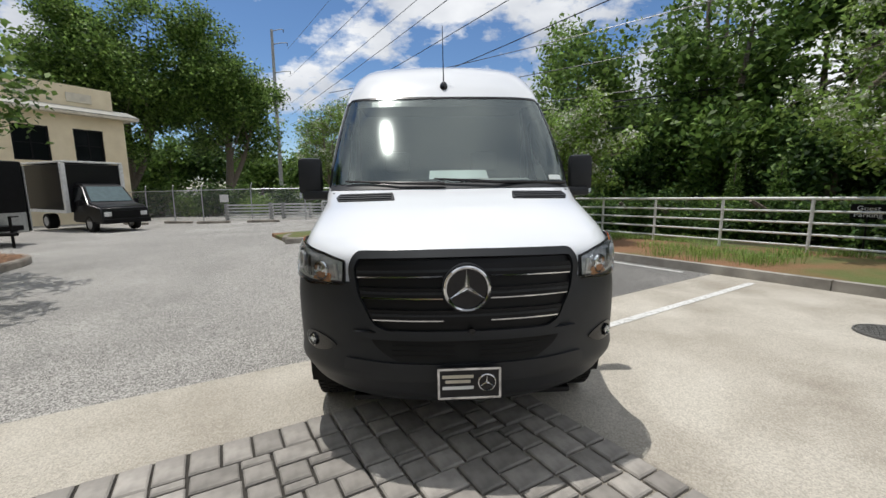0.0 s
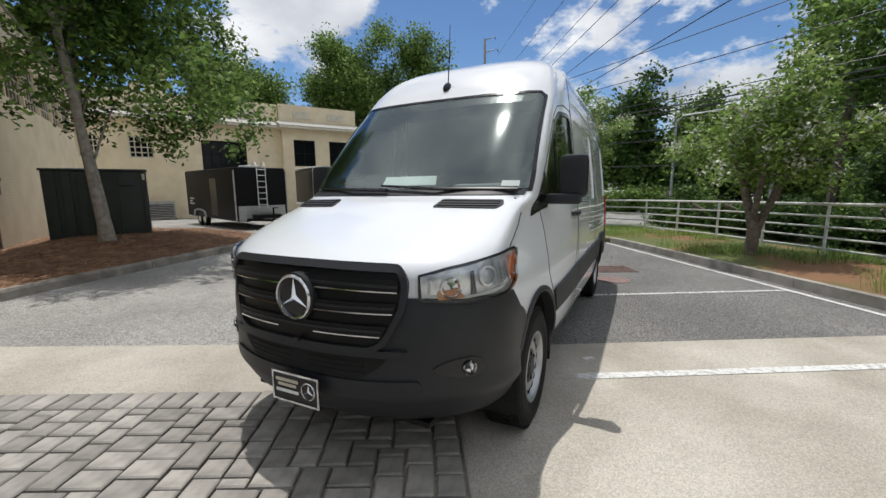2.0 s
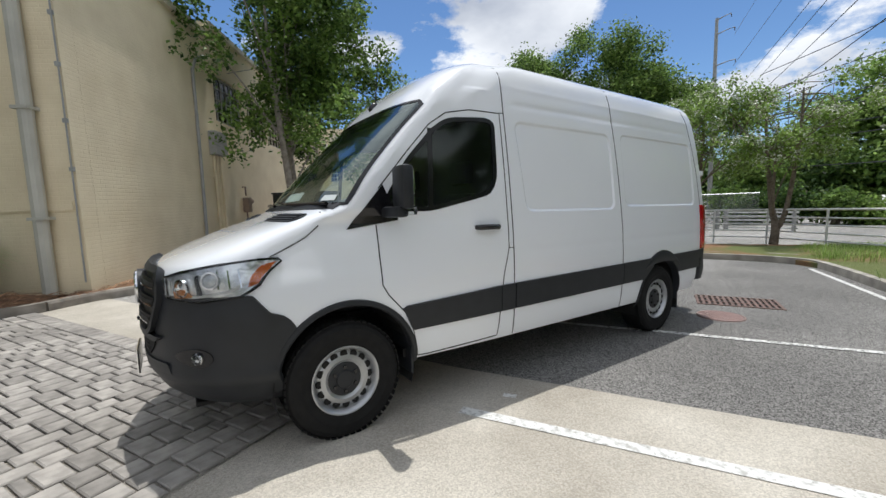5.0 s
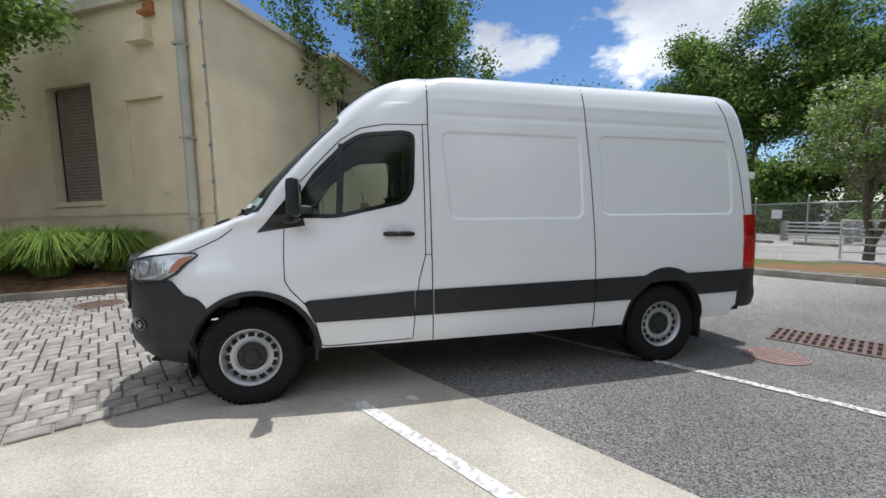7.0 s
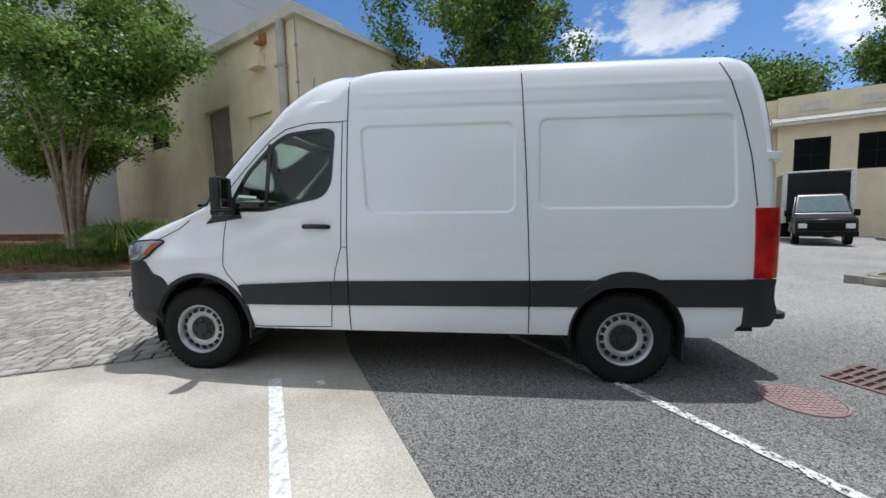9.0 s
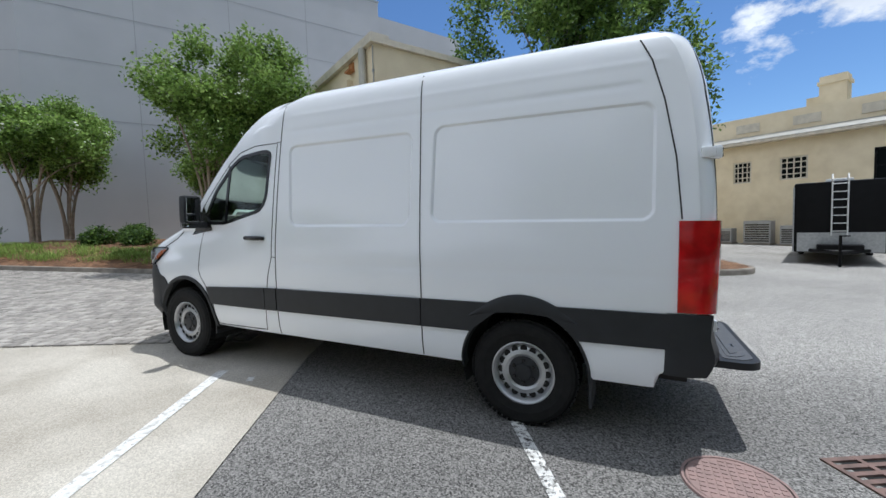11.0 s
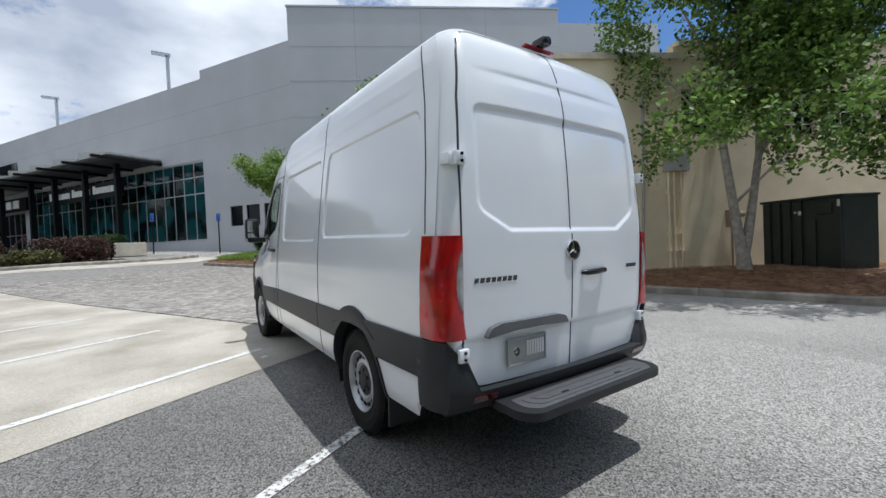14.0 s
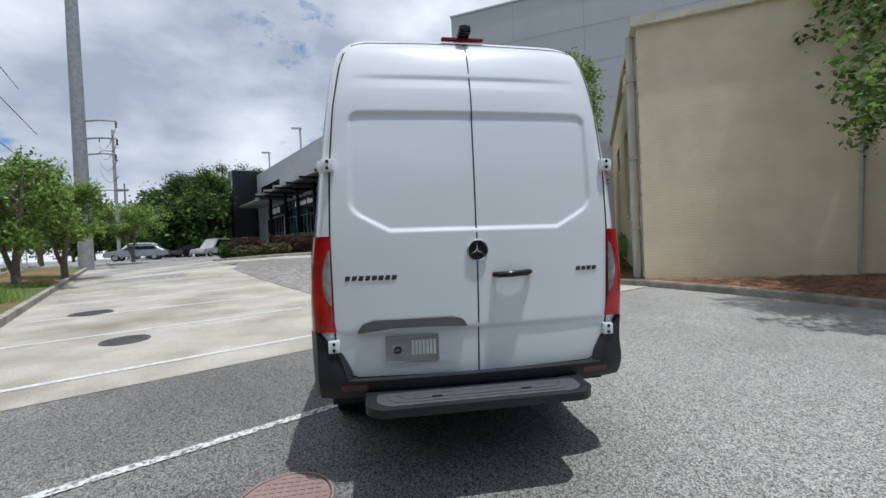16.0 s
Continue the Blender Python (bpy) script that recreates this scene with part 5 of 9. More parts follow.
def plan(a, z, o=0.0):
    """A point on the front: a from 0 (centre) to 1 (end of the rounded corner), then metres along the side; negative on the other side."""
    sg, a = (1 if a >= 0 else -1), abs(a)

    def at(a, z):
        f, d, n = v_front(z), v_round(z), v_power(z)
        if a <= 1:
            return Vector((v_nose(z) * max(0.0, math.sin(a * math.pi / 2)) ** (2 / n), f + d * (1 - max(0.0, math.cos(a * math.pi / 2)) ** (2 / n)), z))
        y = f + d + (a - 1)
        return Vector((side_x(y, z), y, z))
    p = at(a, z)
    if o:
        e = 0.012
        da = at(a + e, z) - at(max(a - e, 0), z)
        dz = at(a, z + e) - at(a, z - e)
        n = dz.cross(da)
        n = (n if n.length > 1e-9 else Vector((0, -1, 0))).normalized()
        if n.y > 0 and a < 0.9 or n.x < 0 and a >= 0.9:
            n = -n
        p = p + n * o
    return Vector((p.x * sg, p.y, p.z))


def on_plan(a, z, o):
    return plan(a, z, o)


# front bumper: a moulded skin from the centre round to both wheel arches
def bumper_top(a):
    a = abs(a)
    if a < 0.30:
        return 1.12
    if a < 0.37:
        return 1.12 - (a - 0.30) / 0.07 * 0.13
    if a < 0.92:
        return 0.985
    return max(0.765, 0.985 - (a - 0.92) * 1.35)


bm = bmesh.new()
cols = []
AA = [k / 40 for k in range(-40, 41)]
AA = [-1 - k / 6 for k in range(6, 0, -1)] + AA + [1 + k / 6 for k in range(1, 7)]
for a in AA:
    col = []
    top = bumper_top(min(1.1, abs(a)) if abs(a) <= 1 else 1 + (abs(a) - 1) * 0.12)
    for k in range(27):
        z = 0.34 + (top - 0.34) * k / 26
        lip = 0.012 + (0.016 * math.exp(-((z - 0.52) / 0.05) ** 2)) - 0.02 * max(0, (0.40 - z) / 0.06)
        if abs(a) <= 1:
            col.append(bm.verts.new(plan(a, z, lip)))
        else:
            f, d = v_front(z), v_round(z)
            dz = min(0.449, abs(z - 0.40))
            yend = AXF + 0.03 - math.sqrt(0.45 ** 2 - dz * dz)
            y = f + d + (max(yend, f + d + 0.005) - f - d) * (abs(a) - 1)
            col.append(bm.verts.new(((side_x(y, z) + lip * 0.8) * (1 if a > 0 else -1), y, z)))
    cols.append(col)
for c0, c1 in zip(cols, cols[1:]):
    for k in range(26):
        bm.faces.new((c0[k], c0[k + 1], c1[k + 1], c1[k]))
es = [e for e in bm.edges if e.is_boundary]
ret = bmesh.ops.extrude_edge_only(bm, edges=es)
for v in ret["geom"]:
    if isinstance(v, bmesh.types.BMVert):
        v.co += Vector((-0.03 * (1 if v.co.x > 0 else -1) * min(1, abs(v.co.x)), 0.02, -0.004))
bmesh.ops.recalc_face_normals(bm, faces=bm.faces)
bumper = part("front_bumper", bm, M_PLASTIC, van, "dark grey unpainted plastic front bumper", smooth=40)


def fsurf(x, z, o):
    return on_front(x, z, o)


GR = [(-0.52, 1.105), (0.52, 1.105), (0.545, 1.06), (0.53, 0.93), (0.455, 0.78), (0.39, 0.745), (-0.39, 0.745), (-0.455, 0.78), (-0.53, 0.93), (-0.545, 1.06)]
grille = part("grille", drape(rounded(GR, 0.03), fsurf, 0.05, 0.022, 0.02), M_GRILLE, van, "black radiator grille with chrome-edged slats", smooth=40)
part("grille_surround", strip(rounded(GR, 0.035) + rounded(GR, 0.035)[:2], fsurf, 0.028, 0.042, 0.05), M_PLASTIC, grille, smooth=30)


def grille_half(z):
    pts = [(0.745, 0.385), (0.78, 0.45), (0.93, 0.525), (1.06, 0.54), (1.105, 0.515)]
    return float(np.interp(z, [p[0] for p in pts], [p[1] for p in pts])) - 0.02


for zc in (1.048, 0.945, 0.842):
    hw = grille_half(zc - 0.03)
    sl = [(-hw, zc - 0.034), (hw, zc - 0.034), (grille_half(zc + 0.018), zc + 0.018), (-grille_half(zc + 0.018), zc + 0.018)]
    s_ = part("grille_slat", drape(rounded(sl, 0.008), fsurf, 0.05, 0.040, 0.02), M_GRILLE, grille, smooth=40)
    part("slat_fold", strip([(-hw, zc - 0.006), (hw, zc - 0.006)], fsurf, 0.012, 0.044, 0.01), M_PLASTIC, s_)
    for x0, x1 in ((-hw + 0.005, -0.112), (0.112, hw - 0.005)):
        part("chrome_edge", strip([(x0, zc - 0.030), (x1, zc - 0.030)], fsurf, 0.006, 0.045, 0.01), M_CHROME, s_)

def star_badge(m, r, parent, name="badge"):
    """A round three-rayed emblem on a dark disc."""
    bm = bmesh.new()
    lathe(bm, [(0.0001, 0.0), (r * 0.95, 0.0)], 32, "z")
    bmesh.ops.transform(bm, matrix=m, verts=bm.verts)
    b = part(name, bm, M_GLOSSBLACK, parent, smooth=40)
    bm = bmesh.new()
    lathe(bm, [(r * 0.88, 0.0), (r * 0.90, r * 0.12), (r * 0.97, r * 0.14), (r * 1.03, r * 0.08), (r * 1.03, -0.01)], 40, "z")
    for k in range(3):
        a = math.pi / 2 + k * 2 * math.pi / 3
        d, e = Vector((math.cos(a), math.sin(a), 0)), Vector((-math.sin(a), math.cos(a), 0))
        tip, l, rr, top = (d * r * 0.9), (e * r * 0.14 - d * r * 0.07), (-e * r * 0.14 - d * r * 0.07), Vector((0, 0, r * 0.16))
        v = [bm.verts.new(q) for q in (tip, l, rr, top, Vector((0, 0, 0.001)))]
        bm.faces.new((v[0], v[1], v[3])); bm.faces.new((v[0], v[3], v[2])); bm.faces.new((v[1], v[4], v[2], v[3]))
    bmesh.ops.transform(bm, matrix=m, verts=bm.verts)
    bmesh.ops.recalc_face_normals(bm, faces=bm.faces)
    part("emblem", bm, M_CHROME, b, "chrome three-pointed emblem", smooth=25)
    return b


FACE_FRONT = Matrix.Rotation(radians(90), 4, "X")
star_badge(Matrix.Translation((0, -1.052, 0.968)) @ FACE_FRONT, 0.108, grille)
bm = bmesh.new(); lathe(bm, [(0.118, 0.05), (0.118, 0.0), (0.095, 0.0)], 32, "y", (0, -1.05, 0.968)); part("badge_surround", bm, M_PLASTIC, grille)
bm = bmesh.new(); lathe(bm, [(0.001, -0.01), (0.014, -0.008), (0.014, 0.01)], 12, "y", (0.02, -1.064, 0.765)); part("front_sensor", bm, M_GLOSSBLACK, grille)

# lower intake: a near-black plate, the opening's shade put into its colour
INT = [(-0.47, 0.712), (0.47, 0.712), (0.43, 0.66), (0.34, 0.60), (-0.34, 0.60), (-0.43, 0.66)]
intake = part("lower_intake", drape(rounded(INT, 0.03), fsurf, 0.05, 0.020, 0.01), M_VOIDSHADE, bumper, "black lower air intake")
for k in range(3):
    for x0, x1 in ((-0.36, -0.06), (0.06, 0.36)):
        part("intake_slat", strip([(x0, 0.632 + 0.024 * k), (x1, 0.632 + 0.024 * k)], fsurf, 0.005, 0.024, 0.01), M_GRILLE, intake)
# brow above the intake and the step lines of the bumper
part("bumper_brow", drape(rounded([(-0.56, 0.745), (0.56, 0.745), (0.50, 0.712), (-0.50, 0.712)], 0.015), fsurf, 0.05, 0.036, 0.03), M_PLASTIC, bumper, smooth=40)
part("bumper_lip", drape(rounded([(-0.60, 0.60), (-0.36, 0.592), (0.36, 0.592), (0.60, 0.60), (0.62, 0.50), (-0.62, 0.50)], 0.02), fsurf, 0.05, 0.026, 0.025), M_PLASTIC, bumper, smooth=40)
for sx in (1, -1):
    oval = [((0.085 if math.cos(t * math.pi / 12) > 0 else 0.16) * math.cos(t * math.pi / 12), 0.652 + 0.05 * math.sin(t * math.pi / 12) * (1 if math.cos(t * math.pi / 12) > 0 else abs(math.sin(t * math.pi / 12)) ** 0.6)) for t in range(24)]
    ac = 0.63
    pocket = part("fog_pocket", drape([(sx * (ac + x * 0.95), z) for x, z in oval], on_plan, 0.03, 0.018, 0.01), M_GLOSSBLACK, bumper)
    c = plan(sx * ac, 0.652, 0.02)
    nrm = (plan(sx * ac, 0.652, 0.05) - c).normalized()
    m = Matrix.Translation(c) @ nrm.to_track_quat("Z", "Y").to_matrix().to_4x4()
    bm = bmesh.new(); lathe(bm, [(0.034, 0.0), (0.034, 0.008), (0.031, 0.010), (0.02, 0.002), (0.0005, 0.0)], 24, "z"); bmesh.ops.transform(bm, matrix=m, verts=bm.verts)
    fog = part("fog_lamp", bm, M_FOGCELL, pocket, "round fog lamp", smooth=30)
    bm = bmesh.new(); lathe(bm, [(0.031, 0.011), (0.022, 0.018), (0.0005, 0.021)], 24, "z"); bmesh.ops.transform(bm, matrix=m, verts=bm.verts)
    part("lens", bm, M_CLEARLENS, fog, smooth=40)

# number plate holder in front, writing as bars
def plate(parent, m, w, h, back, rim, rows):
    bm = bmesh.new(); box(bm, -w / 2, -h / 2, 0.0, w / 2, h / 2, 0.008, 0.003, None); bmesh.ops.transform(bm, matrix=m, verts=bm.verts)
    p = part("number_plate", bm, back, parent)
    bm = bmesh.new()
    for x0, x1, y0, y1 in ((-w / 2, w / 2, h / 2 - 0.011, h / 2), (-w / 2, w / 2, -h / 2, -h / 2 + 0.011), (-w / 2, -w / 2 + 0.011, -h / 2 + 0.011, h / 2 - 0.011), (w / 2 - 0.011, w / 2, -h / 2 + 0.011, h / 2 - 0.011)):
        box(bm, x0, y0, 0.0085, x1, y1, 0.013)
    bmesh.ops.transform(bm, matrix=m, verts=bm.verts)
    part("plate_frame", bm, rim, p)
    for x0, x1, y0, y1, mm in rows:
        bm = bmesh.new(); box(bm, x0, y0, 0.0085, x1, y1, 0.0105); bmesh.ops.transform(bm, matrix=m, verts=bm.verts); part("printed_bar", bm, mm, p)
    return p


mp = Matrix.Translation((0.004, -1.072, 0.512)) @ FACE_FRONT
pl = plate(van, mp, 0.305, 0.155, M_BLACKPAINT, M_CHROME, [(-0.13, 0.02, 0.026, 0.042, M_TRIMCREAM), (-0.115, 0.005, 0.002, 0.017, M_TRIMCREAM), (-0.13, 0.02, -0.03, -0.014, M_WHITERAIL)])
star_badge(mp @ Matrix.Translation((0.085, 0.002, 0.009)), 0.043, van, "plate_emblem")

# headlights
HL = [(0.435, 0.972), (0.43, 1.085), (0.55, 1.115), (0.8, 1.152), (1.0, 1.172), (1.10, 1.17), (1.135, 1.155), (1.09, 1.11), (0.99, 1.035), (0.87, 0.982), (0.65, 0.955)]
for sx in (1, -1):
    poly = rounded([(sx * a, z) for a, z in HL], 0.02, 3)
    hl = part("headlight", drape(poly, on_plan, 0.03, 0.010, 0.012), M_LAMPCELL, van, "clear headlight with amber corner", smooth=40)
    part("headlight_surround", strip([(sx * a, z) for a, z in HL] + [(sx * HL[0][0], HL[0][1])], on_plan, 0.012, 0.014, 0.012), M_GLOSSBLACK, hl)
    part("amber_corner", drape(rounded([(sx * a, z) for a, z in ((0.93, 1.028), (1.04, 1.14), (1.11, 1.155), (1.085, 1.115), (0.985, 1.04))], 0.01), on_plan, 0.03, 0.017, 0.008), M_AMBER, hl)
    for a, z, r in ((0.56, 1.035, 0.042), (0.76, 1.075, 0.04)):
        c = plan(sx * a, z, 0.012)
        n_ = (plan(sx * a, z, 0.05) - c).normalized()
        m = Matrix.Translation(c) @ n_.to_track_quat("Z", "Y").to_matrix().to_4x4()
        bm = bmesh.new(); lathe(bm, [(r * 1.25, 0.0), (r * 1.2, 0.012), (r, 0.014), (r * 0.8, 0.003), (r * 0.5, 0.006), (0.0005, 0.012)], 20, "z"); bmesh.ops.transform(bm, matrix=m, verts=bm.verts)
        part("projector", bm, M_CHROME if a < 0.7 else M_REFLECTOR, hl, smooth=30)
    part("light_guide", strip([(sx * a, z) for a, z in ((0.475, 1.07), (0.465, 0.995), (0.62, 0.985), (0.82, 1.01), (0.93, 1.05))], on_plan, 0.014, 0.018, 0.008), M_WHITERAIL, hl)
    part("dark_bezel", drape(rounded([(sx * a, z) for a, z in ((0.64, 0.99), (0.67, 1.10), (0.69, 1.105), (0.67, 0.985))], 0.005), on_plan, 0.03, 0.015, 0.006), M_BADGE, hl)
    # one plate for the amber indicator and its painted reflection
    part("amber_bulb", drape(rounded([(sx * a, z) for a, z in ((0.50, 0.975), (0.50, 1.02), (0.58, 1.03), (0.62, 0.985))], 0.012), on_plan, 0.03, 0.022, 0.01), M_AMBERSOFT, hl)
    for a0 in (0.72, 0.78, 0.84, 0.90):
        part("reflector_rib", strip([(sx * a0, 1.03), (sx * (a0 + 0.03), 1.125)], on_plan, 0.008, 0.02, 0.01), M_CHROME, hl)
    part("lens", drape(poly, on_plan, 0.03, 0.028, 0.022), M_CLEARLENS, hl, smooth=40)
    part("bonnet_seam", strip([(-0.40, 1.18), (-0.30, 1.225), (-0.19, 1.28), (-0.11, 1.345), (-0.075, 1.43)] , LSIDE if sx > 0 else RSIDE, 0.007, 0.003), M_SEAM, van)

# glass
screen = part("windscreen", drape(SCREEN, fsurf, 0.03, 0.0, 0.004), M_WSGLASS, van, "large tinted windscreen reflecting the sky", smooth=60)
screen.visible_shadow = False
part("screen_border", strip(SCREEN + [SCREEN[0], SCREEN[1]], fsurf, 0.018, 0.004, 0.006), M_GLOSSBLACK, screen)
part("screen_tint_band", drape([(-0.73, 2.13), (0.73, 2.13), (0.76, 2.19), (-0.76, 2.19)], fsurf, 0.06, -0.006, 0.002), M_GLOSSBLACK, screen)
part("inspection_sticker", drape([(0.70, 1.50), (0.80, 1.50), (0.797, 1.535), (0.70, 1.535)], fsurf, 0.05, 0.006, 0.002), M_PAPER, screen)
for sx, sd in ((1, LSIDE), (-1, RSIDE)):
    win = part("side_window", drape(WIN, sd, 0.06, -0.006, 0.003), M_SIDEGLASS, van, "dark tinted cab side window", smooth=60)
    win.visible_shadow = False
    part("window_seal", strip(WIN + [WIN[0], WIN[1]], sd, 0.032, 0.004, 0.012), M_GLOSSBLACK, win)
    part("window_bar", strip([(0.665, 1.43), (0.70, 2.0)], sd, 0.035, 0.003, 0.01), M_GLOSSBLACK, win)
    part("mirror_sail", drape([(0.065, 1.315), (0.42, 1.365), (0.40, 1.45), (0.345, 1.53), (0.31, 1.60), (0.25, 1.53)], sd, 0.05, 0.007, 0.012), M_GLOSSBLACK, van)
    # door mirror
    X = sx
    bm = bmesh.new()
    box(bm, 0.985, 0.325, 1.43, 1.165, 0.415, 1.71, 0.04)
    for v in bm.verts:
        v.co.y -= 0.25 * (v.co.x - 0.985) * 0.3
    bmesh.ops.transform(bm, matrix=Matrix.Diagonal((X, 1, 1, 1)), verts=bm.verts)
    bmesh.ops.recalc_face_normals(bm, faces=bm.faces)
    mir = part("door_mirror", bm, M_PLASTIC, van, "tall black plastic door mirror", smooth=50)
    bm = bmesh.new(); box(bm, 0.90, 0.29, 1.385, 1.13, 0.375, 1.455, 0.025); bmesh.ops.transform(bm, matrix=Matrix.Diagonal((X, 1, 1, 1)), verts=bm.verts); bmesh.ops.recalc_face_normals(bm, faces=bm.faces)
    part("mirror_arm", bm, M_PLASTIC, mir, smooth=50)
    bm = bmesh.new(); box(bm, 1.01, 0.402, 1.53, 1.14, 0.410, 1.685, 0.002); box(bm, 1.01, 0.402, 1.455, 1.14, 0.410, 1.515, 0.002); bmesh.ops.transform(bm, matrix=Matrix.Diagonal((X, 1, 1, 1)), verts=bm.verts); bmesh.ops.recalc_face_normals(bm, faces=bm.faces)
    part("mirror_glass", bm, M_CHROME, mir)
    bm = bmesh.new(); box(bm, 1.12, 0.34, 1.40, 1.166, 0.41, 1.445, 0.008); bmesh.ops.transform(bm, matrix=Matrix.Diagonal((X, 1, 1, 1)), verts=bm.verts); bmesh.ops.recalc_face_normals(bm, faces=bm.faces)
    part("indicator", bm, M_CLEARLENS, mir)
    # seams of the flanks
    part("door_seam", strip([(0.262, 1.34), (0.258, 1.15), (0.262, 0.95), (0.30, 0.88), (0.42, 0.745), (0.475, 0.62), (0.52, 0.42), (0.60, 0.415), (1.235, 0.43), (1.25, 0.60), (1.29, 0.92), (1.345, 1.12), (1.35, 2.17), (1.05, 2.165), (0.85, 2.125), (0.70, 2.03), (0.50, 1.82), (0.28, 1.575)], sd, 0.008, 0.002), M_SEAM, van)
    part("pillar_seam", strip([(1.405, 0.41), (1.395, 1.2), (1.395, 2.18), (1.40, 2.56)], sd, 0.009, 0.002), M_SEAM, van)
    part("pillar_seam", strip([(1.345, 1.12), (1.395, 1.12)], sd, 0.006, 0.002), M_SEAM, van)
    part("pillar_seam", strip([(1.345, 2.175), (1.395, 2.175)], sd, 0.006, 0.002), M_SEAM, van)
    part("panel_seam", strip([(2.90, 0.41), (2.90, 0.9), (2.87, 1.8), (2.84, 2.45), (2.835, 2.57)], sd, 0.009, 0.002), M_SEAM, van)
    part("rear_seam", strip([(4.60, 1.43), (4.565, 1.80), (4.50, 2.15), (4.43, 2.40), (4.36, 2.55)], sd, 0.009, 0.002), M_SEAM, van)
    # protective band, in lengths
    for y0, y1 in ((0.435, 1.25), (1.258, 1.398), (1.412, 2.895)):
        za, zb, zc_, zd = (0.615 + 0.012 * y0 * 0.8, 0.615 + 0.012 * y1 * 0.8, 0.815 + 0.013 * y1, 0.815 + 0.013 * y0)
        pts = [(y0, za), (y1, zb), (y1, zc_), (y0, zd)]
        if y0 < 0.5:
            pts = [(0.47, za), (y1, zb), (y1, zc_), (0.43, zd - 0.03), (0.40, zd - 0.045)]
        part("side_band", drape(pts, sd, 0.06, 0.018, 0.02), M_PLASTIC, van, "dark grey plastic rubbing strip", smooth=40)
    part("side_band", drape([(2.905, 0.643), (AXR - 0.372, 0.647), (AXR - 0.30, 0.725), (AXR - 0.215, 0.788), (AXR - 0.13, 0.835), (AXR - 0.13, 0.862), (2.905, 0.853)], sd, 0.06, 0.018, 0.02), M_PLASTIC, van, "dark grey plastic rubbing strip", smooth=40)
    part("side_band", drape([(AXR + 0.368, 0.655), (4.60, 0.66), (4.60, 0.872), (AXR + 0.13, 0.866), (AXR + 0.13, 0.835), (AXR + 0.215, 0.788), (AXR + 0.30, 0.725)], sd, 0.06, 0.018, 0.02), M_PLASTIC, van, smooth=40)
    part("arch_flare", crescent(AXR, RT, sd), M_PLASTIC, van, "dark wheel arch flare", smooth=50)
    part("arch_lip", ring(AXR, 0.40, [(0.450, 0.002), (0.447, 0.012), (0.434, 0.013), (0.430, 0.004), (0.428, -0.06)], 186, -6, 40, sd), M_PLASTIC, van, smooth=40)
    part("arch_lip", ring(AXF + 0.03, 0.40, [(0.484, 0.001), (0.480, 0.013), (0.455, 0.017), (0.446, 0.010), (0.443, -0.06)], 152, -2, 34, sd), M_PLASTIC, van, smooth=40)
    # sill, mudflaps
    for nm, y, y2, z0, z1 in (("mudflap", 0.465, 0.485, 0.30, 0.62), ("mudflap", 4.10, 4.125, 0.20, 0.66)):
        bm = bmesh.new(); box(bm, 0.66, y, z0, 0.93, y2, z1, 0.008)
        bmesh.ops.transform(bm, matrix=Matrix.Diagonal((X, 1, 1, 1)), verts=bm.verts); bmesh.ops.recalc_face_normals(bm, faces=bm.faces)
        part(nm, bm, M_PLASTIC, van)
    # door handle
    c = sd(1.13, 1.285, 0.0)
    bm = bmesh.new(); box(bm, -0.008, -0.115, -0.030, 0.004, 0.115, 0.030, 0.003); bmesh.ops.transform(bm, matrix=Matrix.Translation(c) @ Matrix.Diagonal((X, 1, 1, 1)), verts=bm.verts); bmesh.ops.recalc_face_normals(bm, faces=bm.faces)
    bm = bmesh.new(); tube(bm, [c + Vector((X * 0.0, -0.112, 0.008)), c + Vector((X * 0.03, -0.09, 0.008)), c + Vector((X * 0.036, 0.0, 0.008)), c + Vector((X * 0.03, 0.09, 0.006)), c + Vector((X * 0.0, 0.118, 0.004))], [0.016, 0.021, 0.021, 0.021, 0.017], 10)
    part("door_handle", bm, M_GLOSSBLACK, van, "black door handle", smooth=50)
    bm = bmesh.new(); lathe(bm, [(0.012, 0.0), (0.012, 0.006), (0.0005, 0.007)], 12, "x", (0, 0, 0)); bmesh.ops.transform(bm, matrix=Matrix.Translation(c + Vector((X * 0.028, 0.09, -0.004))) @ Matrix.Diagonal((X, 1, 1, 1)), verts=bm.verts)
    part("lock", bm, M_CHROME, van)

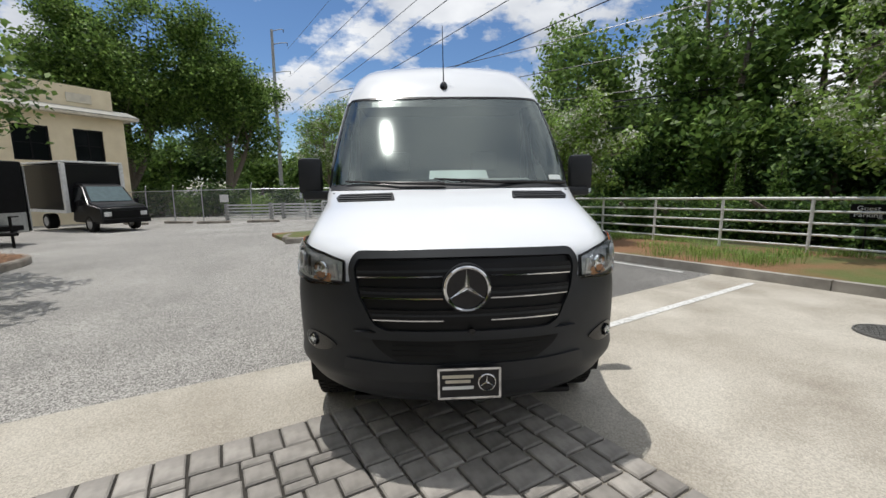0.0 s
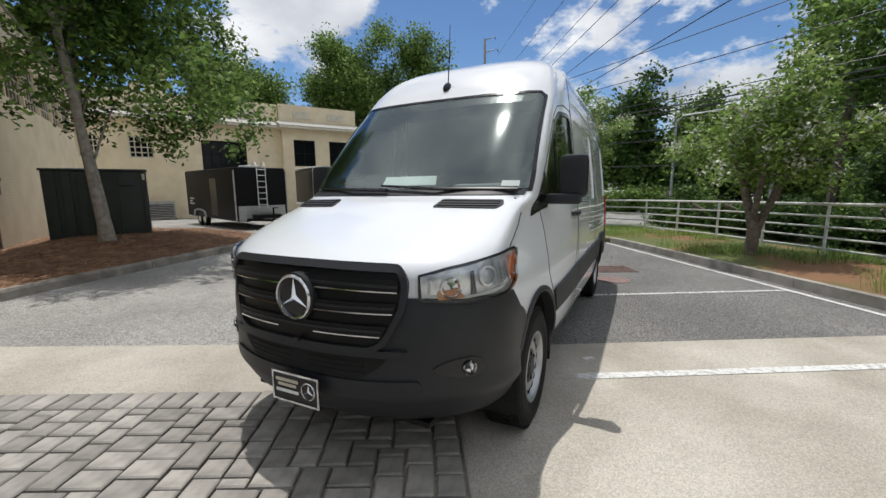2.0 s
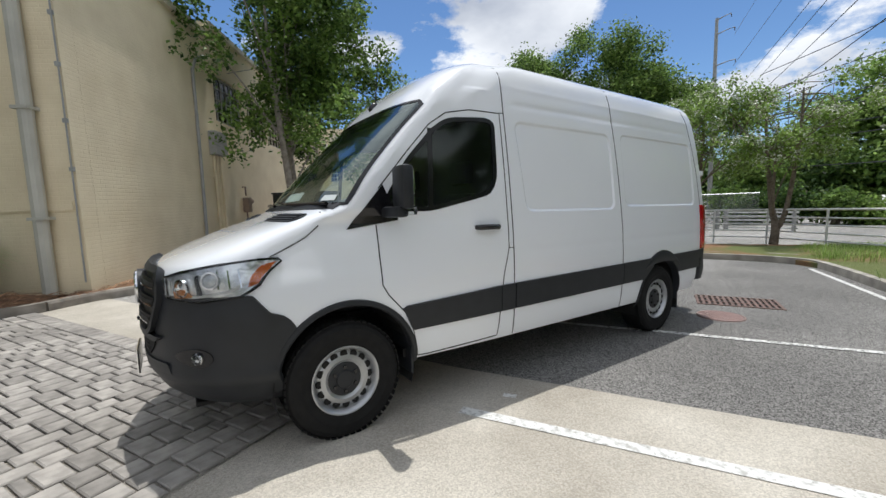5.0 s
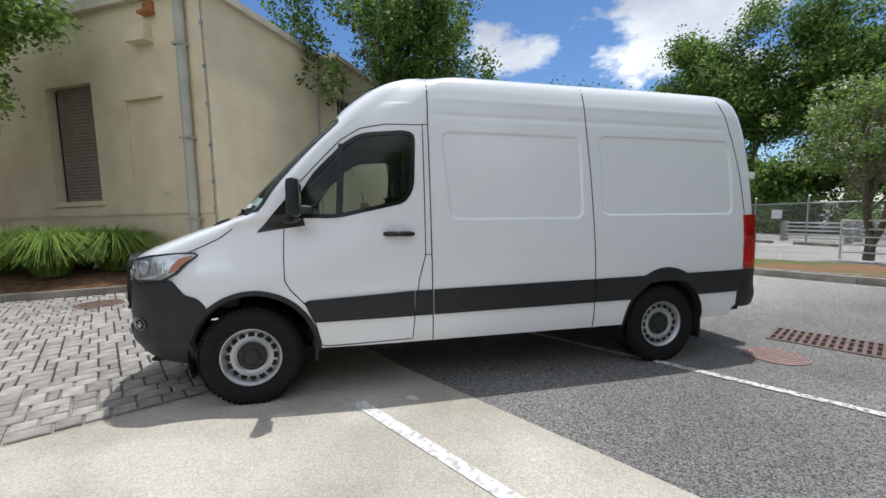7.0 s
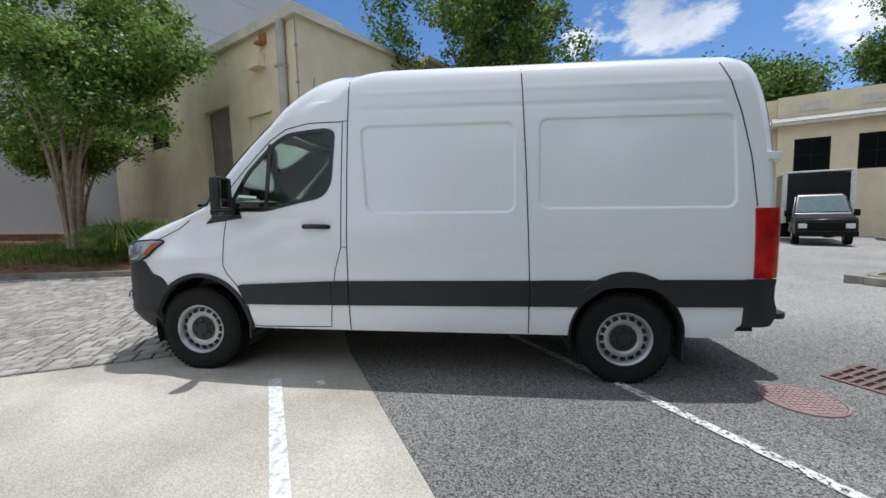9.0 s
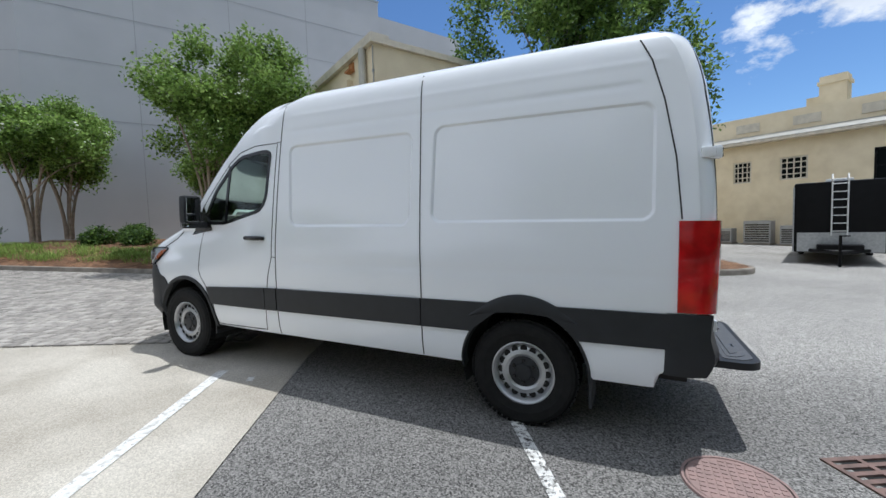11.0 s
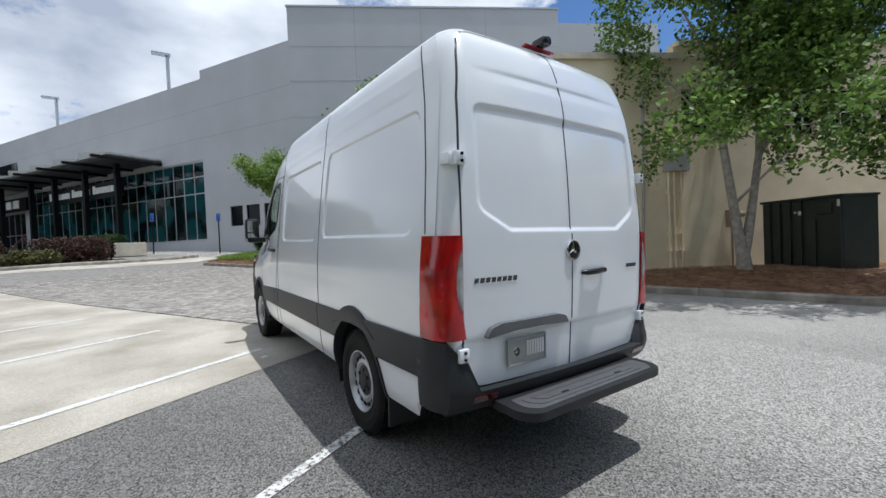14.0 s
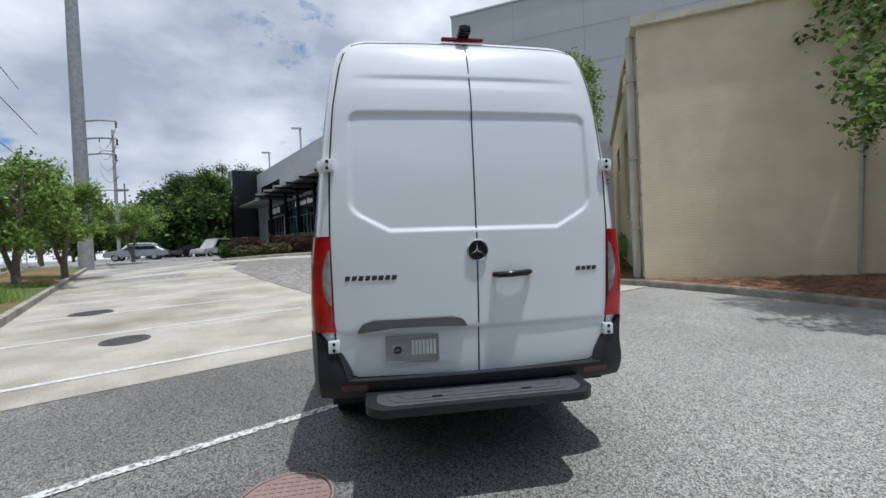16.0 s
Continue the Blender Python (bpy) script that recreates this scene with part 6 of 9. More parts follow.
# wheels
def wheel(x, y, sx):
    m = Matrix.Translation((x, y, RT)) @ Matrix.Diagonal((sx, 1, 1, 1))
    P = [(0.212, -0.105), (0.25, -0.118), (0.32, -0.123), (0.352, -0.112), (0.368, -0.09), (0.372, -0.05), (0.372, 0.05), (0.368, 0.09), (0.352, 0.112), (0.335, 0.1195), (0.33, 0.123), (0.28, 0.124), (0.275, 0.1205), (0.25, 0.118), (0.212, 0.105)]
    bm = bmesh.new(); lathe(bm, P, 56, "x")
    # tread blocks
    for k in range(56):
        a = 2 * math.pi * k / 56
        for x0, x1, sh in ((-0.105, -0.06, 0), (-0.045, -0.004, 0.5), (0.004, 0.045, 0.2), (0.06, 0.105, 0.7)):
            aa = a + sh * 2 * math.pi / 56
            vs = box(bm, x0, -0.015, 0.366, x1, 0.015, 0.3765)
            bmesh.ops.transform(bm, matrix=Matrix.Rotation(aa, 4, "X"), verts=vs)
    bmesh.ops.transform(bm, matrix=m, verts=bm.verts); bmesh.ops.recalc_face_normals(bm, faces=bm.faces)
    tyre = part("wheel", bm, M_TYRE, van, "black tyre on a silver steel wheel", smooth=30)
    rim_p = [(0.214, -0.10), (0.205, -0.06), (0.195, 0.0), (0.196, 0.07), (0.208, 0.098), (0.219, 0.107), (0.221, 0.114), (0.213, 0.116), (0.203, 0.108), (0.193, 0.088), (0.186, 0.066)]
    disc = [(0.186, 0.066), (0.172, 0.078), (0.15, 0.084), (0.128, 0.088), (0.112, 0.078), (0.102, 0.074), (0.0005, 0.072)]
    bm = bmesh.new(); lathe(bm, rim_p + disc[1:], 48, "x")
    bmesh.ops.transform(bm, matrix=m, verts=bm.verts); bmesh.ops.recalc_face_normals(bm, faces=bm.faces)
    part("rim", bm, M_RIM, tyre, "silver steel rim with round vent holes", smooth=30)
    # vent holes are near-black discs that paint their shade onto the rim
    for k in range(16):
        a = 2 * math.pi * k / 16
        bm = bmesh.new(); lathe(bm, [(0.0265, -0.004), (0.0245, 0.004), (0.0005, 0.0042)], 10, "x", (0.0785, 0.163 * math.cos(a), 0.163 * math.sin(a)))
        bmesh.ops.transform(bm, matrix=m, verts=bm.verts)
        part("vent_hole", bm, M_VOIDSHADE, tyre)
    bm = bmesh.new(); lathe(bm, [(0.112, 0.07), (0.106, 0.083), (0.062, 0.088), (0.055, 0.098), (0.03, 0.10), (0.0005, 0.10)], 28, "x")
    bmesh.ops.transform(bm, matrix=m, verts=bm.verts); bmesh.ops.recalc_face_normals(bm, faces=bm.faces)
    part("hub_cap", bm, M_PLASTIC, tyre, smooth=30)
    for k in range(6):
        a = 2 * math.pi * (k + 0.5) / 6
        bm = bmesh.new(); lathe(bm, [(0.013, 0.078), (0.013, 0.096), (0.0005, 0.097)], 6, "x", (0, 0.078 * math.cos(a), 0.078 * math.sin(a)))
        bmesh.ops.transform(bm, matrix=m, verts=bm.verts)
        part("wheel_bolt", bm, M_GLOSSBLACK, tyre)
    bm = bmesh.new(); lathe(bm, [(0.20, -0.05), (0.0005, -0.05)], 24, "x"); bmesh.ops.transform(bm, matrix=m, verts=bm.verts); part("brake_disc", bm, M_VOIDSHADE, tyre)


for y in (AXF, AXR):
    wheel(0.815, y, 1)
    wheel(-0.815, y, -1)

# bonnet vents, wipers, aerial
for sx in (1, -1):
    poly = rounded([(sx * 0.375, 1.378), (sx * 0.745, 1.372), (sx * 0.77, 1.395), (sx * 0.75, 1.418), (sx * 0.395, 1.423)], 0.01)
    vent = part("bonnet_vent", drape(poly, fsurf, 0.05, 0.006, 0.01), M_PLASTIC, van, "grey slotted vent on the bonnet")
    for k in range(3):
        z = 1.386 + 0.0125 * k
        part("vent_slat", strip([(sx * 0.40, z), (sx * 0.745, z - 0.003)], fsurf, 0.0065, 0.013, 0.01), M_PLASTIC, vent)
part("cowl", drape([(-0.84, 1.447), (0.84, 1.447), (0.845, 1.482), (-0.845, 1.482)], fsurf, 0.06, 0.005, 0.006), M_PLASTIC, van, smooth=40)
for pts in ([(0.80, 1.462), (0.30, 1.468), (0.02, 1.488), (-0.12, 1.498)], [(-0.05, 1.462), (-0.35, 1.470), (-0.72, 1.492)], ):
    bm = bmesh.new()
    P = [fsurf(x, z, 0.028) for x, z in pts]
    tube(bm, P, [0.014, 0.011, 0.009, 0.006], 6) if len(P) == 4 else tube(bm, P, [0.014, 0.011, 0.007], 6)
    w_ = part("wiper", bm, M_GLOSSBLACK, van, "black windscreen wiper")
bm = bmesh.new(); lathe(bm, [(0.034, -0.012), (0.034, 0.004), (0.028, 0.02), (0.014, 0.034), (0.0005, 0.038)], 16, "z")
for v in bm.verts:
    v.co.y *= 1.6
bmesh.ops.transform(bm, matrix=Matrix.Translation((0.0, 0.685, 2.322)) @ Matrix.Rotation(radians(42), 4, "X"), verts=bm.verts)
aer = part("aerial", bm, M_GLOSSBLACK, van, "black roof aerial", smooth=40)
bm = bmesh.new(); tube(bm, [(0, 0.70, 2.34), (0, 0.725, 2.56), (0, 0.745, 2.83)], [0.006, 0.004, 0.003], 6); part("mast", bm, M_GLOSSBLACK, aer)

# cab
bm = bmesh.new()
dash = [(0.12, 1.0), (0.10, 1.38), (0.22, 1.44), (0.42, 1.42), (0.56, 1.36), (0.60, 1.2), (0.52, 1.0)]
lo = [bm.verts.new((-0.82, y, z)) for y, z in dash]; hi = [bm.verts.new((0.82, y, z)) for y, z in dash]
bm.faces.new(lo); bm.faces.new(list(reversed(hi))); bridge(bm, lo, hi); bmesh.ops.recalc_face_normals(bm, faces=bm.faces)
bmesh.ops.bevel(bm, geom=bm.edges[:], offset=0.02, segments=2, affect="EDGES")
dashboard = part("dashboard", bm, M_DASHSUNLIT, van, "dark grey dashboard, sunlight put into its paler colour", smooth=40)
bm = bmesh.new(); box(bm, 0.22, 0.24, 1.42, 0.66, 0.46, 1.53, 0.05); part("instrument_hood", bm, M_DASHSUNLIT, dashboard, smooth=50)
bm = drape([(-0.155, 1.53), (0.265, 1.53), (0.25, 1.592), (-0.145, 1.592)], fsurf, 0.05, -0.02, 0.002); part("dash_sheet", bm, M_PAPER, dashboard, "pale sheet of paper on the dashboard")
bm = bmesh.new()
R_ = [Vector((0.42 + 0.19 * math.cos(a * math.pi / 16), 0.62 + 0.07 * math.sin(a * math.pi / 16), 1.36 + 0.175 * math.sin(a * math.pi / 16))) for a in range(33)]
tube(bm, R_, 0.016, 8, cap=False)
for a in (0.1, 3.04, 4.71):
    tube(bm, [(0.42, 0.60, 1.35), (0.42 + 0.185 * math.cos(a), 0.62 + 0.07 * math.sin(a), 1.36 + 0.17 * math.sin(a))], 0.018, 6)
part("steering_wheel", bm, M_INTERIOR, van, smooth=50)
for x0 in (-0.70, 0.18):
    bm = bmesh.new(); box(bm, x0, 0.72, 0.62, x0 + 0.50, 1.22, 0.98, 0.06); st = part("seat", bm, M_SEAT, van, "black fabric cab seat", smooth=50)
    bm = bmesh.new(); box(bm, x0 + 0.02, 1.12, 0.95, x0 + 0.48, 1.28, 1.58, 0.06); bmesh.ops.transform(bm, matrix=Matrix.Translation((0, 1.15, 0.95)) @ Matrix.Rotation(radians(-10), 4, "X") @ Matrix.Translation((0, -1.15, -0.95)), verts=bm.verts); part("backrest", bm, M_SEAT, st, smooth=50)
    bm = bmesh.new(); box(bm, x0 + 0.12, 1.24, 1.64, x0 + 0.38, 1.34, 1.84, 0.04); part("headrest", bm, M_SEAT, st, smooth=50)
bm = bmesh.new(); box(bm, -0.76, 0.75, 2.21, 0.76, 1.42, 2.24, 0.01); part("headliner", bm, M_INTERIOR, van)

# tail
part("door_gap", strip([(0.0, 0.595), (0.0, 2.59)], on_back, 0.008, 0.002), M_SEAM, van)
for sx in (1, -1):
    part("door_gap", strip([(sx * x, z) for x, z in ((0.0, 0.598), (0.70, 0.608), (0.765, 0.632), (0.80, 0.69), (0.820, 0.82), (0.826, 0.95), (0.830, 1.4), (0.822, 1.8), (0.795, 2.15), (0.755, 2.40), (0.73, 2.49), (0.68, 2.555), (0.60, 2.582), (0.0, 2.592))], on_back, 0.009, 0.002), M_SEAM, van)
    # tail light wraps the corner
    bm = bmesh.new()
    Pz = [0.884 + 0.536 * k / 14 for k in range(15)]
    rows = []
    for z in Pz:
        b = v_back(z)
        row = [Vector((side_x(y, z) + 0.012, y, z)) for y in (4.585, 4.62, 4.66)]
        w = side_x(b - 0.13, z)
        for k in range(1, 7):
            a = k / 7 * math.pi / 2
            row.append(Vector((w - 0.0975 + 0.0975 * math.cos(a) + 0.012, b - 0.13 - 0.045 * (w / 0.9) ** 2.5 * 0.6 + 0.13 * math.sin(a) + 0.012, z)))
        xin = 0.83 - 0.02 * max(0, (1.0 - z) / 0.14)
        row.append(Vector((xin, back_y(xin, z) + 0.012, z)))
        row.append(Vector((xin - 0.002, back_y(xin, z) - 0.01, z)))
        row.insert(0, Vector((side_x(4.585, z) - 0.01, 4.583, z)))
        rows.append([bm.verts.new((sx * p.x, p.y, p.z)) for p in row])
    for r0, r1 in zip(rows, rows[1:]):
        for k in range(len(r0) - 1):
            bm.faces.new((r0[k], r0[k + 1], r1[k + 1], r1[k]))
    bm.faces.new(rows[0]); bm.faces.new(rows[-1])
    bmesh.ops.recalc_face_normals(bm, faces=bm.faces)
    bl_ = bmesh.new()
    lens = []
    for r in rows[4:13]:
        f = max(0.05, math.sin(math.pi * (r[10].co.z - rows[4][10].co.z) / (rows[12][10].co.z - rows[4][10].co.z))) ** 0.5
        line_ = [r[10].co, r[9].co, r[8].co]
        row = []
        for k in range(5):
            u = 0.85 * f * k / 4
            q = line_[int(u)].lerp(line_[int(u) + 1], u - int(u))
            row.append(bl_.verts.new(q + Vector((0.002 * sx, 0.006 if 0 < k < 4 else 0.002, 0))))
        lens.append(row)
    for r0, r1 in zip(lens, lens[1:]):
        for k in range(4):
            bl_.faces.new((r0[k], r0[k + 1], r1[k + 1], r1[k]))
    bmesh.ops.recalc_face_normals(bl_, faces=bl_.faces)
    tl = part("tail_light", bm, M_RED, van, "tall red tail light", smooth=40)
    part("reversing_lens", bl_, M_LENSGREY, tl, "clear grey reversing lens", smooth=40)
    for z0, z1 in ((0.90, 1.0), (1.29, 1.38)):
        bm = bmesh.new(); box(bm, 0.845, 4.73, z0, 0.92, 4.765, z1, 0.01); bmesh.ops.transform(bm, matrix=Matrix.Diagonal((sx, 1, 1, 1)), verts=bm.verts); bmesh.ops.recalc_face_normals(bm, faces=bm.faces)
        part("dark_lens", bm, M_REDDARK, tl)
    # hinges
    for z in (1.815, 0.80):
        bm = bmesh.new()
        box(bm, 0.795, 4.72, z - 0.036, 0.862, 4.80, z + 0.036, 0.012); box(bm, 0.855, 4.69, z - 0.03, 0.888, 4.765, z + 0.03, 0.010)
        bmesh.ops.transform(bm, matrix=Matrix.Diagonal((sx, 1, 1, 1)), verts=bm.verts); bmesh.ops.recalc_face_normals(bm, faces=bm.faces)
        h = part("door_hinge", bm, M_VANWHITE, van, "white painted door hinge", smooth=40)
        for dz in (-0.018, 0.018):
            bm = bmesh.new(); lathe(bm, [(0.009, 0.0), (0.009, 0.006), (0.0005, 0.007)], 10, "y", (sx * 0.828, 4.80, z + dz)); part("bolt", bm, M_GLOSSBLACK, h)
# rear bumper
bm = bmesh.new()
cols = []
N = 44
for k in range(N + 1):
    s = -1 + 2 * k / N
    a = abs(s)
    col = []
    top = 0.612 if a < 0.795 else (0.612 + (0.876 - 0.612) * min(1, (a - 0.795) / 0.045))
    if a > 0.86:
        top = 0.876
    for j in range(9):
        z = 0.50 + (top - 0.50) * j / 8
        bulge = 0.055 * math.sin(math.pi * min(1, (z - 0.48) / 0.25)) if z < 0.70 else 0.012
        if a < 0.82:
            x = 0.80 * a / 0.82
            y = back_y(x, z) + 0.015 + bulge
        else:
            q = (a - 0.82) / 0.18
            if q < 0.5:
                an = q / 0.5 * math.pi / 2
                x = 0.80 + (side_x(4.655, z) + 0.018 - 0.80) * math.sin(an) ** 0.8
                y = 4.655 + (back_y(0.80, z) - 4.64 + bulge) * math.cos(an) ** 0.8
            else:
                y = 4.655 - (q - 0.5) / 0.5 * 0.10 - 0.02 * (0.88 - z)
                x = side_x(y, z) + 0.018
        col.append(bm.verts.new((x if s > 0 else -x, y, z)))
    cols.append(col)
for c0, c1 in zip(cols, cols[1:]):
    for j in range(8):
        bm.faces.new((c0[j], c0[j + 1], c1[j + 1], c1[j]))
es = [e for e in bm.edges if e.is_boundary]
ret = bmesh.ops.extrude_edge_only(bm, edges=es)
for v in ret["geom"]:
    if isinstance(v, bmesh.types.BMVert):
        v.co.x *= 0.96; v.co.y -= 0.05
bmesh.ops.recalc_face_normals(bm, faces=bm.faces)
rb = part("rear_bumper", bm, M_PLASTIC, van, "dark grey plastic rear bumper", smooth=45)
for sx in (1, -1):
    bm = bmesh.new()
    rows = []
    for k in range(9):
        x = 0.64 + 0.155 * k / 8
        rows.append([bm.verts.new((sx * x, back_y(x, z) + 0.015 + 0.055 * math.sin(math.pi * min(1, (z - 0.48) / 0.25)) + o, z)) for z, o in ((0.55, -0.004), (0.552, 0.004), (0.588, 0.004), (0.59, -0.004))])
    for r0, r1 in zip(rows, rows[1:]):
        for i in range(3):
            bm.faces.new((r0[i], r0[i + 1], r1[i + 1], r1[i]))
    bmesh.ops.recalc_face_normals(bm, faces=bm.faces)
    part("reflector", bm, M_REDDARK, rb)
# step
bm = bmesh.new()
prism(bm, rounded([(0.66, 4.78), (0.66, 5.01), (0.59, 5.085), (-0.53, 5.085), (-0.60, 5.01), (-0.60, 4.78)], 0.05), 0.045, Matrix.Translation((0, 0, 0.495)))
step = part("rear_step", bm, M_PLASTIC, van, "grey ribbed rear step", smooth=40)
for k in range(3):
    bm = bmesh.new(); prism(bm, rounded([(0.60 - 0.05 * k, 4.88 + 0.028 * k), (0.60 - 0.05 * k, 4.99 - 0.03 * k), (0.545 - 0.05 * k, 5.05 - 0.03 * k), (-0.485 + 0.05 * k, 5.05 - 0.03 * k), (-0.54 + 0.05 * k, 4.99 - 0.03 * k), (-0.54 + 0.05 * k, 4.88 + 0.028 * k)], 0.03), 0.004, Matrix.Translation((0, 0, 0.5395 + 0.003 * k))); part("tread_rib", bm, M_STEP, step, smooth=30)
for x in (-0.22, 0.28):
    bm = bmesh.new(); box(bm, x - 0.03, 4.975, 0.549, x + 0.03, 4.99, 0.5515, 0.001); part("drain_slot", bm, M_GLOSSBLACK, step)
for x in (-0.35, 0.40):
    bm = bmesh.new(); box(bm, x - 0.04, 4.4, 0.44, x + 0.04, 4.95, 0.484); part("step_bracket", bm, M_GLOSSBLACK, step)
# badges, handle, plate, brake light, camera
star_badge(Matrix.Translation((0.0, back_y(0, 1.318) + 0.008, 1.318)) @ Matrix.Rotation(radians(180), 4, "Z") @ FACE_FRONT, 0.062, van, "rear_badge")
for i in range(8):
    x = 0.755 - i * 0.037
    bm = bmesh.new(); box(bm, x - 0.027, back_y(x, 1.18) + 0.0, 1.168, x, back_y(x, 1.18) + 0.004, 1.194)
    for v in bm.verts:
        v.co.x -= 0.25 * (v.co.z - 1.18)
    part("lettering_bar", bm, M_BADGE, van)
for i in range(4):
    x = -0.615 - i * 0.036
    bm = bmesh.new(); box(bm, x - 0.026, back_y(x, 1.185) + 0.0, 1.174, x, back_y(x, 1.185) + 0.004, 1.198)
    for v in bm.verts:
        v.co.x -= 0.25 * (v.co.z - 1.18)
    part("lettering_bar", bm, M_BADGE, van)
y0 = back_y(-0.2, 1.18)
bm = bmesh.new(); tube(bm, [(-0.095, y0, 1.172), (-0.12, y0 + 0.03, 1.172), (-0.205, y0 + 0.036, 1.174), (-0.29, y0 + 0.03, 1.178), (-0.32, y0, 1.18)], [0.014, 0.018, 0.019, 0.018, 0.014], 8)
part("door_handle", bm, M_GLOSSBLACK, van, smooth=50)
part("plate_moulding", drape(rounded([(0.70, 0.872), (0.67, 0.925), (0.60, 0.945), (0.16, 0.945), (0.10, 0.93), (0.07, 0.885), (0.30, 0.895), (0.5, 0.895)], 0.015), on_back, 0.05, 0.035, 0.035), M_MOULDING, van, "grey handle moulding above the plate", smooth=40)
mp = Matrix.Translation((0.392, back_y(0.39, 0.765) + 0.008, 0.765)) @ Matrix.Rotation(radians(180), 4, "Z") @ FACE_FRONT
plate(van, mp, 0.305, 0.155, M_PLATEGREY, M_GREYPAINT, [(-0.005 + 0.021 * k, 0.010 + 0.021 * k, -0.035, 0.05, M_WHITERAIL) for k in range(7)])
star_badge(mp @ Matrix.Translation((-0.085, 0.0, 0.009)), 0.026, van, "plate_emblem")
bm = bmesh.new(); box(bm, -0.135, 4.55, 2.624, 0.135, 4.588, 2.640, 0.006); part("brake_light", bm, M_BRAKERED, van, "red high-level brake light", smooth=40)
bm = bmesh.new(); box(bm, -0.042, 4.54, 2.638, 0.038, 4.655, 2.69, 0.022); lathe(bm, [(0.02, 0.0), (0.02, 0.015), (0.0005, 0.017)], 12, "y", (0.0, 4.645, 2.664)); part("rear_camera", bm, M_GLOSSBLACK, van, "black reversing camera", smooth=40)

# ---- plants ----
def leaf_mesh(name, centres, spread, per, size, rng, mats, flat=0.35, share=None):
    """Small folded leaves scattered round centres. mats: materials, share: their portions."""
    c = np.repeat(np.asarray(centres, float), per, axis=0)
    n = len(c)
    c = c + rng.normal(0, 1, (n, 3)) * spread
    nrm = rng.normal(0, 1, (n, 3)); nrm[:, 2] = np.abs(nrm[:, 2]) + flat
    nrm /= np.linalg.norm(nrm, axis=1)[:, None]
    t = np.cross(nrm, rng.normal(0, 1, (n, 3))); t /= np.linalg.norm(t, axis=1)[:, None]
    b = np.cross(nrm, t)
    s = size * rng.uniform(0.6, 1.35, n)[:, None]
    v = np.empty((n, 4, 3))
    v[:, 0], v[:, 1], v[:, 2], v[:, 3] = c - t * s * 0.6, c + b * s * 0.34 + nrm * s * 0.1, c + t * s * 0.6, c - b * s * 0.34 + nrm * s * 0.1
    me = bpy.data.meshes.new(name)
    me.vertices.add(n * 4); me.vertices.foreach_set("co", v.reshape(-1))
    me.loops.add(n * 4); me.loops.foreach_set("vertex_index", np.arange(n * 4, dtype=np.int32))
    me.polygons.add(n); me.polygons.foreach_set("loop_start", np.arange(0, n * 4, 4, dtype=np.int32))
    for m in mats:
        me.materials.append(m)
    if len(mats) > 1:
        me.polygons.foreach_set("material_index", rng.choice(len(mats), n, p=share).astype(np.int32))
    me.update()
    return me


def in_blobs(rng, blobs, n, hollow=0.45):
    """Points in a set of ellipsoids, thinner in the middle."""
    vol = np.array([b[3] * b[4] * b[5] for b in blobs]); vol = vol / vol.sum()
    k = rng.choice(len(blobs), n, p=vol)
    B = np.array(blobs)[k]
    d = rng.normal(0, 1, (n, 3)); d /= np.linalg.norm(d, axis=1)[:, None]
    r = rng.uniform(hollow ** 3, 1, n) ** (1 / 3)
    return B[:, :3] + d * B[:, 3:] * r[:, None]


def crown_blobs(rng, c, r, n, size):
    """An uneven crown: many lobes over an ellipsoid."""
    out = []
    for k in range(n):
        d = Vector(rng.normal(0, 1, 3)).normalized()
        q = rng.uniform(0.30, 1.0)
        s = size * rng.uniform(0.55, 1.35) * (1.15 - 0.4 * q)
        out.append((c[0] + d.x * r[0] * q, c[1] + d.y * r[1] * q, c[2] + d.z * r[2] * q, s, s, s * 0.75))
    return out


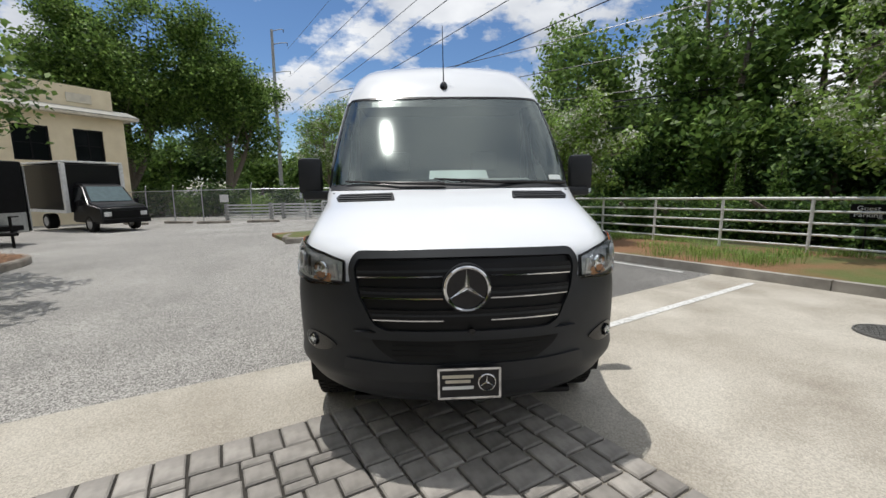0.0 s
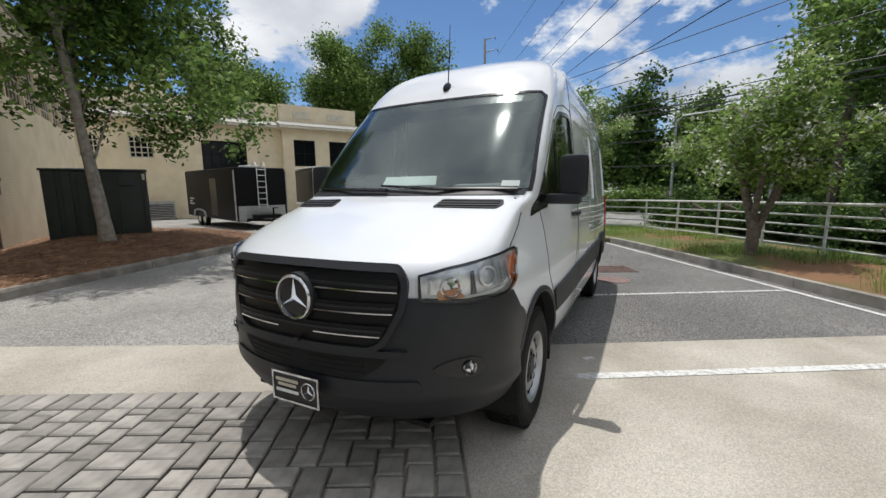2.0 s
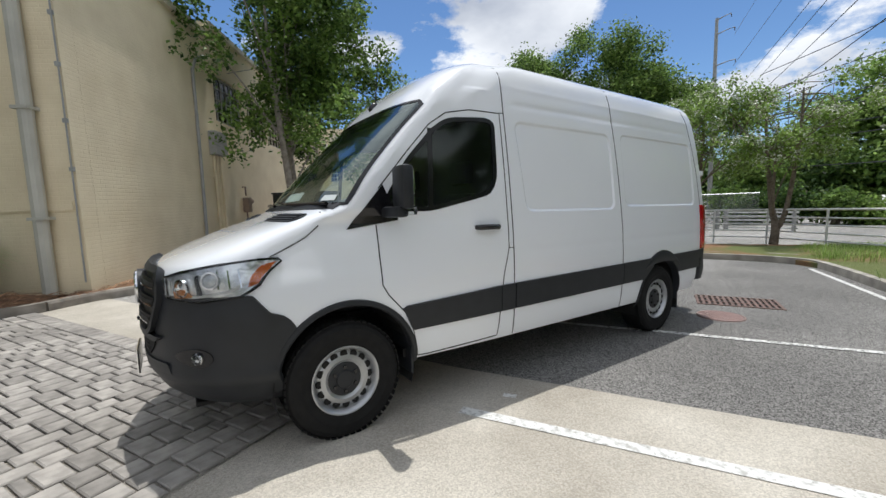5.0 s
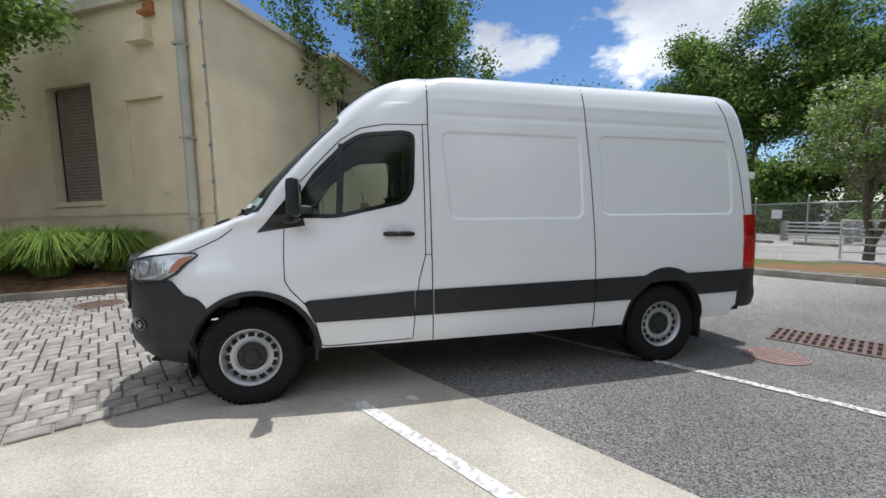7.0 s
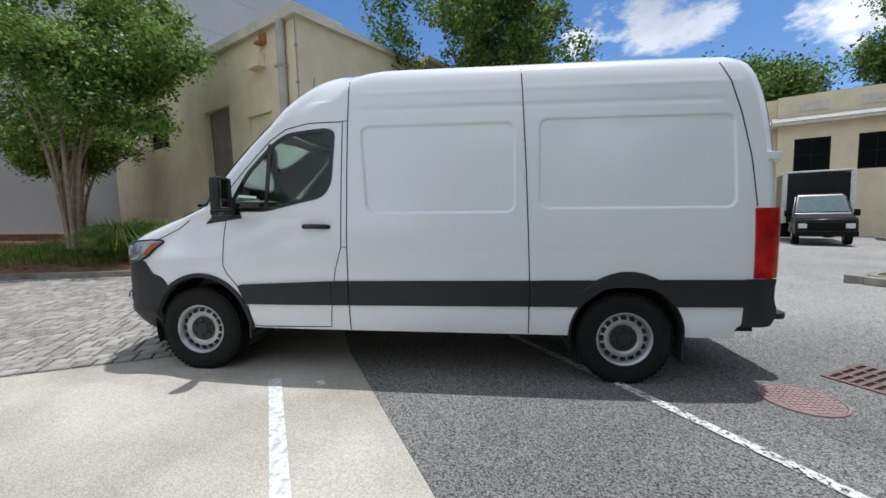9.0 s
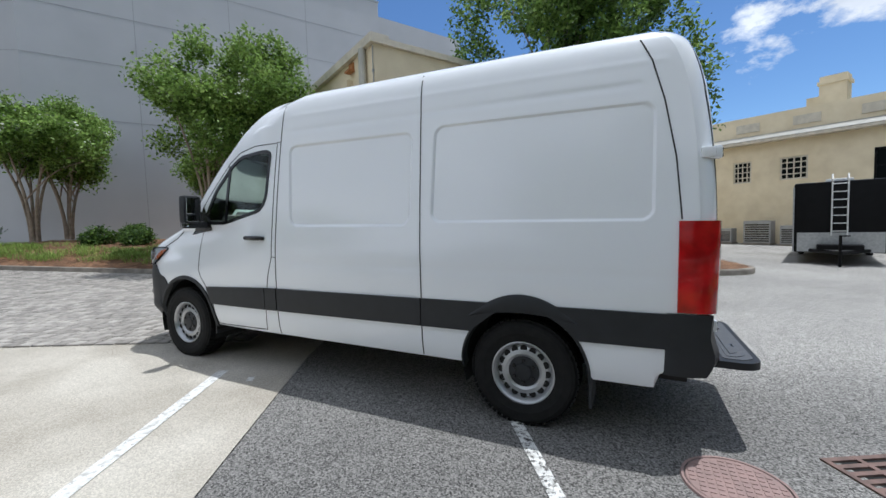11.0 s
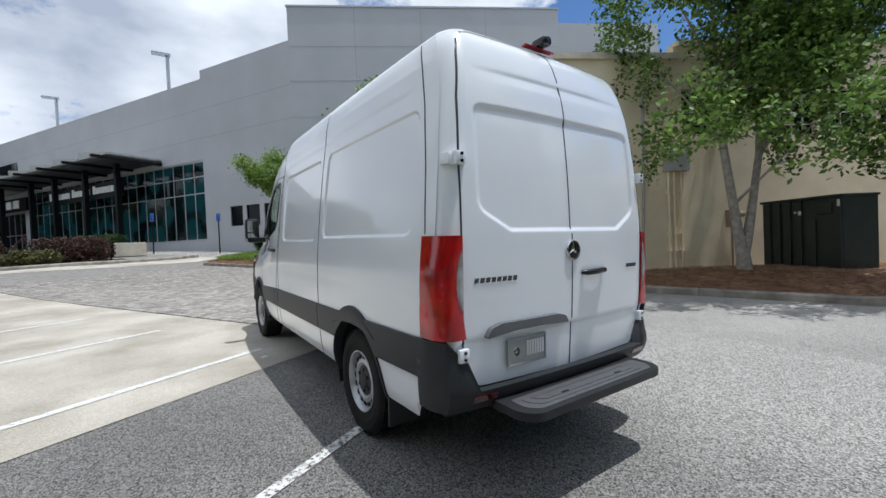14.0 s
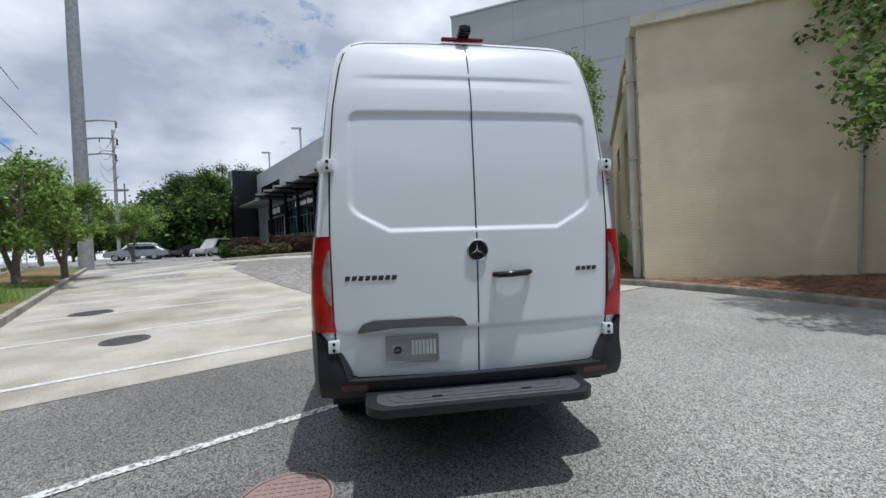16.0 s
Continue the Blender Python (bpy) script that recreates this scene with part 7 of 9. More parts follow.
def tree(name, x, y, z, seed, stems, blobs, clusters, per, leaf, label, mats, share=None, bark=None, limb_n=10, spread=0.16, group="", bloom=0.0):
    """A tree: stems of (points, radii), limbs that reach into the crown, twigs, and a crown of single leaves. Places are from its foot."""
    rng = np.random.default_rng(seed)
    root = thing(name, Matrix.Translation((x, y, z)), label, "tree", group)
    bark = bark or M_BARK
    for pts, rad in stems:
        bm = bmesh.new(); tube(bm, smooth_line(pts, 4), list(np.interp(np.linspace(0, 1, 4 * (len(pts) - 1) + 1), np.linspace(0, 1, len(rad)), rad)), 9)
        part("trunk", bm, bark, root, smooth=60)
    pts = in_blobs(rng, blobs, clusters)
    for k in range(limb_n):
        st = stems[k % len(stems)][0]
        f = rng.uniform(0.45, 1.0)
        i = min(len(st) - 2, int(f * (len(st) - 1)))
        a = Vector(st[i]).lerp(Vector(st[i + 1]), f * (len(st) - 1) - i)
        e = Vector(pts[rng.integers(len(pts))])
        mid = a.lerp(e, 0.5) + Vector((*rng.normal(0, 0.15, 2), 0.25))
        bm = bmesh.new(); r0 = stems[k % len(stems)][1][-1] * 0.8 + 0.015
        tube(bm, smooth_line([a, mid, e], 4), list(np.linspace(r0, 0.008, 9)), 6)
        for j in range(5):
            e2 = Vector(pts[rng.integers(len(pts))])
            q = a.lerp(e, rng.uniform(0.4, 0.9))
            if (e2 - q).length < 2.2:
                tube(bm, [q, q.lerp(e2, 0.5) + Vector((0, 0, 0.08)), e2], [0.014, 0.009, 0.004], 4)
        part("limb", bm, bark, root)
    cr = new("crown", leaf_mesh(name + "_leaves", pts, spread, per, leaf, rng, mats, share=share))
    cr.parent = root
    if bloom:
        top = pts[rng.random(len(pts)) < bloom] + np.array([0, 0, spread])
        fl = new("blossom", leaf_mesh(name + "_blossom", top, spread * 0.55, 16, leaf * 0.75, rng, [M_BLOSSOM]))
        tagged(fl, "clusters of white blossom")
        fl.parent = root
    return root


rngp = np.random.default_rng(5)
# broad tree on the mulch island
TZ = ground(-9.6, 2.5) + 0.4
bl = crown_blobs(rngp, (-1.25, 1.0, 6.9), (2.4, 2.4, 4.2), 36, 0.85) + crown_blobs(rngp, (0.25, 0.25, 7.2), (2.4, 2.4, 4.2), 36, 0.85)
bl += [(2.2, 1.8, 3.0, 0.8, 0.8, 0.9), (-1.2, 2.4, 3.0, 0.9, 0.9, 0.8), (3.0, 0.2, 3.4, 0.9, 0.8, 0.8), (1.0, -1.5, 3.4, 0.7, 0.7, 0.8), (-1.6, 0.8, 3.3, 0.8, 0.8, 0.8), (1.2, 2.4, 3.9, 0.8, 0.8, 0.8)]
bl += [(-0.6, 3.1, 3.9, 0.7, 0.8, 0.7), (0.1, 3.2, 4.9, 0.8, 0.8, 0.8), (-0.4, 3.0, 6.0, 0.9, 0.8, 0.9), (0.2, -2.9, 6.6, 0.8, 0.8, 0.8), (-0.3, -3.2, 7.6, 0.8, 0.8, 0.8), (0.3, -2.8, 8.6, 0.9, 0.9, 0.9), (-0.5, 3.6, 4.4, 0.5, 0.6, 0.5), (0.4, -2.3, 5.4, 0.7, 0.7, 0.7)]
tree("shade_tree", -9.6, 2.5, TZ - 0.1, 11,
     [([(0, 0, 0), (0.02, -0.02, 0.5), (0.04, -0.09, 1.0), (0.09, -0.2, 2.0), (0.17, -0.37, 3.7), (0.1, -0.5, 5.4), (0.0, -0.5, 7.2)], [0.20, 0.15, 0.115, 0.10, 0.085, 0.06, 0.03]),
      ([(0.0, 0.0, 0.55), (-0.14, 0.04, 1.0), (-0.45, 0.08, 2.0), (-0.97, 0.13, 3.7), (-1.25, 0.25, 5.4), (-1.3, 0.35, 7.2)], [0.12, 0.11, 0.09, 0.075, 0.05, 0.03])],
     bl, 1750, 27, 0.115, "tall forked shade tree with dense green leaves on a mulch island", [M_LEAF, M_LEAFBRIGHT, M_LEAFDARK], [0.72, 0.14, 0.14], bark=M_BARKGREY, limb_n=26, spread=0.14)

# young flowering trees on the verge and round the lot
for i, (x, y, h, seed, w) in enumerate(((3.55, 7.9, 3.95, 21, 1.8), (-4.0, 14.9, 6.0, 22, 2.5), (-1.4, 15.0, 6.2, 23, 2.4), (8.2, 3.5, 5.6, 24, 2.1), (12.0, -7.6, 4.6, 25, 1.9), (13.1, -11.2, 4.2, 26, 1.8), (18.0, -24.7, 4.9, 27, 2.8), (22.5, -23.0, 5.0, 28, 2.4))):
    rg = np.random.default_rng(seed)
    zc = h * 0.62
    bl = crown_blobs(rg, (0.1, 0, zc), (w, w, h * 0.34), 40, 0.42)
    st = [([(0, 0, 0), (0.02, 0.0, 0.6), (-0.15, 0.1, 1.3), (-0.4, 0.2, h * 0.55), (-0.5, 0.2, h * 0.8)], [0.13, 0.11, 0.08, 0.05, 0.02]),
          ([(0.02, 0, 0.4), (0.25, 0.05, 1.1), (0.5, -0.1, h * 0.5), (0.55, -0.2, h * 0.75)], [0.09, 0.07, 0.05, 0.02]),
          ([(0, 0, 0.7), (0.0, -0.3, 1.5), (0.1, -0.5, h * 0.6)], [0.06, 0.05, 0.02])]
    far = y < -5
    tree("flowering_tree", x, y, ground(x, y) + 0.12, seed, st, bl, 620, 17, 0.085 if not far else 0.11, "young multi-stemmed tree with bright leaves and white blossom",
         [M_LEAFBRIGHT, M_LEAF], [0.8, 0.2], limb_n=14, bloom=0.42 if not far else 0.0, spread=0.13, group="young trees round the lot")

# crape myrtles in the bed by the tall wall
for x, y, h, w, seed in ((-5.2, -8.1, 7.1, 2.5, 31), (-3.4, -15.4, 5.35, 2.5, 32), (-4.6, -15.9, 5.2, 1.7, 33), (-8.2, -11.2, 4.6, 1.8, 34)):
    rg = np.random.default_rng(seed)
    big = seed == 31
    bl = crown_blobs(rg, (-0.4, 0.7, 4.6) if big else (0, 0, h * 0.70), (w, w, 2.1 if big else h * 0.27), 60 if big else 46, 0.62 if big else 0.55)
    st = []
    for k in range(5):
        a = k * 1.257 + seed
        st.append(([(0.1 * math.cos(a), 0.1 * math.sin(a), 0), (0.14 * math.cos(a), 0.14 * math.sin(a), 0.8), (0.35 * math.cos(a), 0.35 * math.sin(a), h * 0.36), (0.8 * math.cos(a), 0.8 * math.sin(a), h * 0.6)], [0.065, 0.055, 0.045, 0.02]))
    tree("crape_myrtle", x, y, ground(x, y) + 0.55, seed, st, bl, 3000 if big else 2200, 18, 0.10, "crape myrtle with several smooth trunks and white flower heads", [M_LEAFBRIGHT, M_LEAF], [0.7, 0.3], bark=M_BARKPALE, bloom=0.045, limb_n=12, spread=0.14, group="crape myrtles in the bed")

# large oaks behind the wing
for x, y, h, w, seed in ((-27.0, 36.0, 20.0, 6.8, 41), (-20.0, 40.0, 19.0, 6.0, 42), (-36.0, 27.0, 16.0, 6.0, 43)):
    rg = np.random.default_rng(seed)
    bl = crown_blobs(rg, (0, 0, h * 0.62), (w, w, h * 0.38), 60, 1.6)
    st = [([(0, 0, 0), (0.1, 0, 3), (0.2, 0.2, 7), (0, 0.3, h * 0.8)], [0.5, 0.4, 0.3, 0.08]), ([(0.1, 0, 2.5), (1.4, 0.5, 5.5), (2.5, 0.6, 9)], [0.3, 0.22, 0.08])]
    tree("oak_tree", x, y, ground(x, y) - 0.3, seed, st, bl, 2200, 30, 0.25, "tall mature oak with a dense dark green crown", [M_LEAFBRIGHT, M_LEAF, M_LEAFDARK], [0.3, 0.5, 0.2], limb_n=16, spread=0.5, group="oaks behind the office wing")


for x, y, h, w, seed in ((27.0, -57.8, 13.6, 4.0, 44), (31.0, -59.5, 10.5, 3.8, 45), (25.5, -74.0, 19.0, 5.2, 46)):
    rg = np.random.default_rng(seed)
    bl = crown_blobs(rg, (0, 0, h * 0.56), (w, w, h * 0.42), 60, 1.3)
    st = [([(0, 0, 0), (0.1, 0, 3), (0.2, 0.2, 7), (0, 0.3, h * 0.8)], [0.5, 0.4, 0.3, 0.08])]
    tree("oak_tree", x, y, ground(x, y) - 0.3, seed, st, bl, 1500, 26, 0.27, "large dark green oak at the end of the lane", [M_LEAF, M_LEAFDARK], [0.25, 0.75], limb_n=10, spread=0.5, group="oaks at the end of the lane")

# woods beyond the fence
def woods(name, rows, seed, label, size=0.5, tones=(0.4, 0.4, 0.2)):
    rng = np.random.default_rng(seed)
    cs = []
    bm = bmesh.new()
    for x, y, h, w in rows:
        z0 = ground(x, y) - 0.5
        tube(bm, [(x, y, z0), (x + 0.2, y, z0 + h * 0.5), (x + rng.normal(0, 0.5), y, z0 + h * 0.9)], [0.28, 0.2, 0.05], 6)
        bl = crown_blobs(rng, (x, y, z0 + h * 0.58), (w, w, h * 0.42), 26, w * 0.27)
        cs.append(in_blobs(rng, bl, 260))
    me = leaf_mesh(name, np.concatenate(cs), size * 1.5, 18, size, rng, [M_LEAFDARK, M_LEAF, M_LEAFBRIGHT], share=[0.3, 0.5, 0.2])
    kinds = rng.choice(3, len(rows), p=tones)
    lots = np.array([[0.75, 0.25, 0.0], [0.15, 0.75, 0.10], [0.0, 0.45, 0.55]])[np.repeat(kinds, 260 * 18)]
    me.polygons.foreach_set("material_index", (rng.random(len(lots))[:, None] > np.cumsum(lots, 1)).sum(1).clip(0, 2).astype(np.int32))
    root = tagged(new(name, me), label, "woods", kind="stuff")
    t = part("trunks", bm, M_BARK, root)
    return root


rows = []
rg = np.random.default_rng(77)
for k in range(34):
    b = -14 + k * 2.1
    a = 23 + rg.uniform(-4, 7) + max(0, b - 12) * 0.55
    x, y = uv(a, b)
    rows.append((x, y, rg.uniform(10.5, 15) * (1.25 if k % 4 == 0 else 1), rg.uniform(3.2, 4.6)))
woods("woods", rows, 78, "dense dark woods of tall broadleaf trees beyond the road", 0.29)
rows = []
for k in range(40):
    b = -16 + k * 1.7
    x, y = uv(18.8 + rg.uniform(-2.0, 3) + max(0, b - 10) * 0.75, b)
    rows.append((x, y, rg.uniform(2.2, 5), rg.uniform(1.6, 2.6)))
for k in range(14):
    rows.append((-22 + 2.0 * k + rg.uniform(-0.6, 0.6), 32.5 + rg.uniform(-1.5, 2.5), rg.uniform(1.8, 3.4), rg.uniform(1.2, 2.0)))
woods("thicket", rows, 79, "dark undergrowth at the edge of the woods", 0.2, (0.6, 0.3, 0.1))
rows = []
for k in range(24):
    x, y = uv(11.6 + rg.uniform(-0.5, 0.8), -4 + 0.85 * k)
    rows.append((x, y, rg.uniform(1.5, 1.8), rg.uniform(0.8, 1.1)))
woods("undergrowth", rows, 81, "low dark shrubs behind the rail fence", 0.1, (0.7, 0.25, 0.05))
rows = []
for k in range(26):
    a = -50 + k * 4.2
    rows.append((a, 62 + rg.uniform(-4, 6), rg.uniform(7, 12) if a < -14 else rg.uniform(13, 18), rg.uniform(3.5, 5)))
    if a > -16:
        rows.append((a + 2, 60 + rg.uniform(-4, 3), rg.uniform(6, 10), rg.uniform(3.5, 4.5)))
for k in range(26):
    rows.append((30 + rg.uniform(-6, 20) + k * 0.6, -46 - k * 2.4, rg.uniform(8, 13), rg.uniform(3.5, 5)))
for x, y, h in ((24, -72, 15), (20, -80, 13), (28, -66, 14)):
    rows.append((x, y, h, 5))
woods("far_trees", rows, 80, "line of distant green trees", 0.5)

# ---- things round the lot ----
F2V, N2V = Vector((-0.873, 0.488, 0)), Vector((0.488, 0.873, 0))
CYV = Vector((*CY, 0))


def ln(l, n):
    p = CYV + F2V * l + N2V * n
    return p.x, p.y


# green utility cabinet
cx, cy = ln(7.58, 1.97)
zc = ground(cx, cy) + 0.40
cab = thing("utility_cabinet", Matrix.Translation((cx, cy, zc)) @ Matrix.Rotation(math.atan2(F2V.y, F2V.x), 4, "Z"), "dark green steel utility cabinet with ribbed doors on the mulch", "utility cabinet")
bm = bmesh.new(); box(bm, -0.44, -1.03, 0.04, 0.46, 1.05, 1.74, 0.015); part("body", bm, M_GREENCAB, cab)
bm = bmesh.new(); box(bm, -0.50, -1.06, 1.742, 0.49, 1.08, 1.80, 0.015); part("lid", bm, M_GREENCAB, cab)
bm = bmesh.new(); box(bm, -0.47, -1.06, -0.3, 0.49, 1.08, 0.038); part("plinth", bm, M_KERB, cab)
for k in range(4):
    bm = bmesh.new(); box(bm, -0.485, 0.98 - 0.29 * k - 0.19, 0.06, -0.442, 0.98 - 0.29 * k, 1.73, 0.015); part("door_rib", bm, M_GREENCAB, cab)
bm = bmesh.new(); box(bm, -0.478, -0.42, 0.06, -0.442, -0.18, 1.24, 0.012); part("door_rib", bm, M_GREENCAB, cab)
bm = bmesh.new(); box(bm, -0.475, -0.80, 1.36, -0.442, -0.42, 1.62, 0.02); part("vent_hood", bm, M_GREENCAB, cab)
bm = bmesh.new(); box(bm, -0.50, -1.02, 0.06, -0.442, -0.94, 1.735, 0.01); part("door_post", bm, M_GREENCAB, cab)
for y, z, w, h in ((-0.05, 1.42, 0.09, 0.10), (0.07, 1.44, 0.07, 0.04)):
    bm = bmesh.new(); box(bm, -0.489, y - w / 2, z - h / 2, -0.4855, y + w / 2, z + h / 2); part("warning_label", bm, M_TRIMCREAM, cab)
bm = bmesh.new(); box(bm, -0.505, -1.01, 1.52, -0.5015, -0.95, 1.68); part("warning_label", bm, M_TRIMCREAM, cab)

# white rail fence
def rail_fence(pts, step=1.51):
    root = thing("rail_fence", Matrix(), "white painted steel fence with five rails along the verge", "fence")
    line_ = [Vector((x, y, 0)) for x, y in pts]
    posts = []
    for a, b in zip(line_, line_[1:]):
        n = max(1, round((b - a).length / step))
        posts += [a.lerp(b, k / n) for k in range(n)]
    posts.append(line_[-1])
    for p in posts:
        z = ground(p.x, p.y) + 0.1
        bm = bmesh.new(); tube(bm, [(p.x, p.y, z), (p.x, p.y, z + 1.12)], 0.03, 8); part("post", bm, M_WHITERAIL, root)
    for a, b in zip(posts, posts[1:]):
        for k, h in enumerate((0.22, 0.44, 0.66, 0.88, 1.12)):
            bm = bmesh.new(); tube(bm, [(a.x, a.y, ground(a.x, a.y) + 0.1 + h), (b.x, b.y, ground(b.x, b.y) + 0.1 + h)], 0.030 if k == 4 else 0.022, 8, cap=False); part("rail", bm, M_WHITERAIL, root, smooth=60)
    return root


rail_fence([uv(8.3, -25.305), uv(8.3, 7.915), uv(8.0, 11.0), uv(6.0, 14.2), uv(3.2, 15.0)])

# chain-link fence at the back of the yard
M_LINK = bpy.data.materials.new("chain_link")
M_LINK.use_nodes = True
nt = M_LINK.node_tree
b_ = nt.nodes["Principled BSDF"]; b_.inputs["Base Color"].default_value = (0.35, 0.36, 0.36, 1); b_.inputs["Metallic"].default_value = 0.4
b_.inputs["Alpha"].default_value = 0.22
fen = thing("chain_link_fence", Matrix(), "galvanised chain-link fence with a gate at the back of the yard", "fence")
FP = [(-27, 27.5), (-20.5, 25.4), (-14.0, 23.2), (-10.5, 22.0), (-7.5, 22.6), (-4.5, 23.2)]
for (x0, y0), (x1, y1) in zip(FP, FP[1:]):
    n = max(1, round(math.hypot(x1 - x0, y1 - y0) / 2.6))
    for k in range(n):
        a, b = (x0 + (x1 - x0) * k / n, y0 + (y1 - y0) * k / n), (x0 + (x1 - x0) * (k + 1) / n, y0 + (y1 - y0) * (k + 1) / n)
        za, zb = ground(*a), ground(*b)
        bm = bmesh.new(); tube(bm, [(*a, za), (*a, za + 2.0), (a[0] + 0.15, a[1] - 0.15, za + 2.3)], 0.035, 6); part("post", bm, M_GALV, fen)
        bm = bmesh.new(); tube(bm, [(*a, za + 1.95), (*b, zb + 1.95)], 0.022, 6); part("top_rail", bm, M_GALV, fen)
        bm = bmesh.new(); vs = [bm.verts.new(p) for p in ((*a, za + 0.05), (*b, zb + 0.05), (*b, zb + 1.95), (*a, za + 1.95))]; bm.faces.new(vs); part("mesh_panel", bm, M_LINK, fen)
bm = bmesh.new(); box(bm, -12.6, 22.55, 0.55, -12.1, 22.6, 1.0); part("notice", bm, M_WHITERAIL, fen)
# barriers stacked behind it and wheel stops in front
for i, (x, y, l, a) in enumerate(((-11.5, 24.0, 3.0, 8), (-8.2, 24.6, 3.0, -4), (-5.0, 24.8, 3.2, 6), (-9.5, 26.0, 3.0, 2))):
    br = thing("barrier_stack", Matrix.Translation((x, y, ground(x, y))) @ Matrix.Rotation(radians(a), 4, "Z"), "stack of white steel barrier panels", "barrier stack", "barriers behind the fence")
    for k in range(5):
        bm = bmesh.new(); box(bm, -l / 2, -0.03 + 0.02 * k, 0.12 + 0.2 * k, l / 2, 0.03 + 0.02 * k, 0.2 + 0.2 * k, 0.01); part("bar", bm, M_WHITERAIL, br)
    for s in (-0.9, 0.9):
        bm = bmesh.new(); box(bm, s * l / 2 - 0.05, -0.25, 0.0, s * l / 2 + 0.05, 0.25, 1.05); part("foot", bm, M_GREYPAINT, br)
for i, (x, y, a) in enumerate(((-12.4, 21.2, 5), (-9.6, 21.3, 3), (-14.8, 21.9, -12), (-17.0, 21.5, -20))):
    ws = thing("wheel_stop", Matrix.Translation((x, y, ground(x, y))) @ Matrix.Rotation(radians(a), 4, "Z"), "grey concrete wheel stop on the asphalt", "wheel stop", "wheel stops")
    bm = bmesh.new(); box(bm, -0.9, -0.09, -0.02, 0.9, 0.09, 0.13, 0.03); part("block", bm, M_KERB, ws)
# small kerbed island in the yard
YARD = [(-4.75, 10.45), (-3.9, 10.05), (-2.4, 10.8), (-1.2, 11.7), (0.5, 12.2), (-0.9, 13.4), (-3.0, 13.4), (-4.7, 12.1)]
kerb("kerb_yard", YARD, closed=True)
mound("ground_yard_island", [(p.x, p.y) for p in smooth_line(YARD, 4, True)], 0.22, M_GRASSGROUND, "grassy kerbed island in the yard", 0.8, "verge")


def tyre_pair(root, x, y, z, r, w, rim=M_RIM):
    bm = bmesh.new(); lathe(bm, [(r * 0.6, -w / 2), (r * 0.95, -w / 2), (r, -w / 3), (r, w / 3), (r * 0.95, w / 2), (r * 0.6, w / 2)], 24, "y", (x, y, z)); t = part("wheel", bm, M_TYRE, root, smooth=40)
    for s in (-1, 1):
        bm = bmesh.new(); lathe(bm, [(r * 0.6, s * w / 2), (r * 0.5, s * w * 0.42), (r * 0.2, s * w * 0.5), (0.0005, s * w * 0.5)], 20, "y", (x, y, z)); part("rim", bm, rim, t, smooth=40)


# black enclosed trailer
fx, fy = ln(13.2, 7.06)
fwd = F2V * -0.98 + N2V * 0.204
trz = ground(*ln(16, 6.4))
tr = thing("enclosed_trailer", Matrix.Translation((fx, fy, trz)) @ Matrix.Rotation(math.atan2(fwd.y, fwd.x), 4, "Z"), "black enclosed cargo trailer with a ladder on its nose", "trailer")
bm = bmesh.new(); box(bm, -7.2, -1.15, 0.42, 0.0, 1.15, 2.80, 0.09); part("body", bm, M_BLACKMETAL, tr, smooth=40)
bm = bmesh.new(); box(bm, 0.002, -1.05, 0.45, 0.02, 1.05, 1.10); part("stone_guard", bm, M_GALV, tr, "bare metal stone guard")
for s in (-1, 1):
    bm = bmesh.new(); box(bm, -0.06, s * 1.152 - 0.02, 0.45, 0.03, s * 1.152 + 0.02, 2.66, 0.008); part("corner_trim", bm, M_GALV, tr)
for s in (-1, 1):
    for x in (-4.55, -5.35):
        tyre_pair(tr, x, s * 1.02, 0.33, 0.33, 0.2, M_WHITERAIL)
    bm = bmesh.new()
    P = [(-5.9, 0.45), (-5.75, 0.72), (-5.35, 0.80), (-4.55, 0.80), (-4.15, 0.72), (-4.0, 0.45)]
    tube(bm, [(x, s * 1.19, z) for x, z in P], 0.05, 6); part("mudguard", bm, M_GALV, tr)
bm = bmesh.new(); tube(bm, [(0.0, -0.7, 0.5), (1.3, 0.0, 0.5)], 0.06, 6); tube(bm, [(0.0, 0.7, 0.5), (1.3, 0.0, 0.5)], 0.06, 6); part("tongue", bm, M_BLACKMETAL, tr)
bm = bmesh.new(); box(bm, 0.15, -0.55, 0.56, 0.7, 0.55, 0.72, 0.02); part("tongue_box", bm, M_BLACKMETAL, tr)
bm = bmesh.new(); tube(bm, [(1.1, 0.0, 0.0), (1.1, 0.0, 1.05)], 0.04, 8); box(bm, 0.95, -0.15, -0.01, 1.25, 0.15, 0.05); tube(bm, [(1.1, 0.0, 1.03), (1.1, 0.22, 1.03)], 0.02, 6); part("jack", bm, M_BLACKMETAL, tr)
bm = bmesh.new()
for s in (-0.19, 0.19):
    tube(bm, [(0.08, s, 1.0), (0.08, s, 2.87), (-0.1, s, 3.03), (-0.35, s, 2.97), (-0.4, s, 2.80)], 0.022, 6)
for k in range(7):
    tube(bm, [(0.08, -0.19, 1.15 + 0.26 * k), (0.08, 0.19, 1.15 + 0.26 * k)], 0.018, 6)
part("ladder", bm, M_WHITERAIL, tr, "white tubular ladder")
bm = bmesh.new(); box(bm, -1.6, -0.35, 2.802, -0.8, 0.35, 2.93, 0.05); part("roof_unit", bm, M_WHITERAIL, tr)
bm = bmesh.new(); box(bm, -3.2, -1.158, 0.6, -2.3, -1.152, 2.35); part("side_door", bm, M_BLACKPAINT, tr)
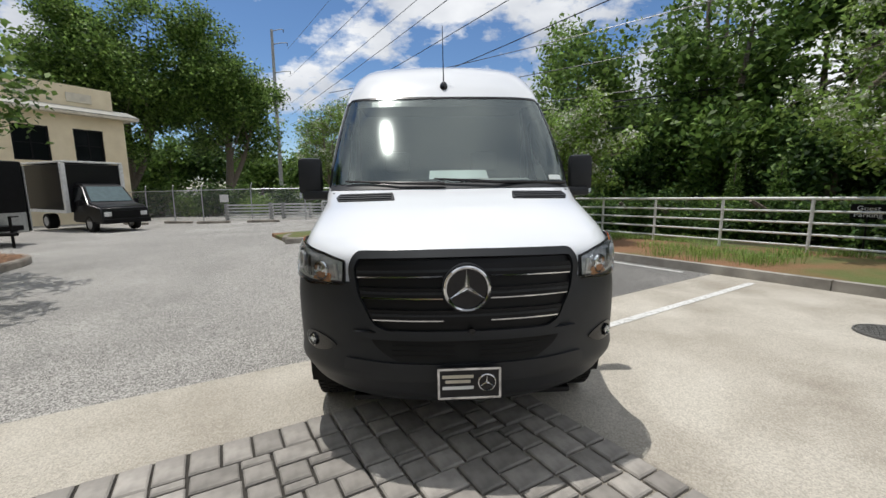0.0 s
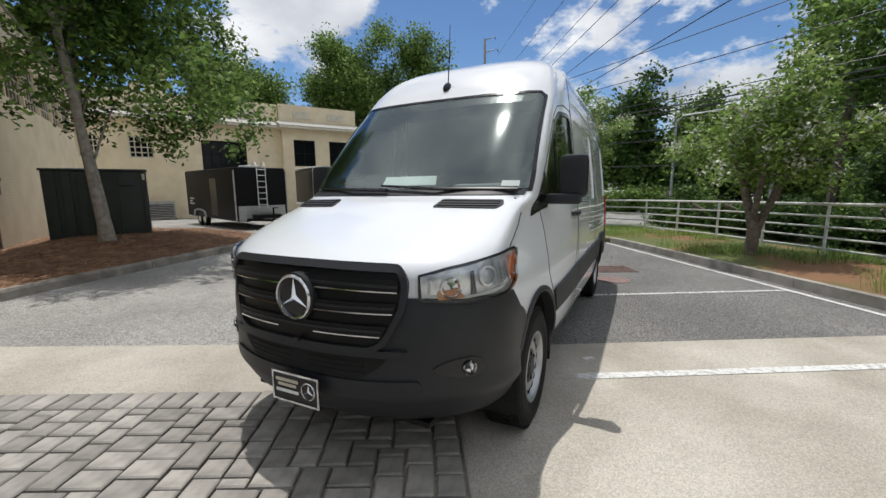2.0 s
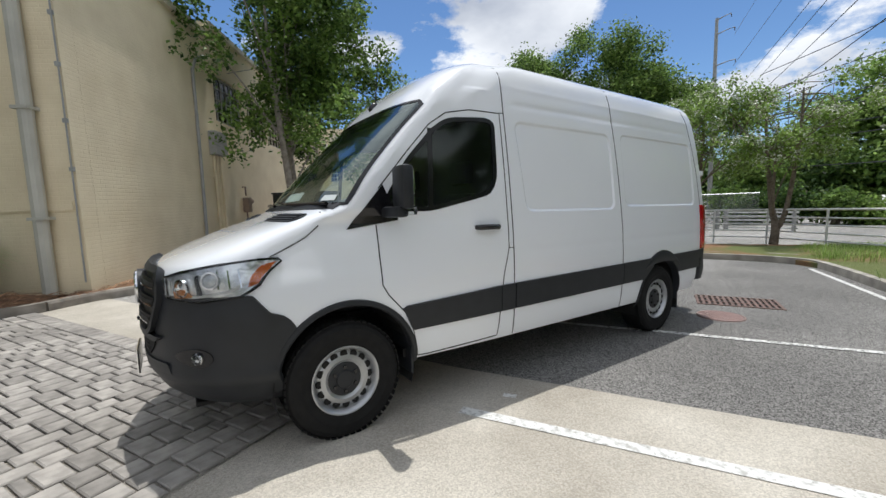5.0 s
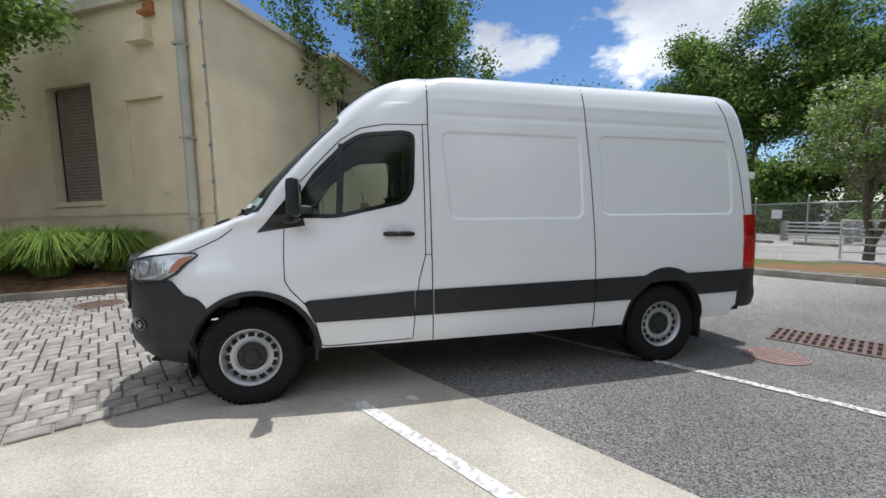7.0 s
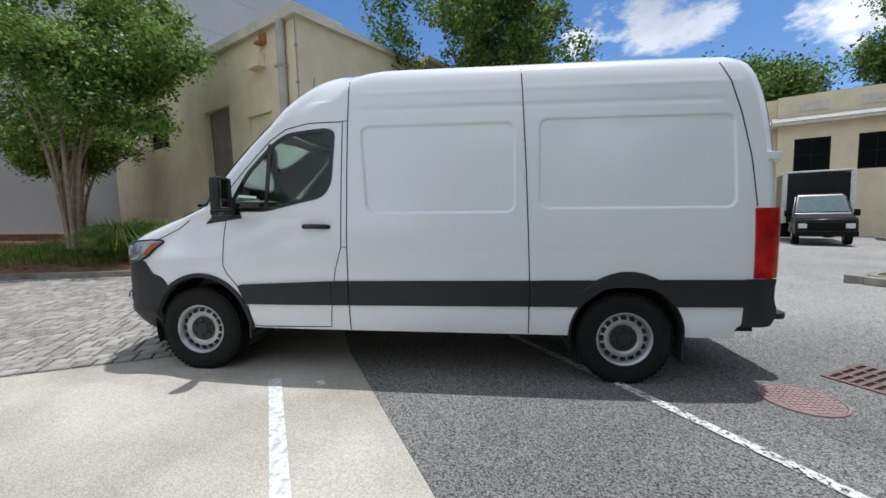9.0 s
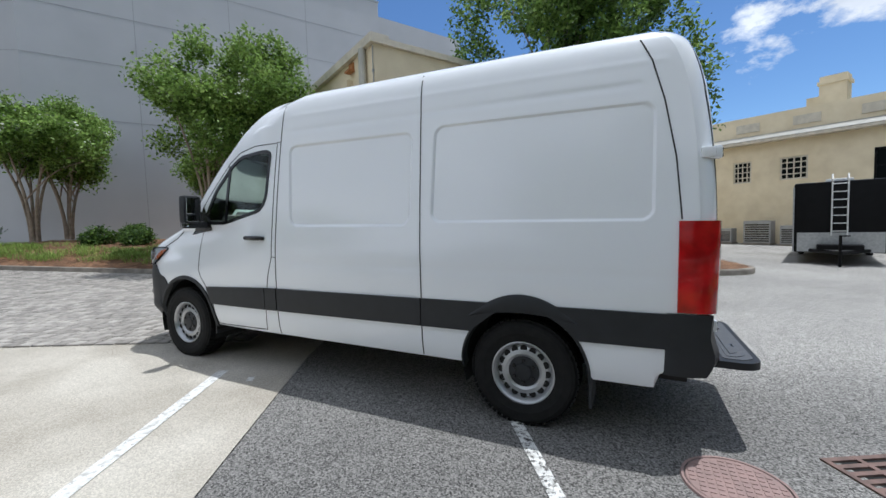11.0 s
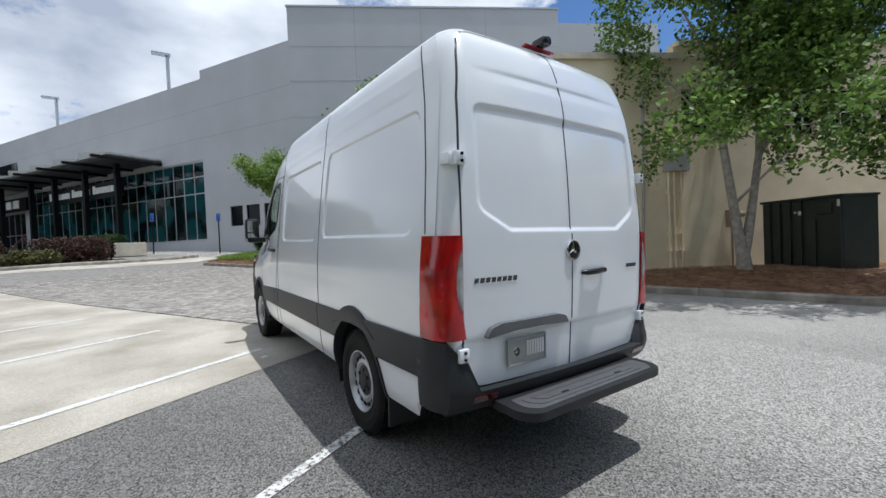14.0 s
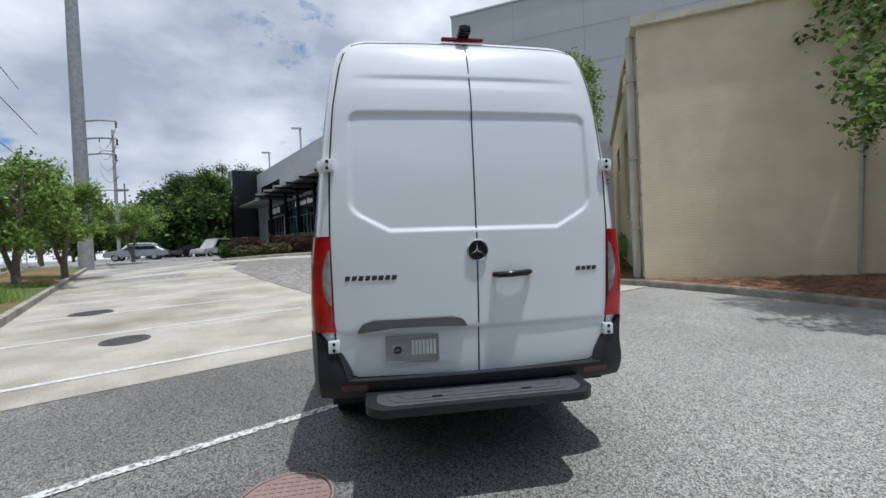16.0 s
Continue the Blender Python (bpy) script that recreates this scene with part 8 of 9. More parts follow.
for k, (l, z) in enumerate(((0.7, 1.32), (0.4, 1.18), (0.75, 1.05))):
    bm = bmesh.new(); box(bm, -6.6, -1.158, z, -6.6 + l, -1.152, z + 0.07); part("lettering_bar", bm, M_WHITERAIL, tr)

# black box truck
tx, ty = ln(17.0, 12.24)
hd = -F2V
btr = thing("box_truck", Matrix.Translation((tx, ty, ground(tx, ty))) @ Matrix.Rotation(math.atan2(hd.y, hd.x), 4, "Z"), "black box truck with white-edged cargo box parked by the wing", "truck")
bm = bmesh.new()
prof = [(1.12, 0.42), (1.15, 0.80), (1.08, 1.16), (0.10, 1.32), (-0.62, 2.10), (-0.85, 2.19), (-1.45, 2.21), (-1.5, 0.42)]
lo = [bm.verts.new((x, -0.96, z)) for x, z in prof]; hi = [bm.verts.new((x, 0.96, z)) for x, z in prof]
bm.faces.new(lo); bm.faces.new(list(reversed(hi))); bridge(bm, lo, hi); bmesh.ops.recalc_face_normals(bm, faces=bm.faces)
for v in bm.verts:
    if v.co.z > 1.5:
        v.co.y *= 0.84
bmesh.ops.bevel(bm, geom=bm.edges[:], offset=0.07, segments=3, affect="EDGES"); part("cab", bm, M_BLACKPAINT, btr, smooth=50)
bm = bmesh.new(); vs = [bm.verts.new(p) for p in ((0.07, -0.82, 1.385), (0.07, 0.82, 1.385), (-0.545, 0.72, 2.045), (-0.545, -0.72, 2.045))]; bm.faces.new(vs); ws_ = [bm.verts.new(v.co + Vector((0.012, 0, 0.014))) for v in vs]; bm.faces.new(ws_); bridge(bm, vs, ws_); bmesh.ops.recalc_face_normals(bm, faces=bm.faces)
part("windscreen", bm, mat("truck_windscreen", (0.10, 0.15, 0.16), 0.05, spec=0.9), btr)
for s in (-1, 1):
    bm = bmesh.new(); vs = [bm.verts.new(p) for p in ((-0.12, s * 0.975, 1.40), (-1.25, s * 0.975, 1.40), (-1.25, s * 0.86, 2.02), (-0.62, s * 0.86, 2.02))]; bm.faces.new(vs); part("side_window", bm, M_DARKGLASS, btr)
    bm = bmesh.new(); box(bm, 1.1, s * 0.72 - 0.14, 0.74, 1.165, s * 0.72 + 0.14, 0.93, 0.02); part("headlight", bm, M_REFLECTOR, btr)
    bm = bmesh.new(); box(bm, -0.25, s * 1.12 - 0.1, 1.2, -0.15, s * 1.12 + 0.1, 1.48, 0.02); box(bm, -0.22, min(s * 0.9, s * 1.1), 1.28, -0.18, max(s * 0.9, s * 1.1), 1.32); part("door_mirror", bm, M_BLACKMETAL, btr)
    tyre_pair(btr, 0.0, s * 0.84, 0.38, 0.38, 0.24)
    tyre_pair(btr, -4.0, s * 0.84, 0.38, 0.38, 0.4)
bm = bmesh.new(); box(bm, 1.14, -0.56, 0.66, 1.175, 0.56, 0.98, 0.015); part("grille", bm, M_BLACKMETAL, btr)
bm = bmesh.new(); box(bm, 1.13, -0.95, 0.42, 1.28, 0.95, 0.62, 0.03); part("front_bumper", bm, M_BLACKMETAL, btr)
bm = bmesh.new(); box(bm, -5.6, -1.15, 0.88, -1.32, 1.15, 3.10, 0.02); part("cargo_box", bm, M_BLACKPAINT, btr)
for s in (-1, 1):
    bm = bmesh.new(); box(bm, -1.46, s * 1.15 - 0.09, 0.86, -1.26, s * 1.15 + 0.09, 3.15, 0.03); part("box_edge", bm, M_WHITERAIL, btr)
    bm = bmesh.new(); box(bm, -5.6, s * 1.16 - 0.03, 0.84, -1.47, s * 1.16 + 0.03, 0.98); part("box_edge", bm, M_WHITERAIL, btr)
bm = bmesh.new(); box(bm, -5.6, -1.2, 3.152, -1.24, 1.2, 3.24, 0.03); part("box_roof", bm, M_WHITERAIL, btr)

# bollard, air-conditioning units, panels behind the trailer
bx, by = ln(21.5, 5.2)
bo = thing("bollard", Matrix.Translation((bx, by, ground(bx, by))), "grey steel bollard in the yard", "bollard")
bm = bmesh.new(); lathe(bm, [(0.1, 0.0), (0.1, 1.15), (0.07, 1.22), (0.0005, 1.24)], 16, "z"); part("post", bm, M_GREYPAINT, bo, smooth=40)
for l, n, w, h in ((25.8, 1.2, 1.4, 1.5), (25.6, 3.2, 1.6, 1.2), (25.8, -0.6, 0.9, 1.0)):
    x, y = ln(l, n)
    ac = thing("condenser_unit", Matrix.Translation((x, y, ground(x, y))) @ Matrix.Rotation(math.atan2(F2V.y, F2V.x), 4, "Z"), "grey air-conditioning condenser beside the wing", "condenser", "condensers")
    bm = bmesh.new(); box(bm, -0.45, -w / 2, 0.1, 0.45, w / 2, h, 0.02); part("casing", bm, M_GREYPAINT, ac)
    bm = bmesh.new(); box(bm, -0.5, -w / 2 - 0.05, 0.0, 0.5, w / 2 + 0.05, 0.098); part("plinth", bm, M_KERB, ac)
    for k in range(8):
        bm = bmesh.new(); box(bm, -0.462, -w / 2 + 0.08, 0.2 + k * (h - 0.35) / 8, -0.452, w / 2 - 0.08, 0.2 + (k + 0.6) * (h - 0.35) / 8); part("louvre", bm, M_BADGE, ac)

# manhole, drain grate, slab covers
def disc(name, x, y, r, material, label, lift=0.006):
    m = thing(name, Matrix.Translation((x, y, ground(x, y) + lift)) @ Matrix.Rotation(math.atan(-SY) * -1, 4, "X"), label, "manhole cover")
    bm = bmesh.new(); lathe(bm, [(0.0005, 0.008), (r * 0.9, 0.008), (r * 0.92, 0.004)], 36, "z"); part("cover", bm, material, m)
    bm = bmesh.new(); lathe(bm, [(r * 0.94, 0.004), (r * 0.95, 0.009), (r, 0.009), (r * 1.02, -0.01)], 36, "z"); part("ring", bm, material, m)
    for k in range(-5, 6):
        for j in range(-5, 6):
            if math.hypot(k, j) < 5.2:
                bm = bmesh.new(); box(bm, k * r * 0.16 - r * 0.055, j * r * 0.16 - r * 0.055, 0.008, k * r * 0.16 + r * 0.055, j * r * 0.16 + r * 0.055, 0.012); part("stud", bm, material, m)
    return m


disc("manhole_cover", 1.11, 4.87, 0.26, M_REDDISH, "faded red iron manhole cover in the asphalt")
M_IRONGREY = mat("grey_iron", (0.12, 0.118, 0.11), 0.7, col2=(0.08, 0.078, 0.074), scale=10, fine=60, bump=0.3, dist=0.005)
disc("manhole_cover", 4.29, 0.60, 0.30, M_IRONGREY, "dark grey iron manhole cover in the concrete", 0.01)
disc("manhole_cover", 6.5, -2.2, 0.36, M_IRONGREY, "dark grey iron manhole cover in the concrete", 0.01)
disc("manhole_cover", -3.6, -3.3, 0.33, M_IRON, "dark iron manhole cover in the paving", 0.03)
gr = thing("drain_grate", Matrix.Translation((0.92, 5.86, ground(0.92, 5.86) + 0.004)) @ Matrix.Rotation(radians(28), 4, "Z"), "rusty iron drain grate set in the asphalt", "drain grate")
# the pit's shade is a near-black box under the bars
bm = bmesh.new(); box(bm, -0.50, -0.30, -0.02, 0.50, 0.30, 0.001); part("pit", bm, M_VOIDSHADE, gr)
for y in (-0.29, -0.1, 0.1, 0.27):
    bm = bmesh.new(); box(bm, -0.50, y, 0.0015, 0.50, y + 0.03, 0.014); part("frame_bar", bm, M_IRON, gr)
for k in range(15):
    bm = bmesh.new(); box(bm, -0.50 + 0.0695 * k, -0.29, 0.0015, -0.466 + 0.0695 * k, 0.30, 0.013); part("grate_bar", bm, M_IRON, gr)

# guest parking sign
sx_, sy_ = 8.1, 4.3
sg = thing("parking_sign", Matrix.Translation((sx_, sy_, ground(sx_, sy_) + 0.1)) @ Matrix.Rotation(radians(-52), 4, "Z"), "small black guest parking sign on a thin stake", "sign")
bm = bmesh.new(); tube(bm, [(0, 0, 0), (0, 0, 0.95)], 0.014, 6); part("stake", bm, M_BLACKMETAL, sg)
bm = bmesh.new(); box(bm, -0.24, -0.012, 0.72, 0.24, 0.012, 1.0, 0.004); part("panel", bm, M_BLACKMETAL, sg)


def lettering(text, size, m, parent, material):
    cu = bpy.data.curves.new("lettering", "FONT")
    cu.body, cu.size, cu.align_x, cu.extrude = text, size, "CENTER", 0.002
    ob = new("lettering", cu)
    dg = bpy.context.evaluated_depsgraph_get()
    me = bpy.data.meshes.new_from_object(ob.evaluated_get(dg))
    bpy.data.objects.remove(ob)
    me.materials.clear(); me.materials.append(material)
    o = new("lettering", me)
    o.parent = parent
    o.matrix_basis = m
    return o


lettering("Guest", 0.13, Matrix.Translation((0, -0.016, 0.875)) @ FACE_FRONT, sg, M_WHITERAIL)
lettering("Parking", 0.13, Matrix.Translation((0, -0.016, 0.755)) @ FACE_FRONT, sg, M_WHITERAIL)

# poles and cables
PX, PY = -19.5, 53.9
POLES = []
for x, y, h, r, arms in ((PX, PY, 22.6, 0.27, ((22.4, 1.6), (20.8, 2.0), (17.3, 2.2), (14.0, 2.0))), (17.0, -18.5, 26.0, 0.36, ((8.6, -1.7), (7.6, -1.7), (6.7, -1.6))), (30.0, -44.0, 15.0, 0.2, ((14.0, 1.6), (12.6, 1.6))), (39.7, -63.0, 12.0, 0.18, ((11.0, 1.5),)), (9.0, 31.0, 8.0, 0.12, ())):
    p = thing("utility_pole", Matrix.Translation((x, y, ground(x, y) - 0.2)), "tall grey steel utility pole with cross arms", "utility pole", "utility poles")
    bm = bmesh.new(); tube(bm, [(0, 0, 0), (0, 0, h * 0.5), (0, 0, h)], [r, r * 0.85, r * 0.6], 14); part("shaft", bm, M_WOODPOLE, p, smooth=60)
    for z, l in arms:
        bm = bmesh.new(); tube(bm, [(0, 0, z), (l * 0.6, -0.2, z + 0.12), (l, -0.35, z + 0.1)], [0.07, 0.05, 0.04], 6); part("arm", bm, M_WOODPOLE, p)
        bm = bmesh.new(); lathe(bm, [(0.03, 0.0), (0.07, 0.06), (0.03, 0.12), (0.07, 0.18), (0.03, 0.24), (0.07, 0.3), (0.02, 0.36)], 8, "z", (l, -0.35, z - 0.28)); part("insulator", bm, M_BADGE, p)
    if h > 25:
        bm = bmesh.new(); tube(bm, [(0, 0, 4.5), (-0.7, -0.2, 4.72), (-1.5, -0.45, 4.75)], [0.05, 0.04, 0.03], 8); arm_ = part("lamp_arm", bm, M_GALV, p, smooth=60)
        bm = bmesh.new(); box(bm, -2.05, -0.62, 4.68, -1.4, -0.35, 4.82, 0.05); part("lamp_head", bm, M_GREYPAINT, arm_, smooth=40)
lp = thing("street_lamp", Matrix.Translation((3.0, 26.0, ground(3.0, 26.0))), "grey street lamp with a curved arm beside the road", "street lamp")
bm = bmesh.new(); tube(bm, [(0, 0, 0), (0, 0, 5.6), (0.3, -0.1, 6.0), (1.8, -0.4, 6.1)], [0.09, 0.07, 0.05, 0.04], 8); part("pole", bm, M_GALV, lp)
bm = bmesh.new(); box(bm, 1.7, -0.55, 6.03, 2.4, -0.3, 6.16, 0.05); part("lamp_head", bm, M_WHITERAIL, lp)


def cable(a, b, sag, r=0.018):
    a, b = Vector(a), Vector(b)
    c = thing("overhead_cable", Matrix(), "thin black overhead cable between poles", "cable", "overhead cables")
    P = [a.lerp(b, k / 24) - Vector((0, 0, sag * 4 * (k / 24) * (1 - k / 24))) for k in range(25)]
    bm = bmesh.new(); tube(bm, P, r, 5, cap=False); part("wire", bm, M_CABLE, c)


for arm, x5, z5 in ((19.0, 9.7, 18.0), (15.6, 9.5, 15.0), (12.3, 8.4, 12.2), (10.9, 7.4, 10.4), (9.7, 6.9, 8.4), (8.6, 7.1, 6.9)):
    a = Vector((PX + 2.0, PY - 0.35, arm))
    b = a + (Vector((x5, 5.0, z5)) - a) * 1.45
    cable(a, b, 0.5)
for k, (z0, z1) in enumerate(((9.2, 11.5), (8.0, 9.4), (6.6, 7.3), (6.2, 6.8), (6.0, 6.4), (5.2, 5.0), (4.6, 4.4), (3.0, 3.2))):
    cable((-8.0, 33.0, z0), (30.0, 4.0, z1), 0.6, 0.024 if k not in (3, 4) else 0.04)
for k in range(4):
    cable((17.0 - 1.7, -18.85, 8.8 - k * 0.95), (30 + 1.6, -44.3, 14.0 - 0.9 * k), 0.8)

# showroom forecourt: hedges, signs, planter, lamps on the deck, lettering bars
M_LEAFMAROON = mat("leaf_maroon", (0.10, 0.045, 0.03), 0.6, col2=(0.05, 0.028, 0.018), scale=2, rand=0.4)
M_LEAFOLIVE = mat("leaf_olive", (0.15, 0.14, 0.04), 0.6, col2=(0.085, 0.085, 0.025), scale=2, rand=0.4)
for i, (x, y, l, w, h, a, leaves, look_) in enumerate(((5.9, -19.9, 3.6, 2.2, 1.2, -12, M_LEAFMAROON, "rounded maroon"), (9.2, -21.9, 2.8, 2.0, 1.25, -35, M_LEAFMAROON, "rounded maroon"), (8.9, -20.2, 1.7, 1.2, 0.7, -30, M_LEAFOLIVE, "low olive"),
                                                       (6.9, -18.7, 2.0, 1.2, 0.7, -12, M_LEAFOLIVE, "low olive"), (4.8, -22.3, 3.4, 1.1, 1.2, -30, M_LEAFDARK, "dark green"), (11.2, -24.0, 3.0, 1.6, 1.2, -55, M_LEAFDARK, "dark green"))):
    rg = np.random.default_rng(90 + i)
    ca, sa = math.cos(radians(a)), math.sin(radians(a))
    bl = []
    for k in range(26):
        p, q = rg.uniform(-0.5, 0.5) * (l - 0.9), rg.uniform(-0.5, 0.5) * (w - 0.8)
        bl.append((p * ca - q * sa, p * sa + q * ca, h * 0.45, 0.48, 0.48, h * 0.55))
    he = thing("hedge", Matrix.Translation((x, y, ground(x, y))), look_ + " clipped shrub mound before the showroom", "hedge", "hedges before the showroom")
    cr = new("foliage", leaf_mesh("hedge_leaves", in_blobs(rg, bl, 1500, 0.85), 0.03, 14, 0.075, rg, [leaves]))
    cr.parent = he
kerb("kerb_forecourt", [(11.8, -22.6), (11.0, -20.5), (9.7, -18.6), (7.0, -17.4), (4.0, -17.6), (1.8, -18.4), (0.6, -19.4)], material=M_KERBLIGHT)
bm = bmesh.new()
sheet(bm, [(12.0, -22.4), (11.1, -20.3), (9.8, -18.4), (7.0, -17.2), (4.0, -17.4), (1.7, -18.2), (0.4, -19.2), (-0.6, -18.2), (0.8, -16.6), (3.6, -15.9), (7.2, -15.8), (10.4, -17.2), (12.6, -20.6)], 0.014, 2.0)
structure("pavement_forecourt_apron", bm, M_CONCRETE, "pale concrete apron before the hedges", "concrete slab")
for x, y in ((-0.75, -21.9), (2.6, -23.4)):
    s = thing("sign_post", Matrix.Translation((x, y, ground(x, y))) @ Matrix.Rotation(radians(30), 4, "Z"), "blue accessible parking sign on a dark post", "sign", "blue parking signs")
    bm = bmesh.new(); tube(bm, [(0, 0, 0), (0, 0, 2.3)], 0.035, 8); part("post", bm, M_BLACKMETAL, s)
    bm = bmesh.new(); box(bm, -0.02, -0.17, 1.95, 0.02, 0.17, 2.45, 0.01); part("panel", bm, mat("sign_blue", (0.03, 0.13, 0.5), 0.5), s)
pn = thing("planter", Matrix.Translation((3.6, -21.9, ground(3.6, -21.9))), "pale stone planter before the glass front", "planter")
bm = bmesh.new(); box(bm, -0.7, -0.5, 0.0, 0.7, 0.5, 0.75, 0.03); part("bowl", bm, M_TRIMCREAM, pn)
for k, (s0, z) in enumerate(((13.2, 13.3), (30.5, 13.3), (44.0, 13.0))):
    p = Vector((*KW, 0)) + Vector((0.5, -0.866, 0)) * s0 + Vector((-0.866, -0.5, 0)) * 0.8
    l_ = thing("deck_lamp", Matrix.Translation((p.x, p.y, 0)), "grey pole lamp standing on the parking deck", "lamp", "deck lamps")
    bm = bmesh.new(); tube(bm, [(0, 0, z - 0.8), (0, 0, z + 3.0)], 0.12, 8); part("pole", bm, M_GALV, l_)
    bm = bmesh.new(); box(bm, -0.2, -0.2, z + 3.0, 1.0, 0.25, z + 3.15); part("lamp_head", bm, M_GALV, l_)
a = 26.6
for word in (8, 4, 2, 8):
    for k in range(word):
        bm = bmesh.new(); box(bm, a - 0.32, 1.552, 6.12, a, 1.60, 6.12 + (0.62 if k == 0 else 0.46)); part("lettering_bar", bm, M_WHITERAIL, show)
        a -= 0.43
    a -= 0.32
for k in range(3):
    bm = bmesh.new(); a = 34.2 + 1.5 * k; box(bm, a, 1.002, 6.15, a + 1.2, 1.05, 6.9); part("lettering_bar", bm, M_WHITERAIL, show)


# parked cars far off
def far_car(x, y, a, l, h, material, label):
    c = thing("parked_car", Matrix.Translation((x, y, ground(x, y))) @ Matrix.Rotation(radians(a), 4, "Z"), label, "car", "cars parked far off")
    bm = bmesh.new()
    w = 0.9
    pr = [(-l / 2, 0.35), (-l / 2, 0.9), (-l * 0.42, 1.0), (-l * 0.33, h), (l * 0.08, h), (l * 0.24, 0.98), (l * 0.47, 0.85), (l / 2, 0.6), (l / 2, 0.35)]
    lo = [bm.verts.new((p, -w, z)) for p, z in pr]; hi = [bm.verts.new((p, w, z)) for p, z in pr]
    bm.faces.new(lo); bm.faces.new(list(reversed(hi))); bridge(bm, lo, hi); bmesh.ops.recalc_face_normals(bm, faces=bm.faces)
    for v in bm.verts:
        if v.co.z > 1.1:
            v.co.y *= 0.82
    bmesh.ops.bevel(bm, geom=bm.edges[:], offset=0.06, segments=2, affect="EDGES")
    part("body", bm, material, c, smooth=50)
    for s in (-1, 1):
        bm = bmesh.new(); vs = [bm.verts.new(p) for p in ((-l * 0.36, s * 0.93, 1.0), (l * 0.19, s * 0.93, 1.0), (l * 0.06, s * 0.80, h - 0.1), (-l * 0.31, s * 0.80, h - 0.1))]; bm.faces.new(vs); part("side_glass", bm, M_DARKGLASS, c)
        for q in (-0.31, 0.31):
            tyre_pair(c, q * l, s * 0.8, 0.32, 0.32, 0.2)
    return c


M_SILVER = mat("silver_car_paint", (0.45, 0.47, 0.5), 0.25, metal=0.5, coat=0.6)
far_car(23.0, -34.5, 15, 4.7, 1.42, M_SILVER, "silver saloon parked under the trees")
far_car(25.0, -38.0, 15, 4.8, 1.7, M_VANWHITE, "white estate car parked beyond the trees")
far_car(22.5, -45.0, 70, 5.2, 1.5, M_BLACKPAINT, "dark car parked at the far end of the lane")
far_car(19.5, -43.0, 70, 5.4, 2.0, M_GREYPAINT, "grey people carrier parked at the far end of the lane")
for k in range(5):
    x, y = uv(14.0 + (k % 2) * 0.4, -22.0 + 3.0 * k)
    far_car(x, y, 28, 4.6, 1.5, (M_SILVER, M_BLACKPAINT, M_VANWHITE)[k % 3], "parked car in the street beyond the fence")

# low sheds across the road
for x, y, l, w, h, a in ((1.8, 46.5, 4.6, 3.0, 1.1, 10), (-2.0, 46.0, 3.0, 3.0, 1.3, 10), (-7.5, 48.0, 5.0, 3.0, 0.9, 5)):
    sh = thing("shed", Matrix.Translation((x, y, ground(x, y))) @ Matrix.Rotation(radians(a), 4, "Z"), "low shed with a pale metal roof across the road", "shed", "sheds across the road")
    bm = bmesh.new(); box(bm, -l / 2, -w / 2, -0.5, l / 2, w / 2, h); part("wall", bm, M_KERB, sh)
    bm = bmesh.new(); box(bm, -l / 2 - 0.3, -w / 2 - 0.6, h + 0.004, l / 2 + 0.3, w / 2 + 0.3, h + 0.12); bmesh.ops.transform(bm, matrix=Matrix.Rotation(radians(7), 4, "X"), verts=bm.verts); part("roof", bm, M_WHITERAIL if l < 4 else M_BARK, sh)

# clipped conifers beyond the fence
for x, y in ((10.95, 11.3), (11.6, 10.1)):
    rg = np.random.default_rng(int(x * 10))
    cf = thing("conifer", Matrix.Translation((x, y, ground(x, y) - 0.2)), "young pointed evergreen beyond the fence", "tree", "young evergreens")
    bl = [(0, 0, 0.3 + 0.25 * k, 0.52 - 0.05 * k, 0.52 - 0.05 * k, 0.26) for k in range(10)]
    cr = new("crown", leaf_mesh("conifer_leaves", in_blobs(rg, bl, 1000, 0.6), 0.035, 9, 0.06, rg, [M_LEAF, M_LEAFBRIGHT], share=[0.7, 0.3])); cr.parent = cf
    bm = bmesh.new(); tube(bm, [(0, 0, 0), (0, 0, 2.6)], [0.06, 0.015], 6); part("trunk", bm, M_BARK, cf)


